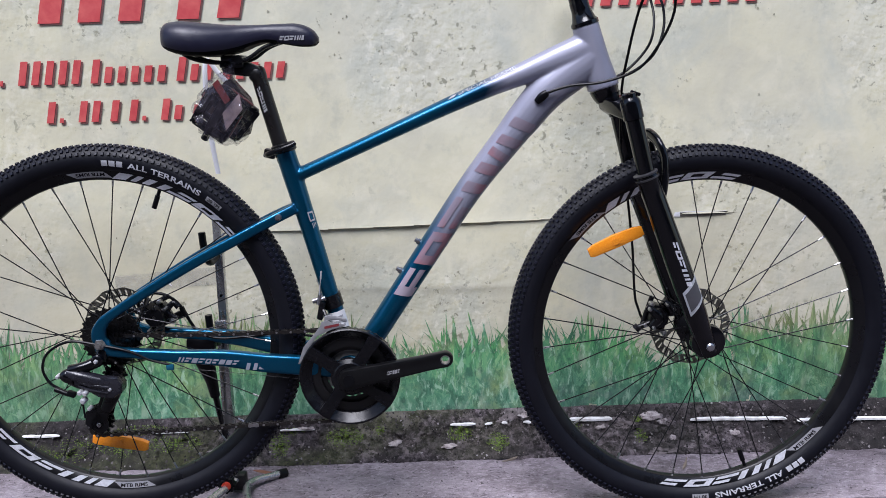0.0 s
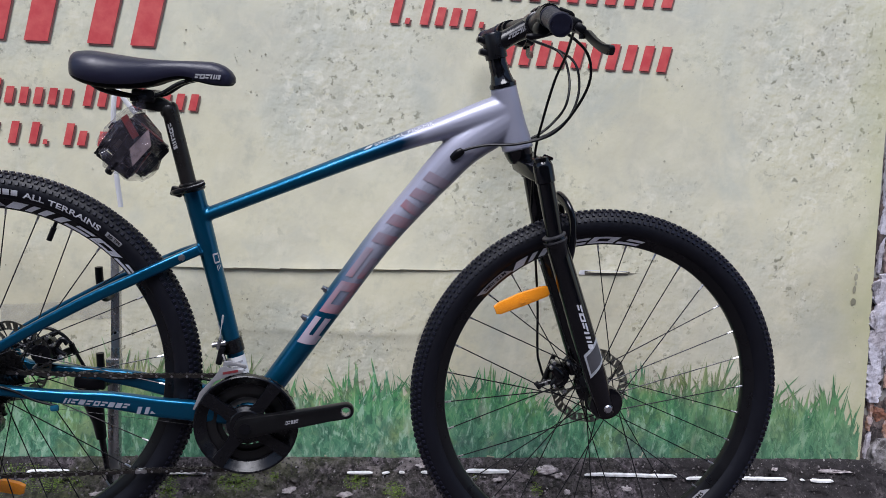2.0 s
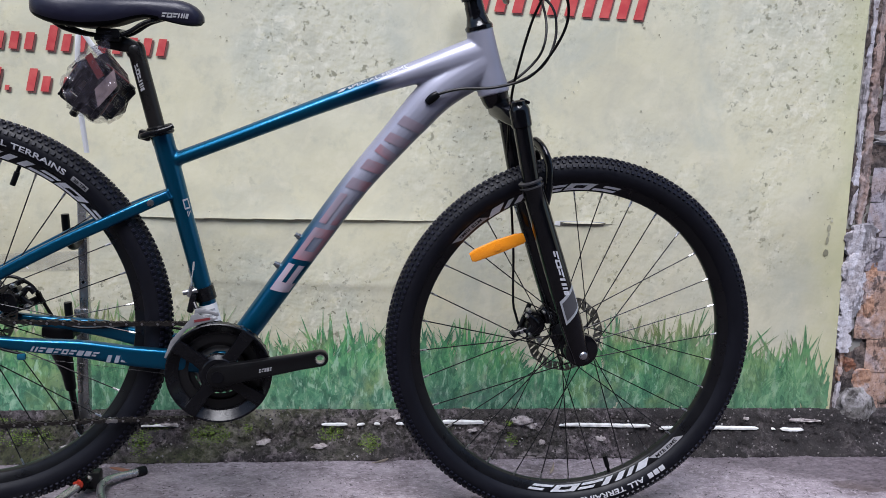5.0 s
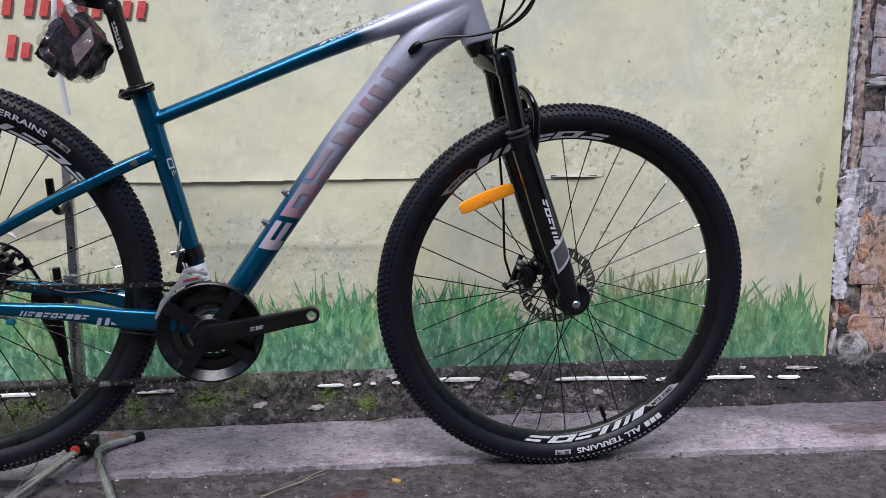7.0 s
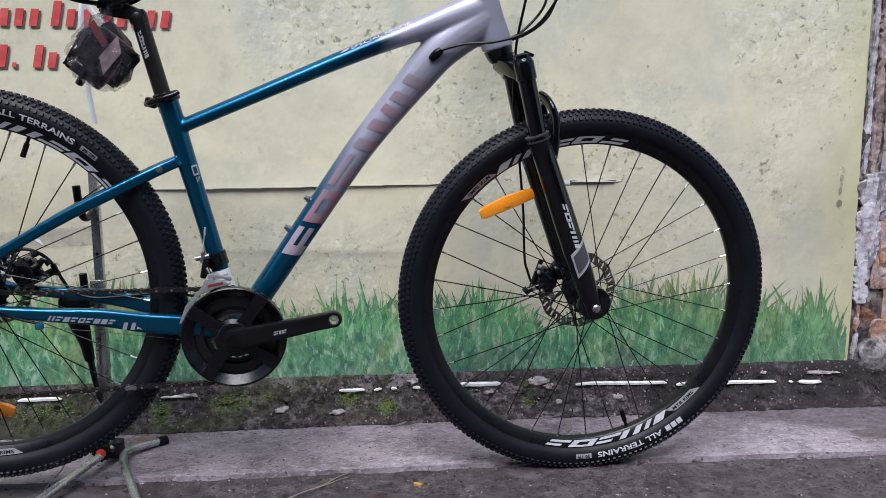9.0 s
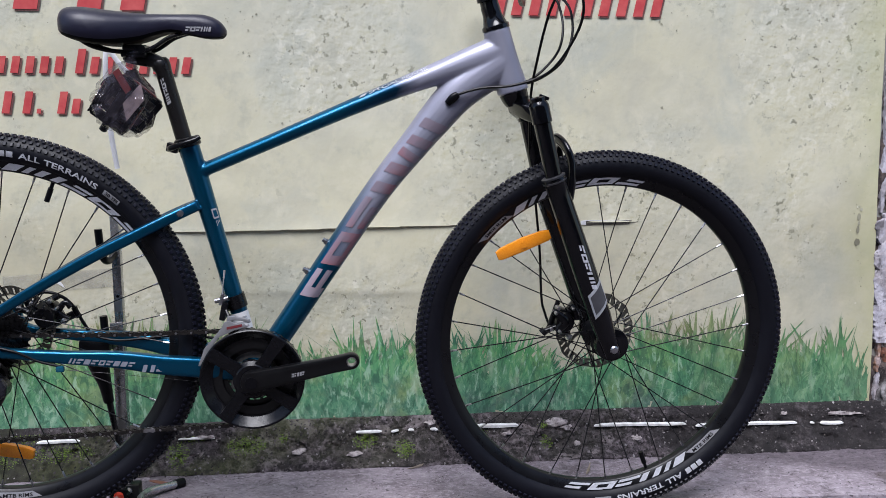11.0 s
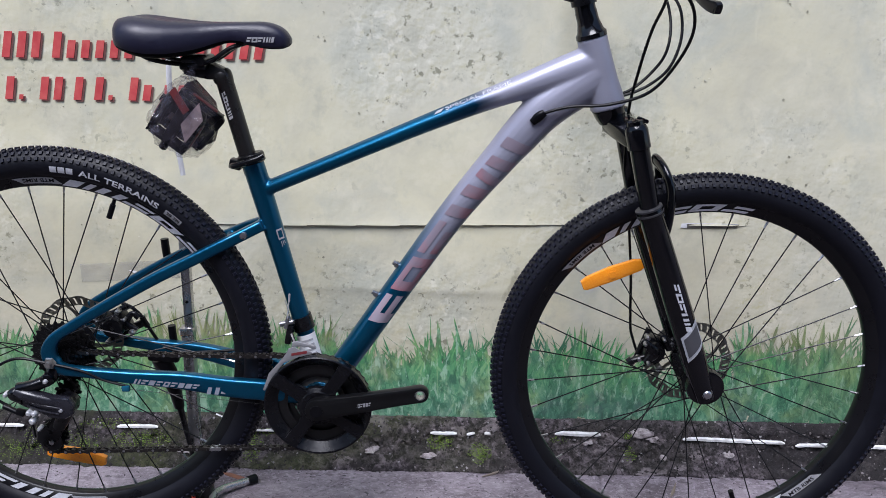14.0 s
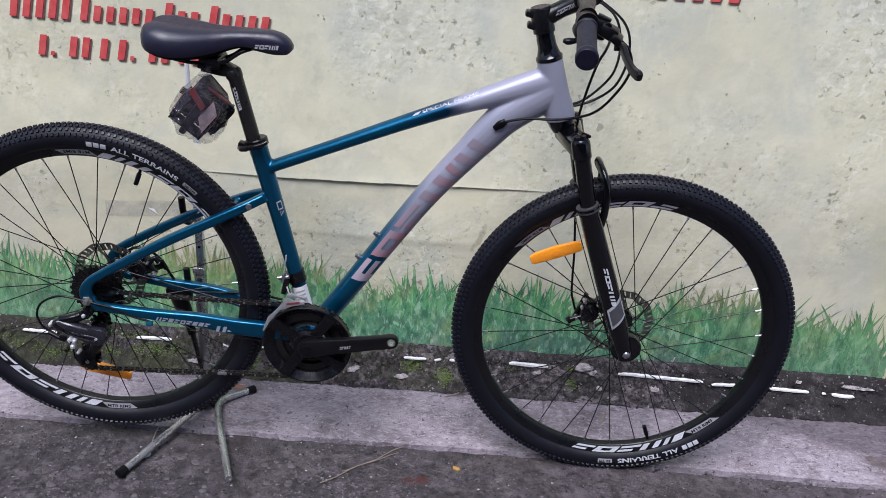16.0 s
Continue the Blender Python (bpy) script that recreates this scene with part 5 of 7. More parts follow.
def build_wheel(name, label):
    bm = bmesh.new()
    lathe(bm, [(0.3035, -0.0140), (0.3015, -0.0148), (0.2855, -0.0090), (0.2838, -0.0065), (0.2832, 0.0), (0.2838, 0.0065), (0.2855, 0.0090), (0.3015, 0.0148), (0.3035, 0.0140)], 128, closed=True)
    wheel = part(name, bm, rim_black, bicycle, label)
    v, f = tyre_mesh()
    tyre = raw("tyre", v, f, rubber, wheel, "black knobbly mountain bike tyre", sharp=35)
    tyre.data.materials.append(knob_rubber)
    tyre.data.polygons.foreach_set("material_index", [0] * 3200 + [1] * (len(f) - 3200))
    # sidewall print: a plain mark, two words, and a small framed box
    for k in range(3):
        arc_shape("tyre_mark", 0.3105, 0.3205, -50.7 - 2.35 * k, -52.6 - 2.35 * k, white_print, wheel)
    arc_words("tyre_print", "ALL TERRAINS", 0.3105, 0.0138, -59.0, -83.2, white_print, wheel)
    arc_shape("tyre_box", 0.3105, 0.3195, -85.4, -91.0, grey_print, wheel)
    arc_words("tyre_box_print", "30 TPI", 0.3125, 0.0080, -86.0, -90.4, black_plastic, wheel, lift=0.0018)
    # rim print, twice round
    for half in (0, 180):
        row_mark("rim_mark", lambda u, v: rim_place(-101.5 + 47.0 * u + half, 0.2994 - 0.0122 * v), white_print, wheel, "white slanted blocks of rim print", 0.06)
        arc_shape("rim_label", 0.2890, 0.2995, -39.5 + half, -52.0 + half, grey_print, wheel, slant=3.0, lift=0.0012, n=8)
        arc_words("rim_print", "MTB RIMS", 0.2975, 0.0085, -51.0 + half, -41.0 + half, black_plastic, wheel, outward=False, lift=0.0016)
    bm = bmesh.new()
    lathe(bm, [(0.0065, -0.050), (0.0120, -0.046), (0.0120, -0.040), (0.0290, -0.034), (0.0290, -0.031), (0.0150, -0.024), (0.0140, 0.0), (0.0150, 0.024), (0.0290, 0.031), (0.0290, 0.034), (0.0170, 0.042), (0.0110, 0.048), (0.0065, 0.050)], 32)
    part("hub", bm, black_metal, wheel)
    bm = disc_mesh(0.0580, 0.0745)
    disc = part("brake_disc", bm, dark_steel, wheel, "slotted steel brake disc", smooth=False)
    disc.matrix_basis = pose(0, 0.045, 0)
    a = radians(-69.5)
    bm = bmesh.new()
    d = V((math.cos(a), 0, math.sin(a)))
    rod(bm, d * 0.285, d * 0.268, 0.0032)
    rod(bm, d * 0.272, d * 0.248, 0.0046, 12)
    part("valve", bm, black_plastic, wheel)
    # spokes: four patterns, eight of each
    for flange, sweep, shift in ((-1, -1, 3.8), (1, -1, 15.05), (-1, 1, 26.3), (1, 1, 37.55)):
        b = radians(sweep * 74)
        hub_p = V((0.0270 * math.cos(b), flange * 0.0325, 0.0270 * math.sin(b)))
        rim_p = V((0.2845, flange * 0.003, 0))
        bm = bmesh.new()
        rod(bm, hub_p, rim_p, 0.00105, 6)
        spoke = part("spoke", bm, spoke_black, wheel)
        bm = bmesh.new()
        way = (hub_p - rim_p).normalized()
        rod(bm, rim_p, rim_p + way * 0.013, 0.0021, 6, 0.0017)
        nipple = part("nipple", bm, steel, wheel)
        for k in range(8):
            m = Matrix.Rotation(-radians(45 * k + shift), 4, "Y")
            if k == 0:
                spoke.matrix_basis = m
                nipple.matrix_basis = m
            else:
                again(spoke, m)
                again(nipple, m)
    return wheel


def twin_wheel(wheel, name, label, m):
    """The same wheel again as another part of the bicycle."""
    other = copy_thing(wheel, m)
    other.name = name
    other["label"] = label
    return other


front_wheel = build_wheel("front_wheel", "black front wheel standing on the ground")
rear_wheel = twin_wheel(front_wheel, "rear_wheel", "black rear wheel raised off the ground", Matrix.Translation(REAR_HUB + V((0.004, -0.012, -0.0007))) @ Matrix.Rotation(-radians(137.4), 4, "Y") @ Matrix.Scale(0.995, 4))
front_wheel.matrix_basis = Matrix.Translation(FRONT_HUB + V((0.0005, 0.010, -0.0030))) @ Matrix.Scale(1.0085, 4)


def reflector(wheel, centre, turn):
    outline = [(-0.052, -0.0085), (-0.046, -0.0115), (0.0, -0.0125), (0.046, -0.0115), (0.052, -0.0085), (0.052, 0.0060), (0.040, 0.0100), (0.0, 0.0125), (-0.040, 0.0100), (-0.052, 0.0060)]
    bm = plate([outline], 0.011, 0.002)
    lathe(bm, [(0.006, -0.0075), (0.006, 0.0)], 16)
    ob = part("reflector", bm, amber, wheel, "amber plastic spoke reflector")
    ob.matrix_basis = wheel.matrix_basis.inverted() @ Matrix.Translation(centre) @ Matrix.Rotation(-radians(turn), 4, "Y")


reflector(front_wheel, (0.3315, -0.004, 0.5395), 22.5)
reflector(rear_wheel, (-0.595, -0.004, 0.1835), -10.8)

# ---- fork ----
bm = bmesh.new()
tube(bm, [(0.3085, 0, 0.8100, 0.0255), (0.3125, 0, 0.7990, 0.0235), (0.3160, 0, 0.7900, 0.020)], 20)
for sgn in (-1, 1):
    hull = [bm.verts.new(p) for p in ((0.296, 0, 0.796), (0.334, 0, 0.806), (0.302, 0, 0.772), (0.336, 0, 0.782), (0.322, sgn * 0.046, 0.787), (0.352, sgn * 0.046, 0.795), (0.328, sgn * 0.046, 0.760), (0.360, sgn * 0.046, 0.770),
                                      (0.326, sgn * 0.066, 0.784), (0.354, sgn * 0.066, 0.791), (0.331, sgn * 0.066, 0.758), (0.361, sgn * 0.066, 0.766))]
    made = bmesh.ops.convex_hull(bm, input=hull)
bmesh.ops.bevel(bm, geom=[e for e in bm.edges if e.calc_face_angle(0) > 0.5 and e.calc_length() > 0.012], offset=0.003, segments=2, profile=0.5, affect="EDGES")
fork = part("fork", bm, gloss_black, bicycle, "gloss black suspension fork")
for sgn in (-1, 1):
    y = sgn * 0.063
    top, boot, end = V((0.3400, y, 0.7925)), V((0.3735, y, 0.656)), V((0.4780, y, 0.372))
    bm = bmesh.new()
    d = (boot - top).normalized()
    tube(bm, [(*(top - d * 0.004), 0.0110), (*(top), 0.0150), (*(top + d * 0.006), 0.0175), (*(top + d * 0.034), 0.0175), (*(top + d * 0.036), 0.0150), (*(boot + d * 0.02), 0.0150)], 20)
    tube(bm, [(*(top - d * 0.010), 0.0085), (*(top - d * 0.008), 0.0128), (*(top - d * 0.002), 0.0132)], 18)
    if sgn < 0:
        block(bm, (0.018, 0.007, 0.006), pose(top.x + 0.010, y, top.z + 0.009, 0, 20), 0.002)
    part("stanchion", bm, gloss_black, fork, "black fork stanchion with a round cap")
    bm = bmesh.new()
    d = (end - boot).normalized()
    tube(bm, [(*(boot - d * 0.012), 0.0185), (*(boot - d * 0.006), 0.0205), (*(boot), 0.0205), (*(boot + d * 0.004), 0.0190), (*(boot + d * 0.03), 0.0190), (*(boot + d * 0.15), 0.0205), (*(boot + d * 0.25), 0.0205), (*(end + d * 0.0), 0.0170), (*(end + d * 0.028), 0.0150)], 22)
    foot = plate([ring_line(0.4865, 0.3640, 0.0305, 36)], 0.020, 0.004)
    add(bm, foot, Matrix.Translation((0, sgn * 0.055, 0)))
    lower = part("fork_lower", bm, gloss_black, fork, "gloss black fork lower leg")
    bm = bmesh.new()
    for shift in (-0.014, -0.006):
        tube(bm, [(*(boot + d * shift), 0.0185), (*(boot + d * (shift + 0.0015)), 0.0212), (*(boot + d * (shift + 0.0040)), 0.0212), (*(boot + d * (shift + 0.0055)), 0.0185)], 22)
    part("wiper_seal", bm, seal_grey, fork, "dark grey ringed wiper seal")
    if sgn < 0:
        leg = [np.array((*boot, 0.0192, 0.0192)), np.array((*end, 0.0200, 0.0200))]
        leg = [leg[0] + (leg[1] - leg[0]) * k / 12 for k in range(13)]
        # plain white marks and a silver flash
        wide_leg = [np.array((r[0], r[1], r[2], 0.0205, 0.0205)) for r in leg]
        row_mark("leg_mark", lambda u, v: on_tube(wide_leg, 0.375 + 0.275 * u, -2 + 24 * v, 0.0012), white_print, fork, "white blocks down the fork leg", 0.04)
        flash_grey = plain("flash_grey", (0.085, 0.085, 0.095), 0.35, 0.2, grain=90)
        verts = []
        for j in range(7):
            a = -34 + 96 * j / 6
            for i in range(2):
                verts.append(on_tube(wide_leg, 0.64 + 0.15 * i - 0.075 * (j / 6 - 0.5), a, 0.0011))
        raw("leg_flash_core", [on_tube(wide_leg, 0.66 + 0.11 * i - 0.060 * (j / 6 - 0.5), -24 + 76 * j / 6, 0.0017) for j in range(7) for i in range(2)], [(2 * j, 2 * j + 1, 2 * j + 3, 2 * j + 2) for j in range(6)], flash_grey, fork)
        raw("leg_flash", verts, [(2 * j, 2 * j + 1, 2 * j + 3, 2 * j + 2) for j in range(6)], silver_print, fork, "silver grey flash on the fork leg")
        bm = bmesh.new()
        lathe(bm, [(0.0100, -0.074), (0.0100, -0.064), (0.006, -0.062)], 18, (0.4850, 0, 0.3600))
        lathe(bm, [(0.0050, -0.082), (0.0074, -0.080), (0.0074, -0.072), (0.006, -0.06)], 16, (0.4850, 0, 0.3600))
        part("axle_nut", bm, steel, fork)
bm = bmesh.new()
arch = [(0.392, -0.056, 0.595, 0.010, 0.008), (0.404, -0.050, 0.640, 0.010, 0.0075), (0.406, -0.043, 0.688, 0.011, 0.007), (0.398, -0.030, 0.716, 0.011, 0.007), (0.390, 0.0, 0.728, 0.011, 0.008)]
arch = arch + [(x, -y, z, a, b) for x, y, z, a, b in arch[-2::-1]]
tube(bm, spline(arch, 6), 14, ref=(1, 0, 0.2))
part("arch", bm, gloss_black, fork, "black fork brace over the tyre")


def caliper(name, centre, turn, parent):
    """A cable disc brake caliper with its arm and bolts."""
    m = Matrix.Translation(centre) @ Matrix.Rotation(-radians(turn), 4, "Y")
    bm = bmesh.new()
    block(bm, (0.046, 0.030, 0.034), m, 0.006)
    lathe(bm, [(0.017, -0.026), (0.019, -0.022), (0.019, -0.012)], 20, m=m.to_3x3(), centre=centre)
    rod(bm, m @ V((-0.030, -0.004, 0.020)), m @ V((0.034, -0.004, 0.022)), 0.005)
    rod(bm, m @ V((-0.028, -0.020, 0.030)), m @ V((-0.004, -0.020, 0.002)), 0.0055)
    rod(bm, m @ V((-0.034, -0.020, 0.034)), m @ V((-0.026, -0.020, 0.030)), 0.008)
    block(bm, (0.070, 0.008, 0.014), m @ pose(0.004, 0.008, -0.020), 0.003)
    body = part(name, bm, black_metal, parent, "black cable disc brake caliper")
    for x, z in ((-0.020, 0.020), (0.022, 0.022), (-0.022, -0.020), (0.026, -0.020), (0.0, 0.0)):
        bm = bmesh.new()
        p = m @ V((x, -0.022, z))
        lathe(bm, [(0.0032, -0.004), (0.0045, -0.002), (0.0045, 0.012)], 10, p)
        part("caliper_bolt", bm, steel, body)
    return body


front_caliper = caliper("front_caliper", V((0.424, 0.062, 0.378)), 70, fork)
bm = bmesh.new()
tube(bm, spline([(0.400, 0.038, 0.402, 0.006, 0.005), (0.412, 0.034, 0.394, 0.008, 0.006), (0.422, 0.034, 0.380, 0.010, 0.006), (0.408, 0.036, 0.362, 0.006, 0.005)], 5), 12)
tube(bm, spline([(0.432, 0.040, 0.412, 0.006, 0.005), (0.444, 0.040, 0.400, 0.007, 0.005), (0.450, 0.042, 0.384, 0.006, 0.005)], 5), 10)
part("caliper_arm", bm, black_metal, front_caliper)
for x, z, r in ((0.404, 0.400, 0.0036), (0.412, 0.364, 0.0036), (0.436, 0.408, 0.0034), (0.430, 0.352, 0.0036)):
    bm = bmesh.new()
    lathe(bm, [(r * 0.5, 0.022), (r, 0.025), (r, 0.044)], 12, (x, 0, z))
    part("caliper_bolt", bm, steel, front_caliper)
rear_caliper = caliper("rear_caliper", V((-0.522, 0.058, 0.412)), 25, bicycle)
bm = bmesh.new()
tube(bm, spline([(-0.524, 0.046, 0.424, 0.009, 0.006), (-0.506, 0.044, 0.421, 0.0065, 0.005), (-0.492, 0.044, 0.411, 0.006, 0.005), (-0.484, 0.044, 0.405, 0.0075, 0.005)], 5), 12)
tube(bm, spline([(-0.500, 0.046, 0.424, 0.006, 0.004), (-0.488, 0.046, 0.436, 0.005, 0.004), (-0.478, 0.046, 0.428, 0.0065, 0.005)], 5), 10)
tube(bm, spline([(-0.556, 0.052, 0.440, 0.006, 0.005), (-0.545, 0.050, 0.420, 0.008, 0.006), (-0.528, 0.048, 0.398, 0.009, 0.006), (-0.520, 0.048, 0.382, 0.006, 0.005)], 5), 12)
part("caliper_arm", bm, black_metal, rear_caliper)
for x, z, r in ((-0.5404, 0.4379, 0.0050), (-0.4870, 0.4044, 0.0042), (-0.5459, 0.4102, 0.0040), (-0.500, 0.428, 0.0032)):
    bm = bmesh.new()
    lathe(bm, [(r * 0.5, 0.030), (r, 0.033), (r, 0.050)], 12, (x, 0, z))
    part("caliper_bolt", bm, steel, rear_caliper)

# ---- headset, stem, bar and controls ----
bm = bmesh.new()
tube(bm, [(0.2768, 0, 0.9155, 0.0238), (0.2752, 0, 0.9215, 0.0238), (0.2740, 0, 0.9250, 0.0205), (0.2705, 0, 0.9370, 0.0172), (0.2690, 0, 0.9420, 0.0165), (0.2655, 0, 0.9530, 0.0165), (0.2650, 0, 0.9550, 0.0158), (0.2570, 0, 0.9850, 0.0158)], 24)
part("headset_spacer", bm, gloss_black, bicycle, "gloss black headset cone and spacer")
bm = bmesh.new()
tube(bm, [(0.2625, 0, 0.9630, 0.0192), (0.2520, 0, 1.0020, 0.0192), (0.2510, 0, 1.0060, 0.0170)], 22)
block(bm, (0.020, 0.022, 0.011), pose(0.2360, 0, 0.9920, 0, 14), 0.003)
block(bm, (0.020, 0.022, 0.011), pose(0.2410, 0, 0.9720, 0, 14), 0.003)
tube(bm, spline([(0.258, 0, 0.985, 0.0175, 0.017), (0.285, 0, 1.002, 0.0150, 0.0155), (0.310, 0, 1.016, 0.0165, 0.018)], 5), 16)
lathe(bm, [(0.0175, -0.023), (0.0200, -0.021), (0.0200, 0.021), (0.0175, 0.023)], 24, (0.3245, 0, 1.0240))
stem = part("stem", bm, black_metal, bicycle, "black forged handlebar stem")
for sgn in (-1, 1):
    bm = bmesh.new()
    block(bm, (0.012, 0.010, 0.040), pose(0.336, sgn * 0.014, 1.035, 0, -40), 0.002)
    part("faceplate_clamp", bm, black_metal, stem)
row_mark("stem_mark", lambda u, v: V((0.2780 + 0.0340 * u, -0.0178, 0.9945 + 0.0200 * u + 0.0085 * v)), grey_print, stem, slant=0.08)

NEAR_BAR = [(0.3245, 0, 1.0240), (0.3245, -0.030, 1.0240), (0.3200, -0.080, 1.0275), (0.3130, -0.140, 1.0270), (0.3060, -0.210, 1.0175), (0.2960, -0.325, 0.9970)]
FAR_BAR = [(0.3245, 0, 1.0240), (0.3245, 0.030, 1.0240), (0.3200, 0.080, 1.0275), (0.3120, 0.140, 1.0290), (0.3030, 0.210, 1.0250), (0.2870, 0.325, 1.0180)]
bm = bmesh.new()
whole = [(*p, 0.0155 if abs(p[1]) < 0.05 else 0.0135 if abs(p[1]) < 0.1 else 0.0111) for p in FAR_BAR[::-1] + NEAR_BAR[1:]]
tube(bm, spline(whole, 6), 18, ref=(1, 0, 0))
handlebar = part("handlebar", bm, bar_black, bicycle, "matt black flat handlebar")


def controls(bar, sgn):
    """A grip, a brake lever and a thumb shifter on one side of the bar."""
    inner, outer = V(bar[-2]), V(bar[-1])
    d = (outer - inner).normalized()
    start = outer - d * 0.118
    bm = bmesh.new()
    rows = [(*(start), 0.0125), (*(start + d * 0.002), 0.0165), (*(start + d * 0.006), 0.0165), (*(start + d * 0.008), 0.0148)]
    for k in range(12):
        rows += [(*(start + d * (0.012 + 0.0075 * k)), 0.0149), (*(start + d * (0.0145 + 0.0075 * k)), 0.0146)]
    rows += [(*(start + d * 0.106), 0.0150), (*(outer - d * 0.010), 0.0168), (*(outer - d * 0.002), 0.0168), (*(outer), 0.0152), (*(outer + d * 0.0005), 0.0125), (*(outer - d * 0.002), 0.0120)]
    tube(bm, rows, 24, ref=(1, 0, 0))
    part("grip", bm, grip_rubber, handlebar, "ribbed black rubber grip")
    base = start - d * 0.020
    bm = bmesh.new()
    lathe(bm, [(0.0165, -0.011), (0.0165, 0.011)], 18, base)
    # clamp, wedge shaped reservoir and the fork that holds the blade
    tilt = Matrix.Rotation(sgn * 0.22, 4, "Z")
    block(bm, (0.030, 0.020, 0.022), Matrix.Translation(base + V((0.016, 0, -0.003))) @ tilt @ pose(0, 0, 0, 0, 14), 0.004)
    block(bm, (0.030, 0.032, 0.020), Matrix.Translation(base + V((0.034, sgn * 0.006, -0.010))) @ tilt @ pose(0, 0, 0, 0, 24), 0.005)
    block(bm, (0.018, 0.040, 0.013), Matrix.Translation(base + V((0.046, sgn * 0.012, -0.018))) @ tilt @ pose(0, 0, 0, 0, 34), 0.004)
    block(bm, (0.022, 0.014, 0.006), Matrix.Translation(base + V((0.026, -sgn * 0.002, 0.008))) @ tilt @ pose(0, 0, 0, 0, 20), 0.002)
    lathe(bm, [(0.0052, -0.009), (0.0052, 0.009)], 12, base + V((0.030, sgn * 0.010, 0.000)))
    lever = part("brake_lever", bm, black_plastic, handlebar, "black brake lever body")
    bm = bmesh.new()
    rod(bm, base + V((0.034, -sgn * 0.012, -0.008)), base + V((0.044, -sgn * 0.034, -0.012)), 0.0050, 12, 0.0044)
    part("barrel_adjuster", bm, steel, lever, "bright cable adjuster")
    bm = bmesh.new()
    tip = V((0.3795, sgn * 0.290, 0.968 + (0.018 if sgn > 0 else 0)))
    a = base + V((0.050, sgn * 0.026, -0.025))
    tube(bm, spline([(*a, 0.0052, 0.0046), (*(a.lerp(tip, 0.12) + V((0.001, 0, 0.001))), 0.0068, 0.0046), (*(a.lerp(tip, 0.45) + V((-0.002, 0, -0.001))), 0.0064, 0.0044), (*(a.lerp(tip, 0.75) + V((-0.002, 0, -0.002))), 0.0068, 0.0046), (*(a.lerp(tip, 0.93)), 0.0076, 0.0052), (*tip, 0.0058, 0.0044)], 5), 12, ref=(1, 0, 0), square=0.5)
    rod(bm, a + V((-0.004, 0, 0.008)), a + V((-0.004, 0, -0.008)), 0.0045, 12)
    part("lever_blade", bm, black_metal, handlebar, "black brake lever blade")
    bm = bmesh.new()
    pod = base - d * 0.026
    lathe(bm, [(0.0155, -0.012), (0.0155, 0.012)], 16, pod)
    block(bm, (0.036, 0.030, 0.022), Matrix.Translation(pod + V((0.016, sgn * 0.004, -0.019))) @ pose(0, 0, 0, 0, 20), 0.007)
    lathe(bm, [(0.010, -0.030), (0.013, -0.026), (0.013, 0.0)], 16, pod + V((-0.006, 0.010, -0.022)))
    tube(bm, spline([(*(pod + V((0.010, sgn * 0.01, -0.026))), 0.005, 0.006), (*(pod + V((-0.012, sgn * 0.016, -0.034))), 0.004, 0.006), (*(pod + V((-0.026, sgn * 0.019, -0.036))), 0.0055, 0.007), (*(pod + V((-0.034, sgn * 0.019, -0.035))), 0.003, 0.004)], 5), 12)
    shifter = part("thumb_shifter", bm, black_plastic, handlebar, "black thumb shifter pod")
    bm = bmesh.new()
    lathe(bm, [(0.0, -0.005), (0.006, -0.0045), (0.0095, -0.002), (0.0095, 0.004)], 16)
    bmesh.ops.transform(bm, matrix=Matrix.Translation(pod + V((0.022, sgn * 0.006, -0.004))) @ Matrix.Rotation(radians(-70), 4, "X"), verts=bm.verts[:])
    part("gear_window", bm, grey_print, shifter, "clear grey gear indicator window")
    return base, pod


near_base, near_pod = controls(NEAR_BAR, -1)
far_base, far_pod = controls(FAR_BAR, 1)


def cable(name, rows, r=0.0024, mat=None, parent=bicycle, label=""):
    bm = bmesh.new()
    tube(bm, spline([(*p, r) for p in rows], 8), 8, ref=(0, 0.3, 1))
    return part(name, bm, mat or black_plastic, parent, label)


cable("brake_hose", [near_base + V((0.045, 0.02, -0.018)), (0.356, -0.110, 0.965), (0.350, -0.075, 0.930), (0.344, -0.035, 0.870), (0.342, 0.010, 0.800), (0.352, 0.055, 0.700), (0.366, 0.068, 0.620), (0.378, 0.068, 0.515), (0.382, 0.068, 0.449), (0.385, 0.067, 0.412), (0.390, 0.066, 0.394), (0.398, 0.064, 0.372), (0.408, 0.062, 0.360)], label="black front brake cable")
cable("gear_cable", [near_pod + V((0.030, 0.015, -0.020)), (0.385, -0.130, 0.975), (0.400, -0.110, 0.935), (0.388, -0.085, 0.888), (0.356, -0.062, 0.842), (0.301, -0.047, 0.8215), (0.245, -0.037, 0.8160), (0.206, -0.031, 0.8045), (0.195, -0.026, 0.793)], label="black gear cable into the down tube")
cable("gear_cable", [far_pod + V((0.035, -0.015, -0.018)), (0.392, 0.090, 0.985), (0.408, 0.070, 0.945), (0.405, 0.052, 0.900), (0.388, 0.050, 0.866), (0.345, 0.042, 0.830), (0.290, 0.036, 0.818), (0.220, 0.028, 0.802)])
cable("brake_cable", [far_base + V((0.045, -0.02, -0.016)), (0.410, 0.075, 0.975), (0.424, 0.050, 0.925), (0.408, 0.035, 0.872), (0.375, 0.036, 0.840), (0.330, 0.036, 0.822), (0.270, 0.034, 0.812), (0.210, 0.028, 0.800)])
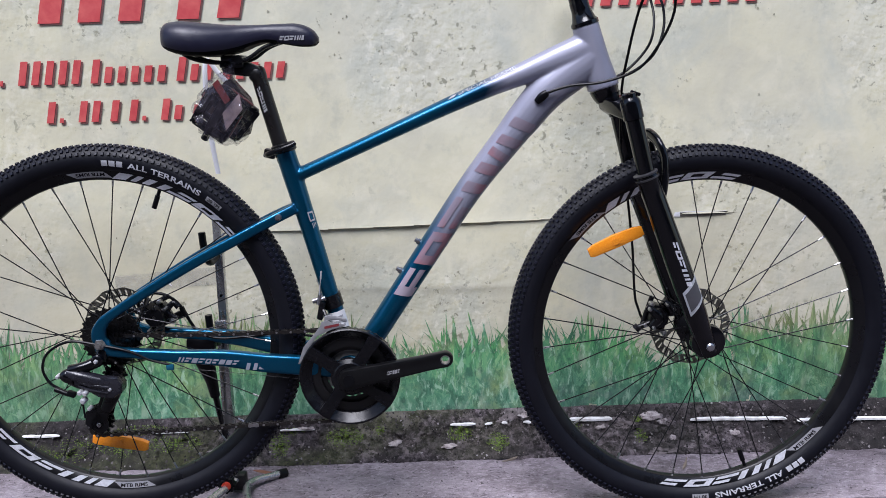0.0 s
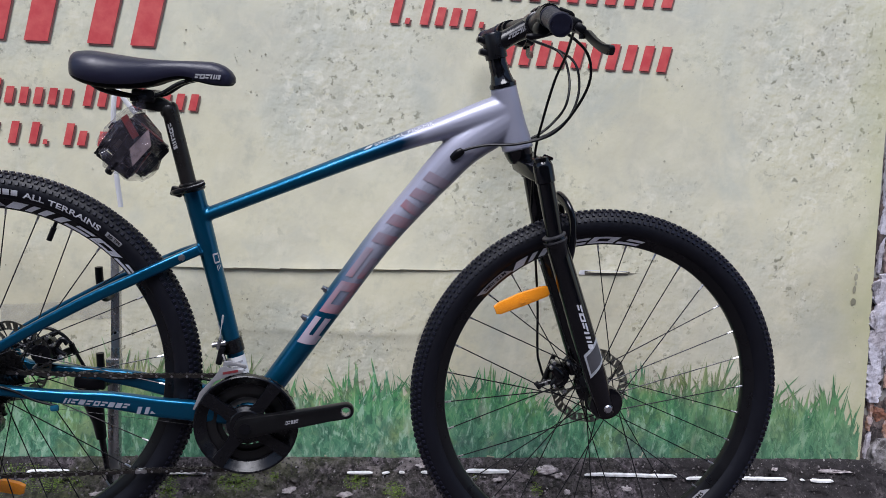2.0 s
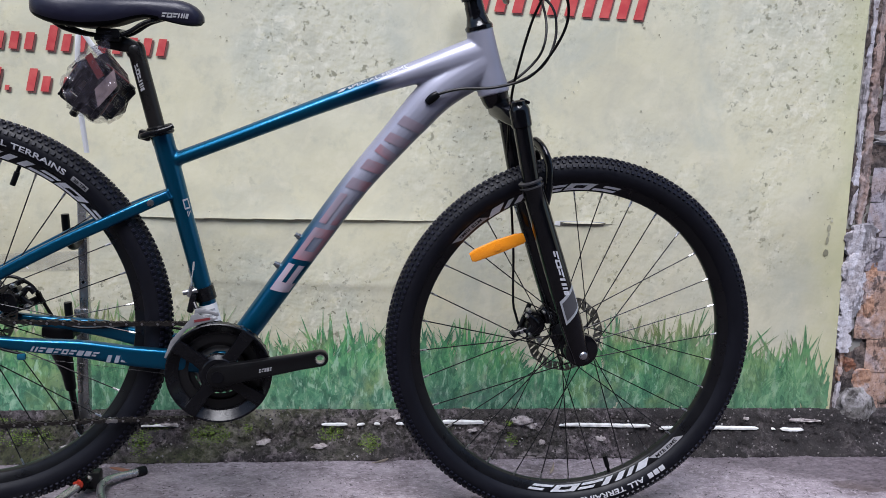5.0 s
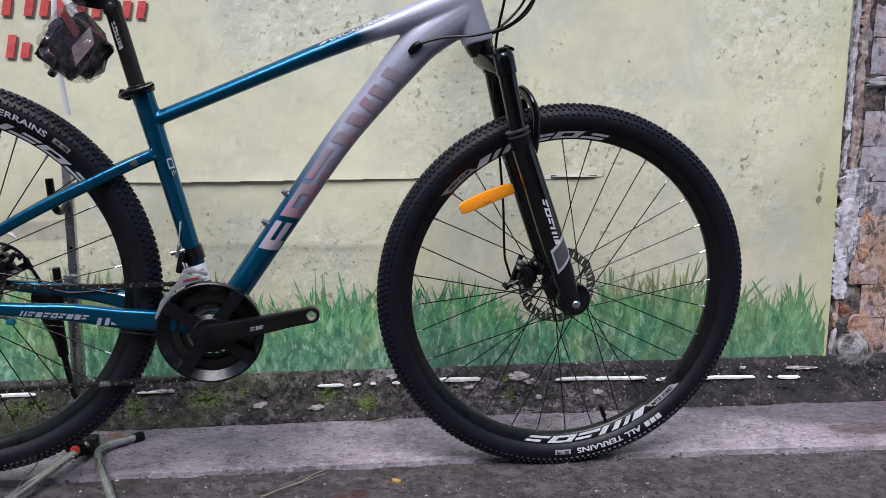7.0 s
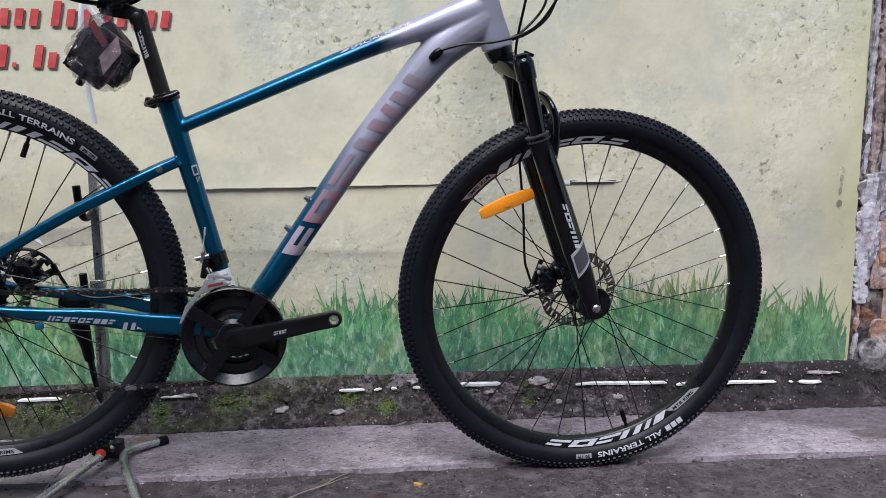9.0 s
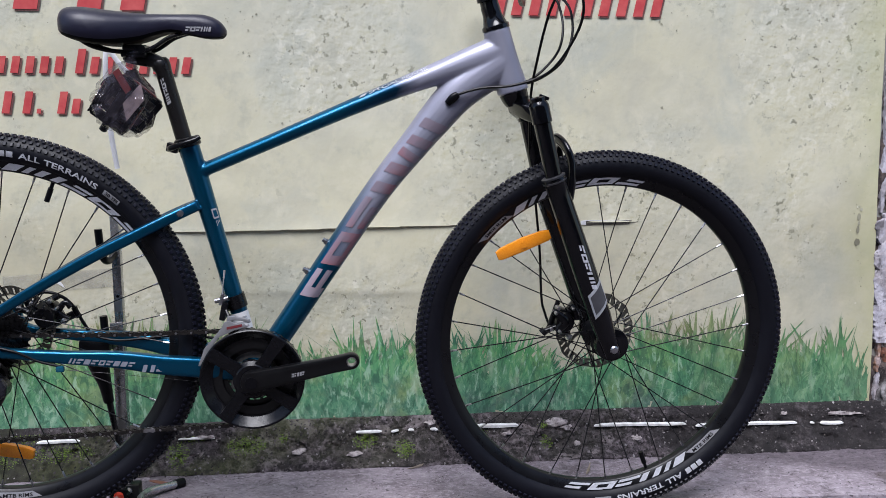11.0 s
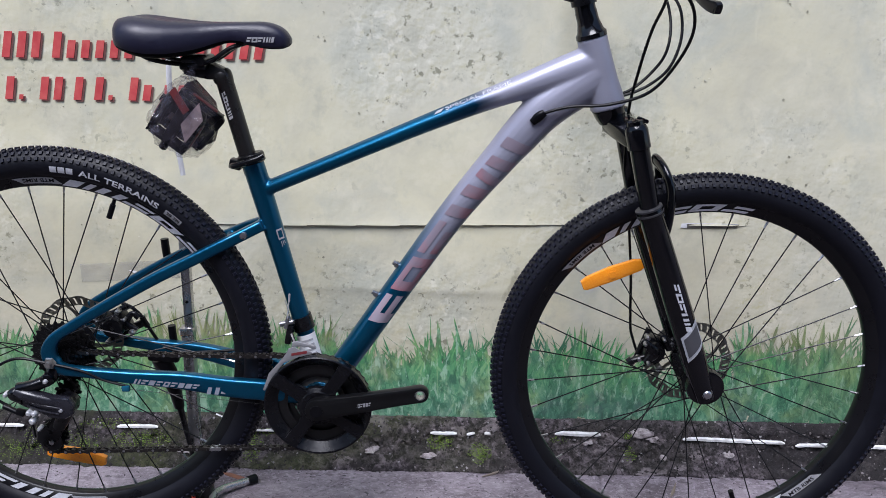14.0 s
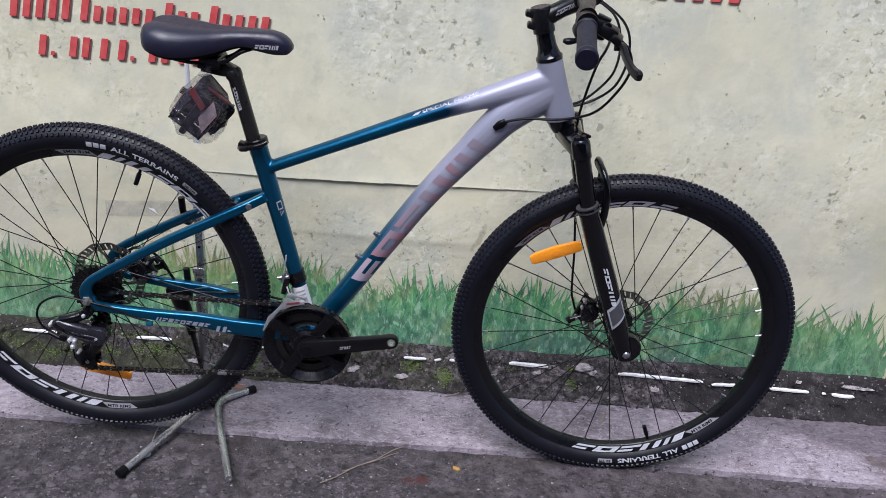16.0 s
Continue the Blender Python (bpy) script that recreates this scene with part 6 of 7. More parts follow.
cable("gear_cable", [(-0.462, -0.068, 0.353), (-0.500, -0.072, 0.366), (-0.534, -0.076, 0.384), (-0.587, -0.080, 0.399), (-0.634, -0.080, 0.406), (-0.672, -0.080, 0.388), (-0.686, -0.080, 0.359), (-0.677, -0.080, 0.332), (-0.658, -0.078, 0.317)], label="looped rear gear cable")
cable("bare_cable", [(-0.474, -0.069, 0.350), (-0.380, -0.066, 0.338), (-0.260, -0.050, 0.316), (-0.180, -0.03, 0.296)], 0.0004, black_steel)
cable("brake_cable", [(-0.545, 0.056, 0.444), (-0.530, 0.056, 0.453), (-0.512, 0.056, 0.452), (-0.492, 0.058, 0.441), (-0.478, 0.060, 0.424), (-0.466, 0.062, 0.398), (-0.452, 0.064, 0.370)], 0.0030)
cable("brake_cable", [(-0.478, 0.060, 0.424), (-0.474, 0.061, 0.413), (-0.470, 0.062, 0.405)], 0.0052)
cable("brake_cable", [(-0.440, 0.046, 0.372), (-0.405, 0.046, 0.364), (-0.360, 0.044, 0.366), (-0.290, 0.040, 0.372), (-0.220, 0.034, 0.366)], 0.0024)
cable("bare_cable", [(-0.205, -0.021, 0.492), (-0.199, -0.024, 0.470), (-0.196, -0.028, 0.448)], 0.0009, steel)

# ---- drivetrain ----
CY = -0.046
bm = bmesh.new()
lathe(bm, [(0.0690, 0.0015), (0.0715, 0.0010), (0.0860, -0.0100), (0.0880, -0.0108), (0.0897, -0.0096), (0.0900, -0.0060), (0.0895, 0.0010), (0.0690, 0.0030)], 96, closed=True)
for k in range(4):
    a = radians(55 + 90 * k)
    d, s = V((math.cos(a), 0, math.sin(a))), V((-math.sin(a), 0, math.cos(a)))
    web = plate([[tuple(q) for q in ((0.020, -0.014), (0.045, -0.0105), (0.088, -0.0125), (0.088, 0.0125), (0.045, 0.0105), (0.020, 0.014))]], 0.008, 0.0015)
    add(bm, web, Matrix.Translation((0, -0.007, 0)) @ Matrix.Rotation(-a, 4, "Y"))
lathe(bm, [(0.0350, -0.0010), (0.0340, -0.0080), (0.0270, -0.0125), (0.010, -0.0130)], 32)
guard = part("chain_guard", bm, plain("chain_guard_plastic", (0.004, 0.004, 0.0055), 0.24, grain=60, relief=0.0, spec=0.34), bicycle, "black chainset guard with four arms", sharp=14)
guard.matrix_basis = Matrix.Translation(BB + V((0, CY - 0.006, 0)))
for r, teeth, y, inner in ((0.0855, 42, 0.0, 0.053), (0.070, 34, 0.0065, 0.0445), (0.0485, 24, 0.013, 0.0320)):
    bm = bmesh.new()
    gear(bm, r, teeth, 0.0045, 0.0022, 0, inner)
    if r > 0.06:
        for k in range(4):
            a = radians(55 + 90 * k)
            d = V((math.cos(a), 0, math.sin(a)))
            rod(bm, d * (inner - 0.016), d * (inner + 0.004), 0.0060, 8)
    ring = part("chainring", bm, black_steel if r > 0.06 else dark_steel, bicycle, "dark steel chainring", smooth=False)
    ring.matrix_basis = Matrix.Translation(BB + V((0, CY + y, 0)))
bm = bmesh.new()
lathe(bm, [(0.017, -0.030), (0.019, 0.030)], 20, BB)
part("bottom_bracket", bm, black_metal, bicycle)
end_p = V((0.0205, 0, 0.3530))
arm = end_p - BB
L = arm.length
outline = [(-0.019 * math.cos(radians(t)), 0.019 * math.sin(radians(t))) for t in range(90, -91, -15)]
outline += [(0.050, -0.0162), (0.100, -0.0150), (0.140, -0.0135)]
outline += [(L + 0.0140 * math.sin(radians(t)), -0.0140 * math.cos(radians(t))) for t in range(0, 181, 15)]
outline += [(0.140, 0.0140), (0.100, 0.0150), (0.050, 0.0165)]
bm = plate([outline, ring_line(L, 0, 0.0076, 20)], 0.0150, 0.0022)
tilt = Matrix.Rotation(-math.atan2(arm.z, arm.x), 4, "Y")
for v in bm.verts:
    v.co.y -= 0.006 * min(1, max(0, v.co.x / L))
crank = part("crank_arm", bm, plain("crank_black", (0.0048, 0.0048, 0.0055), 0.34, grain=60, relief=0.03, spec=0.30), bicycle, "black crank arm without a pedal")
crank.matrix_basis = Matrix.Translation(BB + V((0, -0.071, 0))) @ tilt
bm = bmesh.new()
gear(bm, 0.0088, 24, 0.0002, 0.014, 0, 0.0070, (L, -0.0062, 0))
part("pedal_thread", bm, steel, crank)
bm = bmesh.new()
lathe(bm, [(0.0105, -0.0095), (0.0105, 0.0)], 20)
part("crank_cap", bm, black_plastic, crank)
row_mark("crank_mark", lambda u, v: V((0.052 + 0.041 * u, -0.0078 - 0.006 * (0.052 + 0.041 * u) / L, -0.0050 + 0.0066 * v)), grey_print, crank, slant=0.04, row=NINE)

# front derailleur
bm = bmesh.new()
tube(bm, [(-0.1850, 0, 0.4560, 0.0185), (-0.1790, 0, 0.4330, 0.0185)], 20)
block(bm, (0.011, 0.022, 0.034), pose(-0.199, -0.024, 0.434, 0, 12), 0.003)
tube(bm, spline([(-0.196, -0.030, 0.437, 0.0035), (-0.190, -0.040, 0.428, 0.0035), (-0.186, -0.046, 0.424, 0.003)], 4), 8)
derailleur = part("front_derailleur", bm, black_metal, bicycle, "front derailleur with a bright steel cage")
bm = plate([[(-0.1957, 0.4207), (-0.1860, 0.4240), (-0.1780, 0.4190), (-0.1610, 0.4170), (-0.1550, 0.4130), (-0.1782, 0.4066), (-0.2040, 0.3955), (-0.2235, 0.3700), (-0.2385, 0.3440), (-0.2415, 0.3455), (-0.2300, 0.3762), (-0.2095, 0.3994), (-0.1990, 0.4129)]], 0.0026, 0.0006)
bmesh.ops.transform(bm, matrix=Matrix.Translation((0, -0.0575, 0)), verts=bm.verts[:])
cage = part("cage", bm, cage_steel, derailleur, "grey plated cage")
plain_mark("cage_label", lambda u, v: V((-0.1910 + 0.026 * u, -0.0592, 0.4085 + 0.0050 * u + 0.0045 * v)), POST, plain("dull_red_print", (0.20, 0.030, 0.035), 0.4, grain=200), cage, "dull red label bar")
bm = plate([[(-0.1925, 0.4180), (-0.1905, 0.4290), (-0.1825, 0.4310), (-0.1696, 0.4280), (-0.1533, 0.4237), (-0.1510, 0.4190), (-0.1545, 0.4168), (-0.1645, 0.4215), (-0.1785, 0.4225)]], 0.006, 0.0015)
bmesh.ops.transform(bm, matrix=Matrix.Translation((0, -0.050, 0)), verts=bm.verts[:])
part("linkage", bm, cage_steel, derailleur)
bm = bmesh.new()
rod(bm, (-0.213, -0.030, 0.452), (-0.190, -0.030, 0.457), 0.0045)
rod(bm, (-0.2035, -0.032, 0.446), (-0.1985, -0.032, 0.466), 0.0035)
part("limit_screw", bm, steel, derailleur)
bm = bmesh.new()
tube(bm, spline([(-0.2010, -0.034, 0.450, 0.0009), (-0.1985, -0.035, 0.475, 0.0009), (-0.1950, -0.036, 0.498, 0.0010)], 4), 6)
rod(bm, (-0.1954, -0.0359, 0.494), (-0.1938, -0.0362, 0.508), 0.0017, 8)
part("cable_tail", bm, bright_steel, derailleur, "bright cut end of the gear cable")

# cassette
bm = bmesh.new()
for k, (r, teeth) in enumerate(((0.0225, 12), (0.0270, 14), (0.0315, 16), (0.0360, 18), (0.0415, 21), (0.0480, 24), (0.0565, 28))):
    gear(bm, r, teeth, 0.0040, 0.0019, -0.0475 + 0.0042 * k, 0.014)
lathe(bm, [(0.016, -0.050), (0.016, -0.018)], 20)
cassette = part("cassette", bm, plain("cassette_black", (0.02, 0.02, 0.021), 0.35, 0.7), rear_wheel, "black seven speed cassette", smooth=False)
bm = bmesh.new()
lathe(bm, [(0.0095, -0.082), (0.0105, -0.078), (0.0105, -0.070)], 6, REAR_HUB)
lathe(bm, [(0.0050, -0.088), (0.0050, -0.070)], 10, REAR_HUB)
part("axle_nut", bm, dark_steel, bicycle)

# rear derailleur
bm = bmesh.new()
lathe(bm, [(0.0065, -0.092), (0.0105, -0.089), (0.0115, -0.074), (0.0115, -0.064)], 18, (-0.586, 0, 0.372))
tube(bm, spline([(-0.5800, -0.074, 0.3880, 0.009, 0.006), (-0.5850, -0.078, 0.3720, 0.011, 0.008), (-0.6000, -0.084, 0.3640, 0.010, 0.009), (-0.6180, -0.087, 0.3590, 0.010, 0.010), (-0.6340, -0.087, 0.3540, 0.012, 0.011)], 5), 14)
tube(bm, spline([(-0.6500, -0.085, 0.3490, 0.006, 0.008), (-0.6430, -0.087, 0.3470, 0.0125, 0.012), (-0.6260, -0.088, 0.3420, 0.0125, 0.013)], 5), 16)
mech = part("rear_derailleur", bm, gloss_black, bicycle, "gloss black rear derailleur with bright bolts")
# the two links of the parallelogram
for z, y in ((0.0075, -0.094), (-0.0085, -0.086)):
    bm = bmesh.new()
    tube(bm, spline([(-0.6380, y, 0.3450 + z, 0.0075, 0.005), (-0.6180, y - 0.003, 0.3390 + z, 0.0095, 0.006), (-0.5880, y + 0.000, 0.3280 + z, 0.0105, 0.006), (-0.5600, y + 0.006, 0.3230 + z, 0.0085, 0.005)], 5), 12)
    part("link_arm", bm, mech_sheen, mech)
bm = plate([[(-0.632, 0.350), (-0.616, 0.360), (-0.602, 0.352), (-0.577, 0.345), (-0.552, 0.342), (-0.545, 0.330), (-0.548, 0.313), (-0.562, 0.304), (-0.588, 0.307), (-0.604, 0.318), (-0.622, 0.328), (-0.634, 0.338)]], 0.016, 0.005)
bmesh.ops.transform(bm, matrix=Matrix.Translation((0, -0.089, 0)), verts=bm.verts[:])
part("outer_link", bm, mech_sheen, mech, "glossy black outer link with sky sheen in its grey", sharp=25)
bm = bmesh.new()
tube(bm, spline([(-0.624, -0.0985, 0.3400, 0.0020, 0.0015), (-0.600, -0.0990, 0.3320, 0.0026, 0.0018), (-0.566, -0.0985, 0.3260, 0.0020, 0.0015)], 4), 8)
tube(bm, spline([(-0.618, -0.0985, 0.3310, 0.0014, 0.0015), (-0.598, -0.0988, 0.3225, 0.0018, 0.0018), (-0.568, -0.0985, 0.3160, 0.0014, 0.0015)], 4), 8)
part("link_rib", bm, mech_sheen, mech)
bm = bmesh.new()
tube(bm, spline([(-0.626, -0.0990, 0.3465, 0.0014, 0.001), (-0.610, -0.1005, 0.3395, 0.0016, 0.001), (-0.592, -0.0965, 0.3315, 0.0013, 0.001)], 4), 8)
part("body_band", bm, grey_print, mech)
bm = bmesh.new()
lathe(bm, [(0.009, -0.092), (0.0175, -0.087), (0.0190, -0.066), (0.0140, -0.056)], 22, (-0.566, 0, 0.322))
tube(bm, spline([(-0.566, -0.072, 0.322, 0.017, 0.012), (-0.574, -0.070, 0.300, 0.013, 0.010), (-0.590, -0.066, 0.272, 0.010, 0.006)], 5), 14)
part("knuckle", bm, black_metal, mech)
for x, y, z, r in ((-0.6160, -0.099, 0.3195, 0.0046), (-0.6070, -0.099, 0.3180, 0.0046), (-0.6125, -0.098, 0.3040, 0.0056), (-0.6050, -0.094, 0.2880, 0.0036), (-0.6560, -0.088, 0.3460, 0.0040), (-0.566, -0.091, 0.322, 0.0042), (-0.586, -0.089, 0.372, 0.0040)):
    bm = bmesh.new()
    lathe(bm, [(r * 0.6, -0.008), (r, -0.005), (r, 0.006)], 12, (x, y, z))
    part("adjuster", bm, bright_steel, mech)
bm = bmesh.new()
rod(bm, (-0.668, -0.080, 0.3190), (-0.644, -0.086, 0.3120), 0.0048, 12)
block(bm, (0.016, 0.010, 0.011), pose(-0.638, -0.086, 0.312, 0, 20), 0.003)
rod(bm, (-0.6180, -0.092, 0.3000), (-0.6175, -0.090, 0.2680), 0.0018, 8)
part("barrel", bm, black_plastic, mech)


def capsule(pts, r):
    """A rounded plate outline along two points."""
    (xa, za), (xb, zb) = pts
    a0 = math.atan2(zb - za, xb - xa)
    out = [(xb + r * math.cos(a0 + radians(t)), zb + r * math.sin(a0 + radians(t))) for t in range(-90, 91, 18)]
    return out + [(xa + r * math.cos(a0 + radians(t)), za + r * math.sin(a0 + radians(t))) for t in range(90, 271, 18)]


UPPER, LOWER = (-0.574, 0.330), (-0.606, 0.243)
for y in (-0.061, -0.034):
    bm = plate([capsule((UPPER, LOWER), 0.0115)], 0.0022, 0.0005)
    add(bm, plate([ring_line(*LOWER, 0.0165, 20)], 0.0022, 0.0005))
    add(bm, plate([ring_line(*UPPER, 0.0150, 20)], 0.0022, 0.0005))
    add(bm, plate([[(-0.628, 0.268), (-0.612, 0.274), (-0.600, 0.258), (-0.618, 0.232), (-0.632, 0.244)]], 0.0022, 0.0005))
    bmesh.ops.transform(bm, matrix=Matrix.Translation((0, y, 0)), verts=bm.verts[:])
    part("cage_plate", bm, black_metal, mech)
for x, z in (UPPER, LOWER):
    bm = bmesh.new()
    gear(bm, 0.0225, 11, 0.0060, 0.0045, -0.047, 0.006, (x, 0, z))
    lathe(bm, [(0.0055, -0.064), (0.0055, -0.030)], 12, (x, 0, z))
    wheel_j = part("jockey_wheel", bm, black_plastic, mech, smooth=False)
    bm = bmesh.new()
    lathe(bm, [(0.0022, -0.0672), (0.0042, -0.0660), (0.0042, -0.062)], 10, (x, 0, z))
    part("pivot_bolt", bm, steel, wheel_j)

# chain
PATH_XZ = [(-0.1508, 0.4035), (-0.300, 0.4015), (-0.420, 0.4015), (-0.575, 0.4045), (-0.592, 0.4010), (-0.599, 0.390), (-0.594, 0.376), (-0.575, 0.360), (-0.560, 0.344), (-0.566, 0.320), (-0.592, 0.290), (-0.622, 0.262), (-0.632, 0.240), (-0.626, 0.223), (-0.610, 0.2165), (-0.480, 0.2210), (-0.320, 0.2275), (-0.1508, 0.2325)]
PATH_XZ += [(BB.x + 0.0855 * math.sin(radians(a)), BB.z - 0.0855 * math.cos(radians(a))) for a in range(30, 180, 30)] + [(-0.1508, 0.4035)]
dense = spline(PATH_XZ, 24)
runs = [0.0]
for a, b in zip(dense, dense[1:]):
    runs.append(runs[-1] + float(np.hypot(*(b - a))))
count = round(runs[-1] / 0.0127)
dots = [tuple(np.interp(runs[-1] * k / count, runs, [p[i] for p in dense]) for i in (0, 1)) for k in range(count + 1)]
link_out, link_in = [], []
for wide, store in ((0.0042, link_out), (0.0030, link_in)):
    bm = bmesh.new()
    shape = [(-0.0100 + 0.0, -0.0022), (-0.0064, -0.0040), (-0.0030, -0.0030), (0.0, -0.0024), (0.0030, -0.0030), (0.0064, -0.0040), (0.0100, -0.0022), (0.0100, 0.0022), (0.0064, 0.0040), (0.0030, 0.0030), (0.0, 0.0024), (-0.0030, 0.0030), (-0.0064, 0.0040), (-0.0100, 0.0022)]
    for y in (-wide, wide):
        add(bm, plate([shape], 0.0011), Matrix.Translation((0, y, 0)))
    lathe(bm, [(0.0038, -wide), (0.0038, wide)], 8, (-0.0064, 0, 0))
    bm.faces.ensure_lookup_table()
    dark_faces = len(bm.faces)
    lathe(bm, [(0.0023, -wide - 0.0012), (0.0023, wide + 0.0012)], 6, (-0.0064, 0, 0))
    bm.faces.ensure_lookup_table()
    for f in bm.faces[dark_faces:]:
        f.material_index = 1
    me = bpy.data.meshes.new("link")
    bm.to_mesh(me)
    bm.free()
    store.append(me)
chain_steel = plain("chain_steel", (0.055, 0.050, 0.048), 0.32, 0.8, grain=200, amount=0.4)
for store in (link_out, link_in):
    store[0].materials.append(chain_steel)
    store[0].materials.append(steel)
chain = new("chain", link_out[0])
chain.parent = bicycle
tagged(chain, "oiled dark steel bicycle chain")
quick_link = link_out[0].copy()
quick_link.materials[0] = steel
quick = min((k for k in range(2, count, 2)), key=lambda k: math.hypot(dots[k][0] + 0.336, dots[k][1] - 0.227))
base_m = None
for k in range(count):
    (xa, za), (xb, zb) = dots[k], dots[k + 1]
    m = Matrix.Translation(((xa + xb) / 2, CY, (za + zb) / 2)) @ Matrix.Rotation(-math.atan2(zb - za, xb - xa), 4, "Y")
    if k == 0:
        chain.matrix_basis = m
        base_m = m.inverted()
        continue
    o = new("link", quick_link if k == quick else (link_out if k % 2 == 0 else link_in)[0])
    o.parent = chain
    o.matrix_basis = base_m @ m

# kickstand, folded down on the far side
bm = bmesh.new()
block(bm, (0.056, 0.016, 0.022), pose(-0.446, 0.060, 0.350, 0, 4), 0.005)
tube(bm, spline([(-0.455, 0.068, 0.340, 0.017, 0.012), (-0.446, 0.074, 0.305, 0.018, 0.012), (-0.440, 0.082, 0.268, 0.0120, 0.010), (-0.437, 0.088, 0.232, 0.0095, 0.009)], 5), 14)
kick = part("kickstand", bm, black_plastic, bicycle, "black kickstand on the rear stay")
bm = bmesh.new()
tube(bm, [(-0.437, 0.088, 0.238, 0.0065), (-0.430, 0.108, 0.130, 0.0045), (-0.428, 0.114, 0.095, 0.005)], 12)
part("leg", bm, black_metal, kick)

# ---- display stand under the rear wheel ----
stand = new("display_stand")
stand.matrix_basis = pose(-0.424, 1.862, GROUND)
tagged(stand, "scuffed chrome bicycle display stand with a square post", "stand")
bm = bmesh.new()
block(bm, (0.021, 0.021, 0.32), pose(0, 0, 0.20), 0.002)
part("outer_post", bm, stand_steel, stand)
bm = bmesh.new()
block(bm, (0.0165, 0.0165, 0.28), pose(0.004, 0, 0.44), 0.002)
post_in = part("inner_post", bm, stand_steel, stand)
for z in (0.42, 0.50, 0.345):
    bm = bmesh.new()
    lathe(bm, [(0.0028, -0.0092), (0.0028, -0.0080)], 10, (0.004, 0, z))
    part("pin_hole", bm, black_plastic, post_in)
bm = bmesh.new()
block(bm, (0.026, 0.026, 0.016), pose(0, 0, 0.362), 0.003)
part("collar", bm, stand_steel, stand)
for z, dx in ((0.532, -0.003), (0.372, -0.002)):
    bm = bmesh.new()
    tube(bm, spline([(0.002, -0.006, z - 0.030, 0.006), (dx * 0.6, -0.030, z - 0.040, 0.0065), (dx, -0.056, z - 0.034, 0.007), (dx - 0.004, -0.062, z - 0.012, 0.007), (dx - 0.006, -0.064, z + 0.022, 0.007)], 5), 12, ref=(1, 0, 0))
    part("hook", bm, black_plastic, stand, "black rubber covered hook")
bm = bmesh.new()
lathe(bm, [(0.006, -0.046), (0.0095, -0.044), (0.0095, -0.040)], 20, (-0.004, 0, 0.037))
part("knob_cap", bm, red_plastic, stand, "red knob cap")
bm = bmesh.new()
gear(bm, 0.0175, 8, 0.0030, 0.016, -0.034, 0.004, (-0.004, 0, 0.037))
lathe(bm, [(0.006, -0.030), (0.006, 0.0)], 12, (-0.004, 0, 0.037))
part("knob", bm, black_plastic, stand)


def leg(rows, cap, square=False):
    bm = bmesh.new()
    tube(bm, spline([(x, y, z, 0.0080) for x, y, z in rows], 6), 14, ref=(0, 0, 1))
    part("leg", bm, stand_steel, stand)
    if cap:
        a, b = V(rows[-1]), V(rows[-2])
        d = (a - b).normalized()
        bm = bmesh.new()
        tube(bm, [(*(a - d * 0.016), 0.0098), (*(a + d * 0.003), 0.0104), (*(a + d * 0.004), 0.009)], 14, ref=(0, 0, 1))
        part("leg_cap", bm, black_plastic, stand, "black end cap")


leg([(0.010, -0.004, 0.036), (-0.030, -0.096, 0.026), (-0.068, -0.184, 0.018), (-0.105, -0.270, 0.0105)], True)
leg([(0.070, 0.062, 0.012), (0.052, 0.036, 0.016), (0.034, 0.012, 0.020), (0.030, -0.012, 0.020), (0.042, -0.06, 0.018), (0.082, -0.160, 0.012), (0.121, -0.262, 0.0095)], False)
leg([(0.030, -0.002, 0.021), (0.040, 0.020, 0.020), (0.066, 0.048, 0.016), (0.090, 0.074, 0.012)], True)
bm = bmesh.new()
block(bm, (0.034, 0.028, 0.034), pose(0.010, 0.0, 0.030), 0.004)
part("foot_socket", bm, black_steel, stand)

# ---- pedals in a clear bag, tied under the saddle ----
def under_saddle(name, label, category):
    ob = new(name)
    ob.matrix_basis = bicycle.matrix_basis.copy()
    return tagged(ob, label, category)


def pedal(centre, turn):
    ob = under_saddle("pedal", "black plastic platform pedal inside the clear bag", "pedal")
    m = Matrix.Translation(centre) @ turn
    bm = bmesh.new()
    m = m @ Matrix.Scale(0.80, 4)
    add(bm, plate([[(-0.050, -0.036), (-0.040, -0.043), (0.040, -0.043), (0.050, -0.036), (0.050, 0.036), (0.040, 0.043), (-0.040, 0.043), (-0.050, 0.036)], [(-0.038, -0.030), (0.038, -0.030), (0.038, -0.010), (-0.038, -0.010)][::-1], [(-0.038, 0.010), (0.038, 0.010), (0.038, 0.030), (-0.038, 0.030)][::-1]], 0.024, 0.003), m)
    for k in range(8):
        x = -0.042 + 0.012 * k
        for z in (-0.0395, 0.0395):
            for y in (-0.014, 0.014):
                block(bm, (0.005, 0.005, 0.004), m @ pose(x, y, z))
    part("cage", bm, black_plastic, ob)
    bm = bmesh.new()
    rod(bm, m @ V((-0.045, 0, 0)), m @ V((0.050, 0, 0)), 0.008, 12)
    rod(bm, m @ V((0.050, 0, 0)), m @ V((0.070, 0, 0)), 0.0065, 12)
    part("spindle", bm, black_metal, ob)
    for z in (-0.0435, 0.0435):
        bm = bmesh.new()
        block(bm, (0.056, 0.014, 0.003), m @ pose(0, 0, z), 0.001)
        part("pedal_reflector", bm, plain("dull_reflector", (0.16, 0.020, 0.018), 0.3), ob)
    return ob


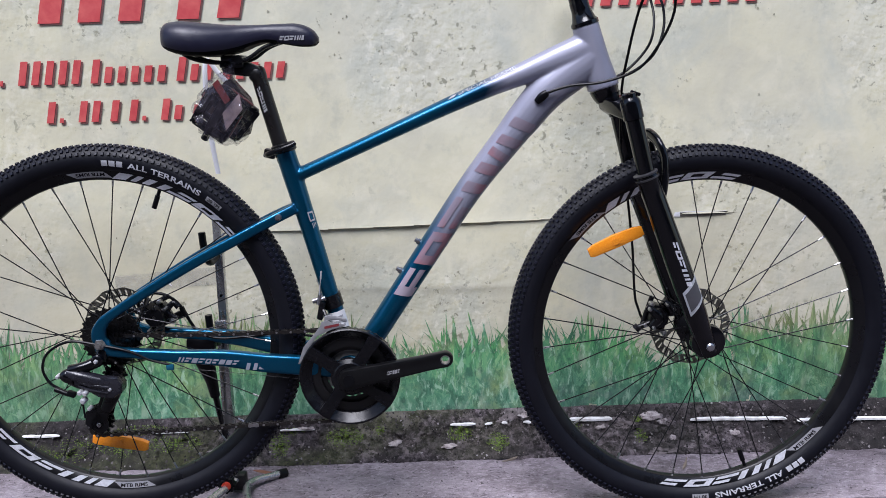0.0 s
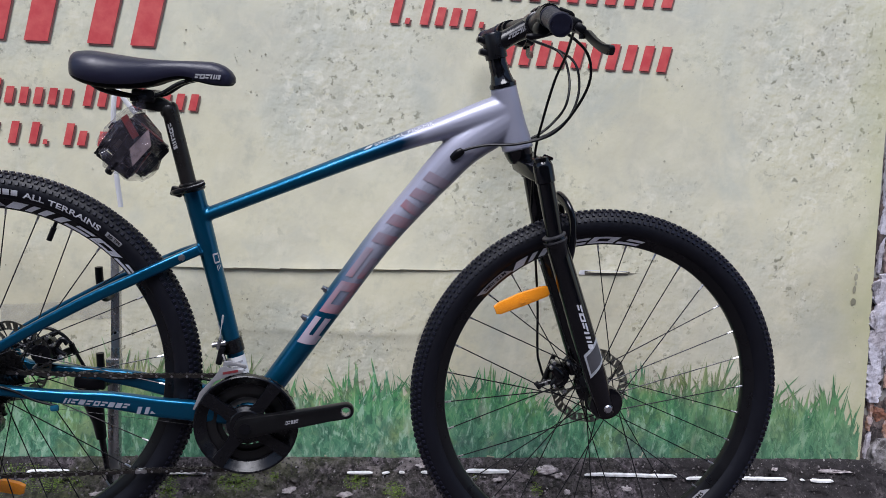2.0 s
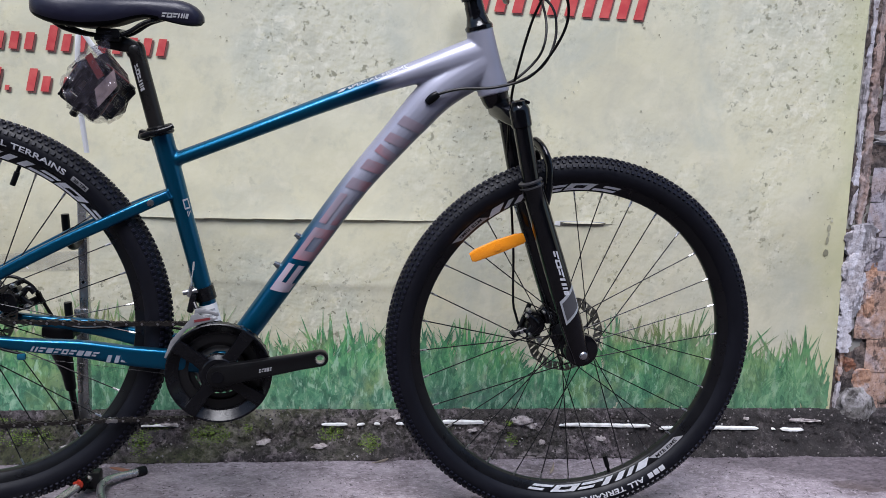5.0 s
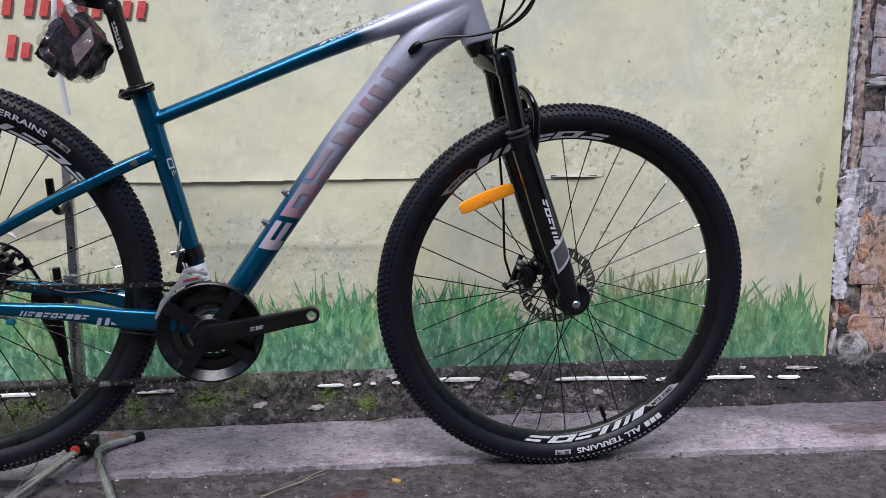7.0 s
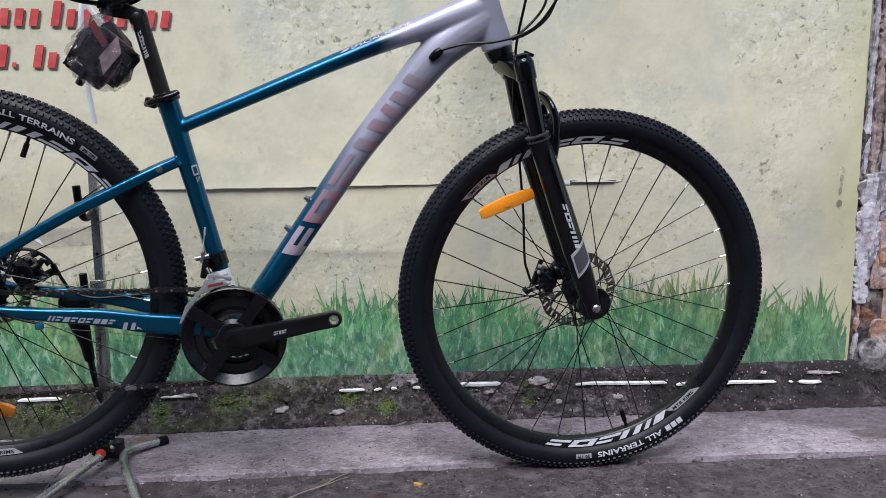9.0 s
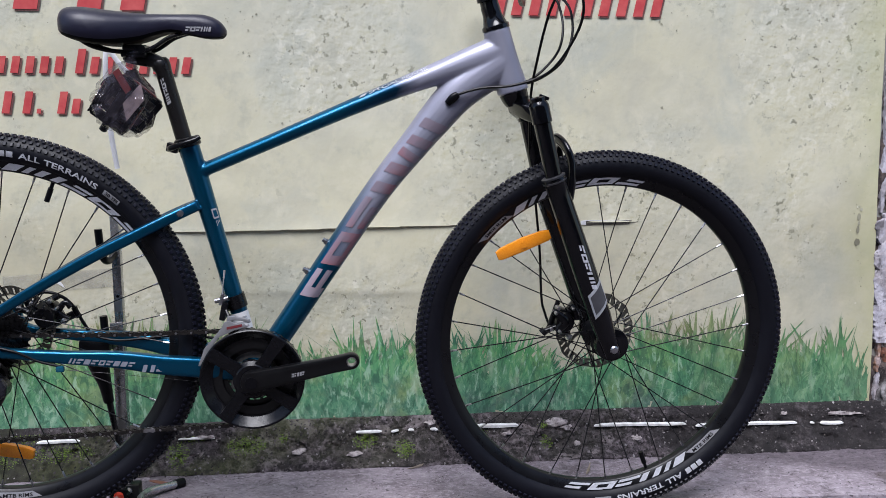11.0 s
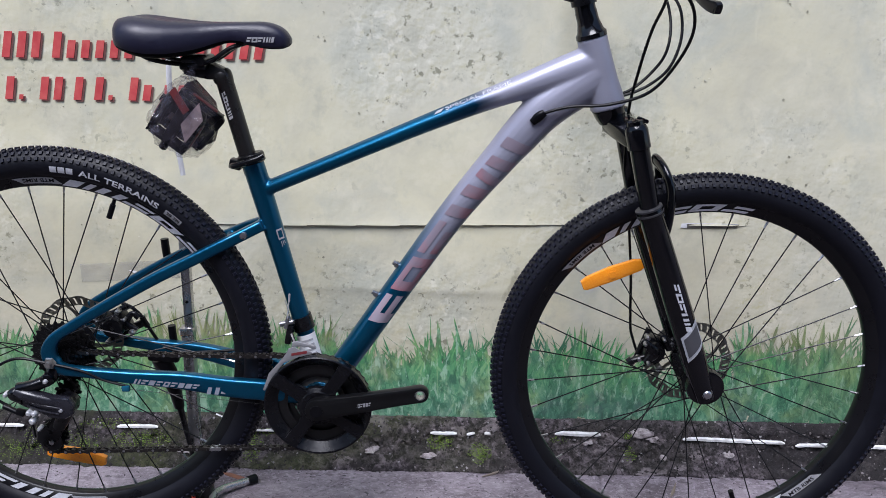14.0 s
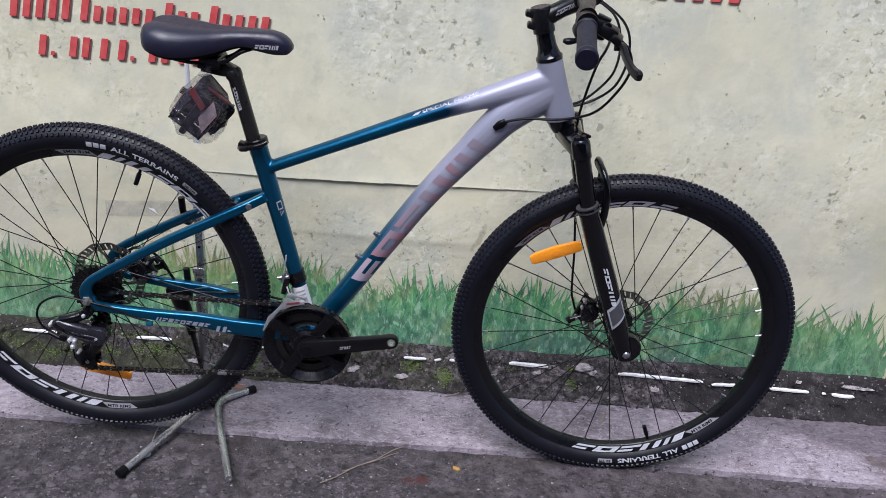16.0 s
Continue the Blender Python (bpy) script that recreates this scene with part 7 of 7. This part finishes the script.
pedal(V((-0.348, -0.050, 0.788)), Matrix.Rotation(radians(128), 4, "Y") @ Matrix.Rotation(radians(20), 4, "Z"))
pedal(V((-0.336, -0.016, 0.788)), Matrix.Rotation(radians(222), 4, "Y") @ Matrix.Rotation(radians(-12), 4, "Z"))

bag = under_saddle("plastic_bag", "crumpled clear plastic bag holding two pedals under the saddle", "bag")
bm = bmesh.new()
RIM = ((-0.392, 0.795), (-0.380, 0.815), (-0.362, 0.838), (-0.335, 0.856), (-0.312, 0.842), (-0.292, 0.822), (-0.276, 0.800), (-0.282, 0.775), (-0.292, 0.748), (-0.310, 0.738), (-0.330, 0.732), (-0.352, 0.742), (-0.374, 0.752), (-0.384, 0.772))
levels = []
rb = random.Random(3)
for y, s in ((-0.088, 0.55), (-0.082, 0.82), (-0.066, 0.97), (-0.044, 1.03), (-0.018, 1.0), (0.006, 0.85), (0.016, 0.5)):
    ring = []
    for x, z in spline(RIM + (RIM[0],), 3)[:-1]:
        j = 1 + rb.uniform(-0.05, 0.05)
        ring.append(bm.verts.new((-0.336 + (x + 0.334) * (0.96 if x < -0.334 else 0.74) * s * j, y + rb.uniform(-0.006, 0.006), 0.793 + (z - 0.793) * 0.96 * s * j)))
    levels.append(ring)
for a, b in zip(levels, levels[1:]):
    for k in range(len(a)):
        bm.faces.new((a[k], a[(k + 1) % len(a)], b[(k + 1) % len(a)], b[k]))
bm.faces.new(levels[0])
bm.faces.new(levels[-1][::-1])
tube(bm, spline([(-0.332, -0.03, 0.850, 0.014), (-0.327, -0.025, 0.866, 0.006), (-0.322, -0.020, 0.878, 0.010)], 4), 12)
part("film", bm, polythene, bag, sharp=15)
bm = bmesh.new()
add(bm, plate([[(-0.330, 0.762), (-0.300, 0.796), (-0.304, 0.822), (-0.334, 0.790)]], 0.0012), Matrix.Translation((0, -0.078, 0)))
part("paper_slip", bm, plain("pale_paper", (0.27, 0.20, 0.21), 0.7), bag, "pale paper slip")
bm = bmesh.new()
add(bm, plate([[(-0.345, 0.838), (-0.336, 0.845), (-0.318, 0.812), (-0.327, 0.805)]], 0.003), Matrix.Translation((0, -0.082, 0)))
part("red_card", bm, plain("dull_red_card", (0.13, 0.014, 0.016), 0.6), bag, "red card strip")
bm = bmesh.new()
add(bm, plate([[(-0.384, 0.795), (-0.372, 0.812), (-0.345, 0.842), (-0.330, 0.846), (-0.302, 0.812), (-0.298, 0.780), (-0.308, 0.750), (-0.330, 0.740), (-0.368, 0.756)]], 0.0015), Matrix.Translation((0, 0.004, 0)))
part("backing_card", bm, plain("brown_card", (0.085, 0.055, 0.050), 0.7), bag, "dull brown backing card")

tie = under_saddle("tie_strap", "white nylon tie strap hanging under the saddle", "strap")
bm = bmesh.new()
tube(bm, spline([(-0.3695, 0.108, 0.840, 0.0045, 0.0012), (-0.386, 0.112, 0.859, 0.0045, 0.0012), (-0.400, 0.112, 0.878, 0.0045, 0.0012), (-0.407, 0.112, 0.869, 0.0045, 0.0012), (-0.410, 0.112, 0.800, 0.0048, 0.0012), (-0.407, 0.112, 0.737, 0.0048, 0.0012), (-0.399, 0.110, 0.669, 0.0045, 0.0012)], 6), 8)
part("strap", bm, white_nylon, tie)

# ---- small things on the ground and the wall foot ----
rnd = random.Random(21)


def speck(name, x, y, z, sx, sy, h, turn, mat, label, category):
    n = 9
    verts = [(x, y, z + h)]
    for k in range(n):
        a = 2 * math.pi * k / n
        px, py = sx * math.cos(a) * rnd.uniform(0.75, 1.1), sy * math.sin(a) * rnd.uniform(0.75, 1.1)
        c, s = math.cos(turn), math.sin(turn)
        verts.append((x + c * px - s * py, y + s * px + c * py, z + h * 0.55 * rnd.uniform(0.6, 1.1)))
    verts += [(a, b, z - 0.004) for a, b, _ in verts[1:n + 1]]
    faces = [(0, 1 + k, 1 + (k + 1) % n) for k in range(n)] + [(1 + k, n + 1 + k, n + 1 + (k + 1) % n, 1 + (k + 1) % n) for k in range(n)]
    return tagged(raw(name, verts, faces, mat, smooth=False), label, category)


speck("wood_chip", 0.171, 1.703, GROUND, 0.011, 0.006, 0.004, -0.6, ochre, "small ochre wood chip on the ground", "chip")
speck("paper_scrap", -0.505, 1.672, GROUND, 0.014, 0.011, 0.005, 0.3, paper_white, "crumpled white paper scrap on the ground", "scrap")
speck("dry_leaf", -0.375, 1.955, GROUND + 0.004, 0.040, 0.008, 0.004, -0.45, rust_leaf, "rust brown dry leaf behind the stand", "leaf")
for x, y, turn, size in ((0.160, 1.985, 0.55, 0.030), (0.520, 1.925, 1.15, 0.024)):
    bm = bmesh.new()
    d = V((math.cos(turn), math.sin(turn), 0))
    rows = []
    for k in range(9):
        t = k / 8 - 0.5
        p = V((x, y, GROUND + 0.008)) + d * (2 * size * t)
        rows.append((p.x, p.y, p.z + 0.008 * t * t * 4 * (1 if t > 0 else 0.2), 0.0012, 0.0035 * (1.05 - 1.5 * abs(t))))
    tube(bm, rows, 8, ref=(0, 0, 1) if size > 0.028 else (1, 0, 0))
    tagged(finish("dry_leaf", bm, leaf_mat), "curled grey dry leaf on the concrete strip", "leaf")

bm = bmesh.new()
tube(bm, [(*(V((-0.115, 1.617, GROUND + 0.0035)).lerp(V((0.051, 1.765, GROUND + 0.0035)), k / 14) + V((0.003 * math.sin(0.9 * k), 0, 0.0008 * math.cos(k)))), 0.0011) for k in range(15)], 6)
tube(bm, [(*(V((-0.075, 1.660, GROUND + 0.004)).lerp(V((0.040, 1.740, GROUND + 0.0035)), k / 10) + V((0.002 * math.sin(1.3 * k), 0, 0))), 0.0008) for k in range(11)], 6)
tagged(finish("straw", bm, plain("dry_straw", (0.25, 0.20, 0.15), 0.8)), "thin dry straw stalks lying on the ground", "straw")
bm = bmesh.new()
tube(bm, spline([(-0.503, 1.700, GROUND + 0.003, 0.0013), (-0.509, 1.760, GROUND + 0.004, 0.0013), (-0.504, 1.815, GROUND + 0.007, 0.0013), (-0.507, 1.870, GROUND + 0.008, 0.0013)], 6), 8)
tagged(finish("wire", bm, plain("grey_wire", (0.34, 0.33, 0.32), 0.45, 0.4)), "short grey wire lying under the rear wheel", "wire")

# embedded gravel, uncountable
gv2, gf2 = [], []
for n in range(900):
    x, y = rnd.uniform(-1.3, 1.3), 1.77 - rnd.random() ** 1.3 * 0.5
    dense_here = 1.0 if x < -0.15 and y < 1.69 else 0.25
    if rnd.random() > dense_here:
        continue
    size = rnd.uniform(0.002, 0.0125) * (1.0 if dense_here == 1 else 0.45)
    q = len(gv2)
    h = size * rnd.uniform(0.15, 0.35)
    turn = rnd.uniform(0, 6.28)
    gv2.append((x, y, GROUND + h))
    for ring, (rr, zz) in enumerate(((0.62, 0.85), (1.0, -0.3))):
        for k in range(7):
            a = turn + 2 * math.pi * k / 7
            s = size * rr * rnd.uniform(0.8, 1.15)
            gv2.append((x + s * math.cos(a), y + 0.75 * s * math.sin(a), GROUND + h * zz))
    for k in range(7):
        j = (k + 1) % 7
        gf2.append((q, q + 1 + k, q + 1 + j))
        gf2.append((q + 1 + k, q + 8 + k, q + 8 + j, q + 1 + j))
tagged(raw("gravel", gv2, gf2, stone_mat), "small grey stones set in the worn ground", "gravel", kind="stuff")


def grit(name, count, place, small, large, label, seed):
    """Loose crumbs half sunk in a surface; place(random) gives a point and the way out."""
    r = random.Random(seed)
    verts, faces = [], []
    for n in range(count):
        p, out = place(r)
        s = small + (large - small) * r.random() ** 3.5
        side = out.orthogonal().normalized()
        side = (Matrix.Rotation(r.uniform(0, 6.28), 3, out) @ side)
        other = out.cross(side)
        q = len(verts)
        for k in range(5):
            a = 1.2566 * k + r.uniform(-0.3, 0.3)
            verts.append(p + side * (s * math.cos(a) * r.uniform(0.7, 1.2)) + other * (s * math.sin(a) * r.uniform(0.6, 1.0)) + out * (s * r.uniform(0.0, 0.25)))
        verts.append(p + out * (s * r.uniform(0.45, 0.9)) + side * (s * r.uniform(-0.3, 0.3)))
        faces += [(q + k, q + (k + 1) % 5, q + 5) for k in range(5)]
    return tagged(raw(name, verts, faces, grit_mat, smooth=False), label, "grit", kind="stuff")


def on_foot(r):
    x, v = r.uniform(-1.15, 1.45), r.random() * 0.95
    return V(plinth_point(x, v)), V((0, -0.8, 0.6)).normalized()


def on_ground(r):
    x = r.uniform(-1.1, 1.35)
    y = slab_edge(x) - r.random() ** 1.2 * 0.34
    return V(ground_point(x, y)), V((0, 0, 1))


def on_slab(r):
    x = r.uniform(-1.1, 1.4)
    v = 1 - r.random() ** 2 * 0.97
    return V(slab_point(x, v)), V((0, 0, 1))


grit("grit", 11000, on_foot, 0.0005, 0.0038, "crumbs and grains of the broken wall foot", 31)
grit("grit", 9000, on_ground, 0.0005, 0.0036, "sand and crumbs on the worn ground", 32)
grit("grit", 3200, on_slab, 0.0004, 0.0024, "sand grains on the concrete strip", 33)


def foot_surface(x, z):
    """The plinth's surface at a height."""
    best = min((abs(plinth_point(x, v)[2] - z), v) for v in (k / 50 for k in range(8, 47)))
    p = plinth_point(x, best[1])
    return V((x, p[1], p[2]))


def moss_patch(cx, cz, wide, tall, blobs):
    verts, faces = [], []
    for n in range(int(1.8 * blobs)):
        a, r = rnd.uniform(0, 6.28), 1.35 * rnd.random() ** 0.9
        p = foot_surface(cx + wide * r * math.cos(a), cz + tall * r * math.sin(a))
        s = 0.0006 + 0.0013 * rnd.random() ** 2
        q = len(verts)
        for k in range(4):
            b = 1.57 * k + rnd.uniform(-0.4, 0.4)
            verts.append(p + V((s * math.cos(b), 0.0006, s * math.sin(b))))
        verts.append(p + V((rnd.uniform(-0.001, 0.001), -s * rnd.uniform(0.3, 0.8), s * 0.5)))
        faces += [(q + k, q + (k + 1) % 4, q + 4) for k in range(4)]
    tagged(raw("moss", verts, faces, moss_mat, smooth=False), "bright green moss tuft on the wall foot", "moss", "moss tufts", kind="stuff")


for cx, cz, w, t, n in ((0.045, 0.063, 0.022, 0.011, 900), (0.130, 0.047, 0.019, 0.011, 760), (-0.214, 0.062, 0.032, 0.012, 1100), (-0.135, 0.072, 0.009, 0.006, 130), (-0.360, 0.050, 0.019, 0.016, 760), (-0.330, 0.074, 0.020, 0.006, 260), (-0.600, 0.060, 0.050, 0.011, 1000),
                         (-0.800, 0.062, 0.055, 0.014, 420), (0.448, 0.082, 0.010, 0.005, 190), (0.449, 0.048, 0.011, 0.009, 260), (-0.720, 0.050, 0.03, 0.010, 240), (0.300, 0.070, 0.016, 0.005, 60), (-0.96, 0.055, 0.05, 0.012, 300), (-0.68, 0.085, 0.05, 0.008, 500), (-0.86, 0.040, 0.05, 0.010, 500)):
    moss_patch(cx, cz, w, t, n)


def plaster_patch(cx, cz, wide, tall, seed):
    """A pale flake of old plaster left on the foot."""
    r = random.Random(seed)
    rim = []
    for k in range(14):
        b = 2 * math.pi * k / 14
        q = 0.62 + 0.38 * r.random()
        rim.append(foot_surface(cx + wide * q * math.cos(b), cz + tall * q * math.sin(b)))
    mid = foot_surface(cx, cz) + V((0, -0.0065, 0.001))
    verts = [mid] + [p.lerp(mid, 0.35) + V((0, -0.004, 0.001 * r.random())) for p in rim] + [p + V((0, 0.002, 0)) for p in rim]
    faces = [(0, 1 + k, 1 + (k + 1) % 14) for k in range(14)] + [(1 + k, 15 + k, 15 + (k + 1) % 14, 1 + (k + 1) % 14) for k in range(14)]
    raw("plaster_patch", verts, faces, flake_mat, bpy.data.objects["wall_foot"], sharp=25)


for n, (cx, cz, w, t) in enumerate(((0.478, 0.086, 0.034, 0.013), (0.500, 0.074, 0.018, 0.008), (1.165, 0.084, 0.050, 0.006), (0.190, 0.094, 0.017, 0.007), (-0.300, 0.080, 0.030, 0.005), (0.020, 0.040, 0.022, 0.005), (1.02, 0.088, 0.010, 0.005), (0.360, 0.068, 0.018, 0.005), (-0.10, 0.048, 0.020, 0.006), (0.66, 0.050, 0.016, 0.006), (-0.50, 0.042, 0.03, 0.006), (0.52, 0.045, 0.010, 0.006))):
    plaster_patch(cx, cz, w, t, n)


def drip(x0, x1, z, tall, label="white paint line on the wall foot"):
    """A raised run of dried white paint."""
    n = max(4, int((x1 - x0) / 0.006))
    verts, faces = [], []
    xs = [x0 + (x1 - x0) * i / n for i in range(n + 1)]
    depth = np.array([min(foot_surface(x + dx, z + dz).y for dx in (-0.008, 0, 0.008) for dz in (-0.004, 0, 0.004)) for x in xs])
    wide = min(9, n)
    depth = np.convolve(np.pad(depth, wide // 2, mode="edge"), np.ones(wide) / wide, mode="same")[wide // 2:wide // 2 + n + 1] - 0.0012
    for i, x in enumerate(xs):
        t = i / n
        h = tall * (0.6 + 0.4 * math.sin(math.pi * t) ** 0.4) * (1 + 0.18 * fbm(x, 2, 0, 40)) * (0.4 if i in (0, n) else 1)
        for f, lift in ((-0.5, -0.004), (-0.25, 0.0018), (0.25, 0.0018), (0.5, -0.004)):
            verts.append((x, depth[i] - lift, z + f * h + 0.0012 * fbm(x, 6, 0, 10)))
    for i in range(n):
        for k in range(3):
            q = 4 * i + k
            faces.append((q, q + 1, q + 5, q + 4))
    tagged(raw("paint_line", verts, faces, drip_mat), label, "paint", "white paint lines")


for x0, x1, z, tall in ((0.565, 0.779, 0.075, 0.0075), (0.802, 1.045, 0.0695, 0.0075), (1.079, 1.089, 0.067, 0.004), (1.103, 1.158, 0.066, 0.0075), (0.291, 0.389, 0.083, 0.0090), (0.024, 0.081, 0.081, 0.006), (0.102, 0.119, 0.080, 0.005), (0.140, 0.153, 0.080, 0.005), (0.189, 0.206, 0.080, 0.006),
                        (-0.657, -0.568, 0.081, 0.007), (-0.361, -0.283, 0.078, 0.004), (-0.95, -0.86, 0.08, 0.006)):
    drip(x0, x1, z, 1.25 * tall)

# ---- bricks of the pillar ----
rnd = random.Random(8)


def rough_brick(long, seed):
    bm = bmesh.new()
    bmesh.ops.create_grid(bm, x_segments=6, y_segments=3, size=0.5)
    for v in bm.verts:
        x, z = v.co.x, v.co.y
        rim = max(abs(x), abs(z)) > 0.49
        corner = abs(x) > 0.49 and abs(z) > 0.49
        v.co = V((x * long * (0.985 if corner else 1) + 0.004 * fbm(x, seed, z, 4), 0.003 if rim else -0.004 * fbm(x, seed, z, 5), z * 0.0820 * (0.97 if corner else 1) + 0.003 * fbm(x, seed + 5, z, 4)))
    return bm


shapes = {}
for row in range(26):
    z = 0.072 + 0.0825 * row
    mat, kind = (tan_brick, "tan") if row < 5 else (brick_mat, "lime")
    joints = [1.287, 1.287 + (0.105 if row % 2 else 0.205), 1.287 + (0.31 if row % 2 else 0.41)]
    for k, (a, b) in enumerate(zip(joints, joints[1:])):
        if (row in (1, 2) and k == 0) or (row == 8 and k == 0):
            a += 0.034 if row < 3 else 0.045
        if row == 0 and k == 0:
            a += 0.045
        key = (kind, round(b - a, 3))
        place = pose((a + b) / 2, 2.073 + rnd.uniform(-0.001, 0.0015), z, 0, rnd.uniform(-0.4, 0.4), rnd.uniform(-0.6, 0.6))
        if key not in shapes:
            shapes[key] = part("brick", rough_brick(b - a - 0.001, len(shapes) * 3.1), mat, pillar)
            shapes[key].matrix_basis = place
        else:
            again(shapes[key], place)
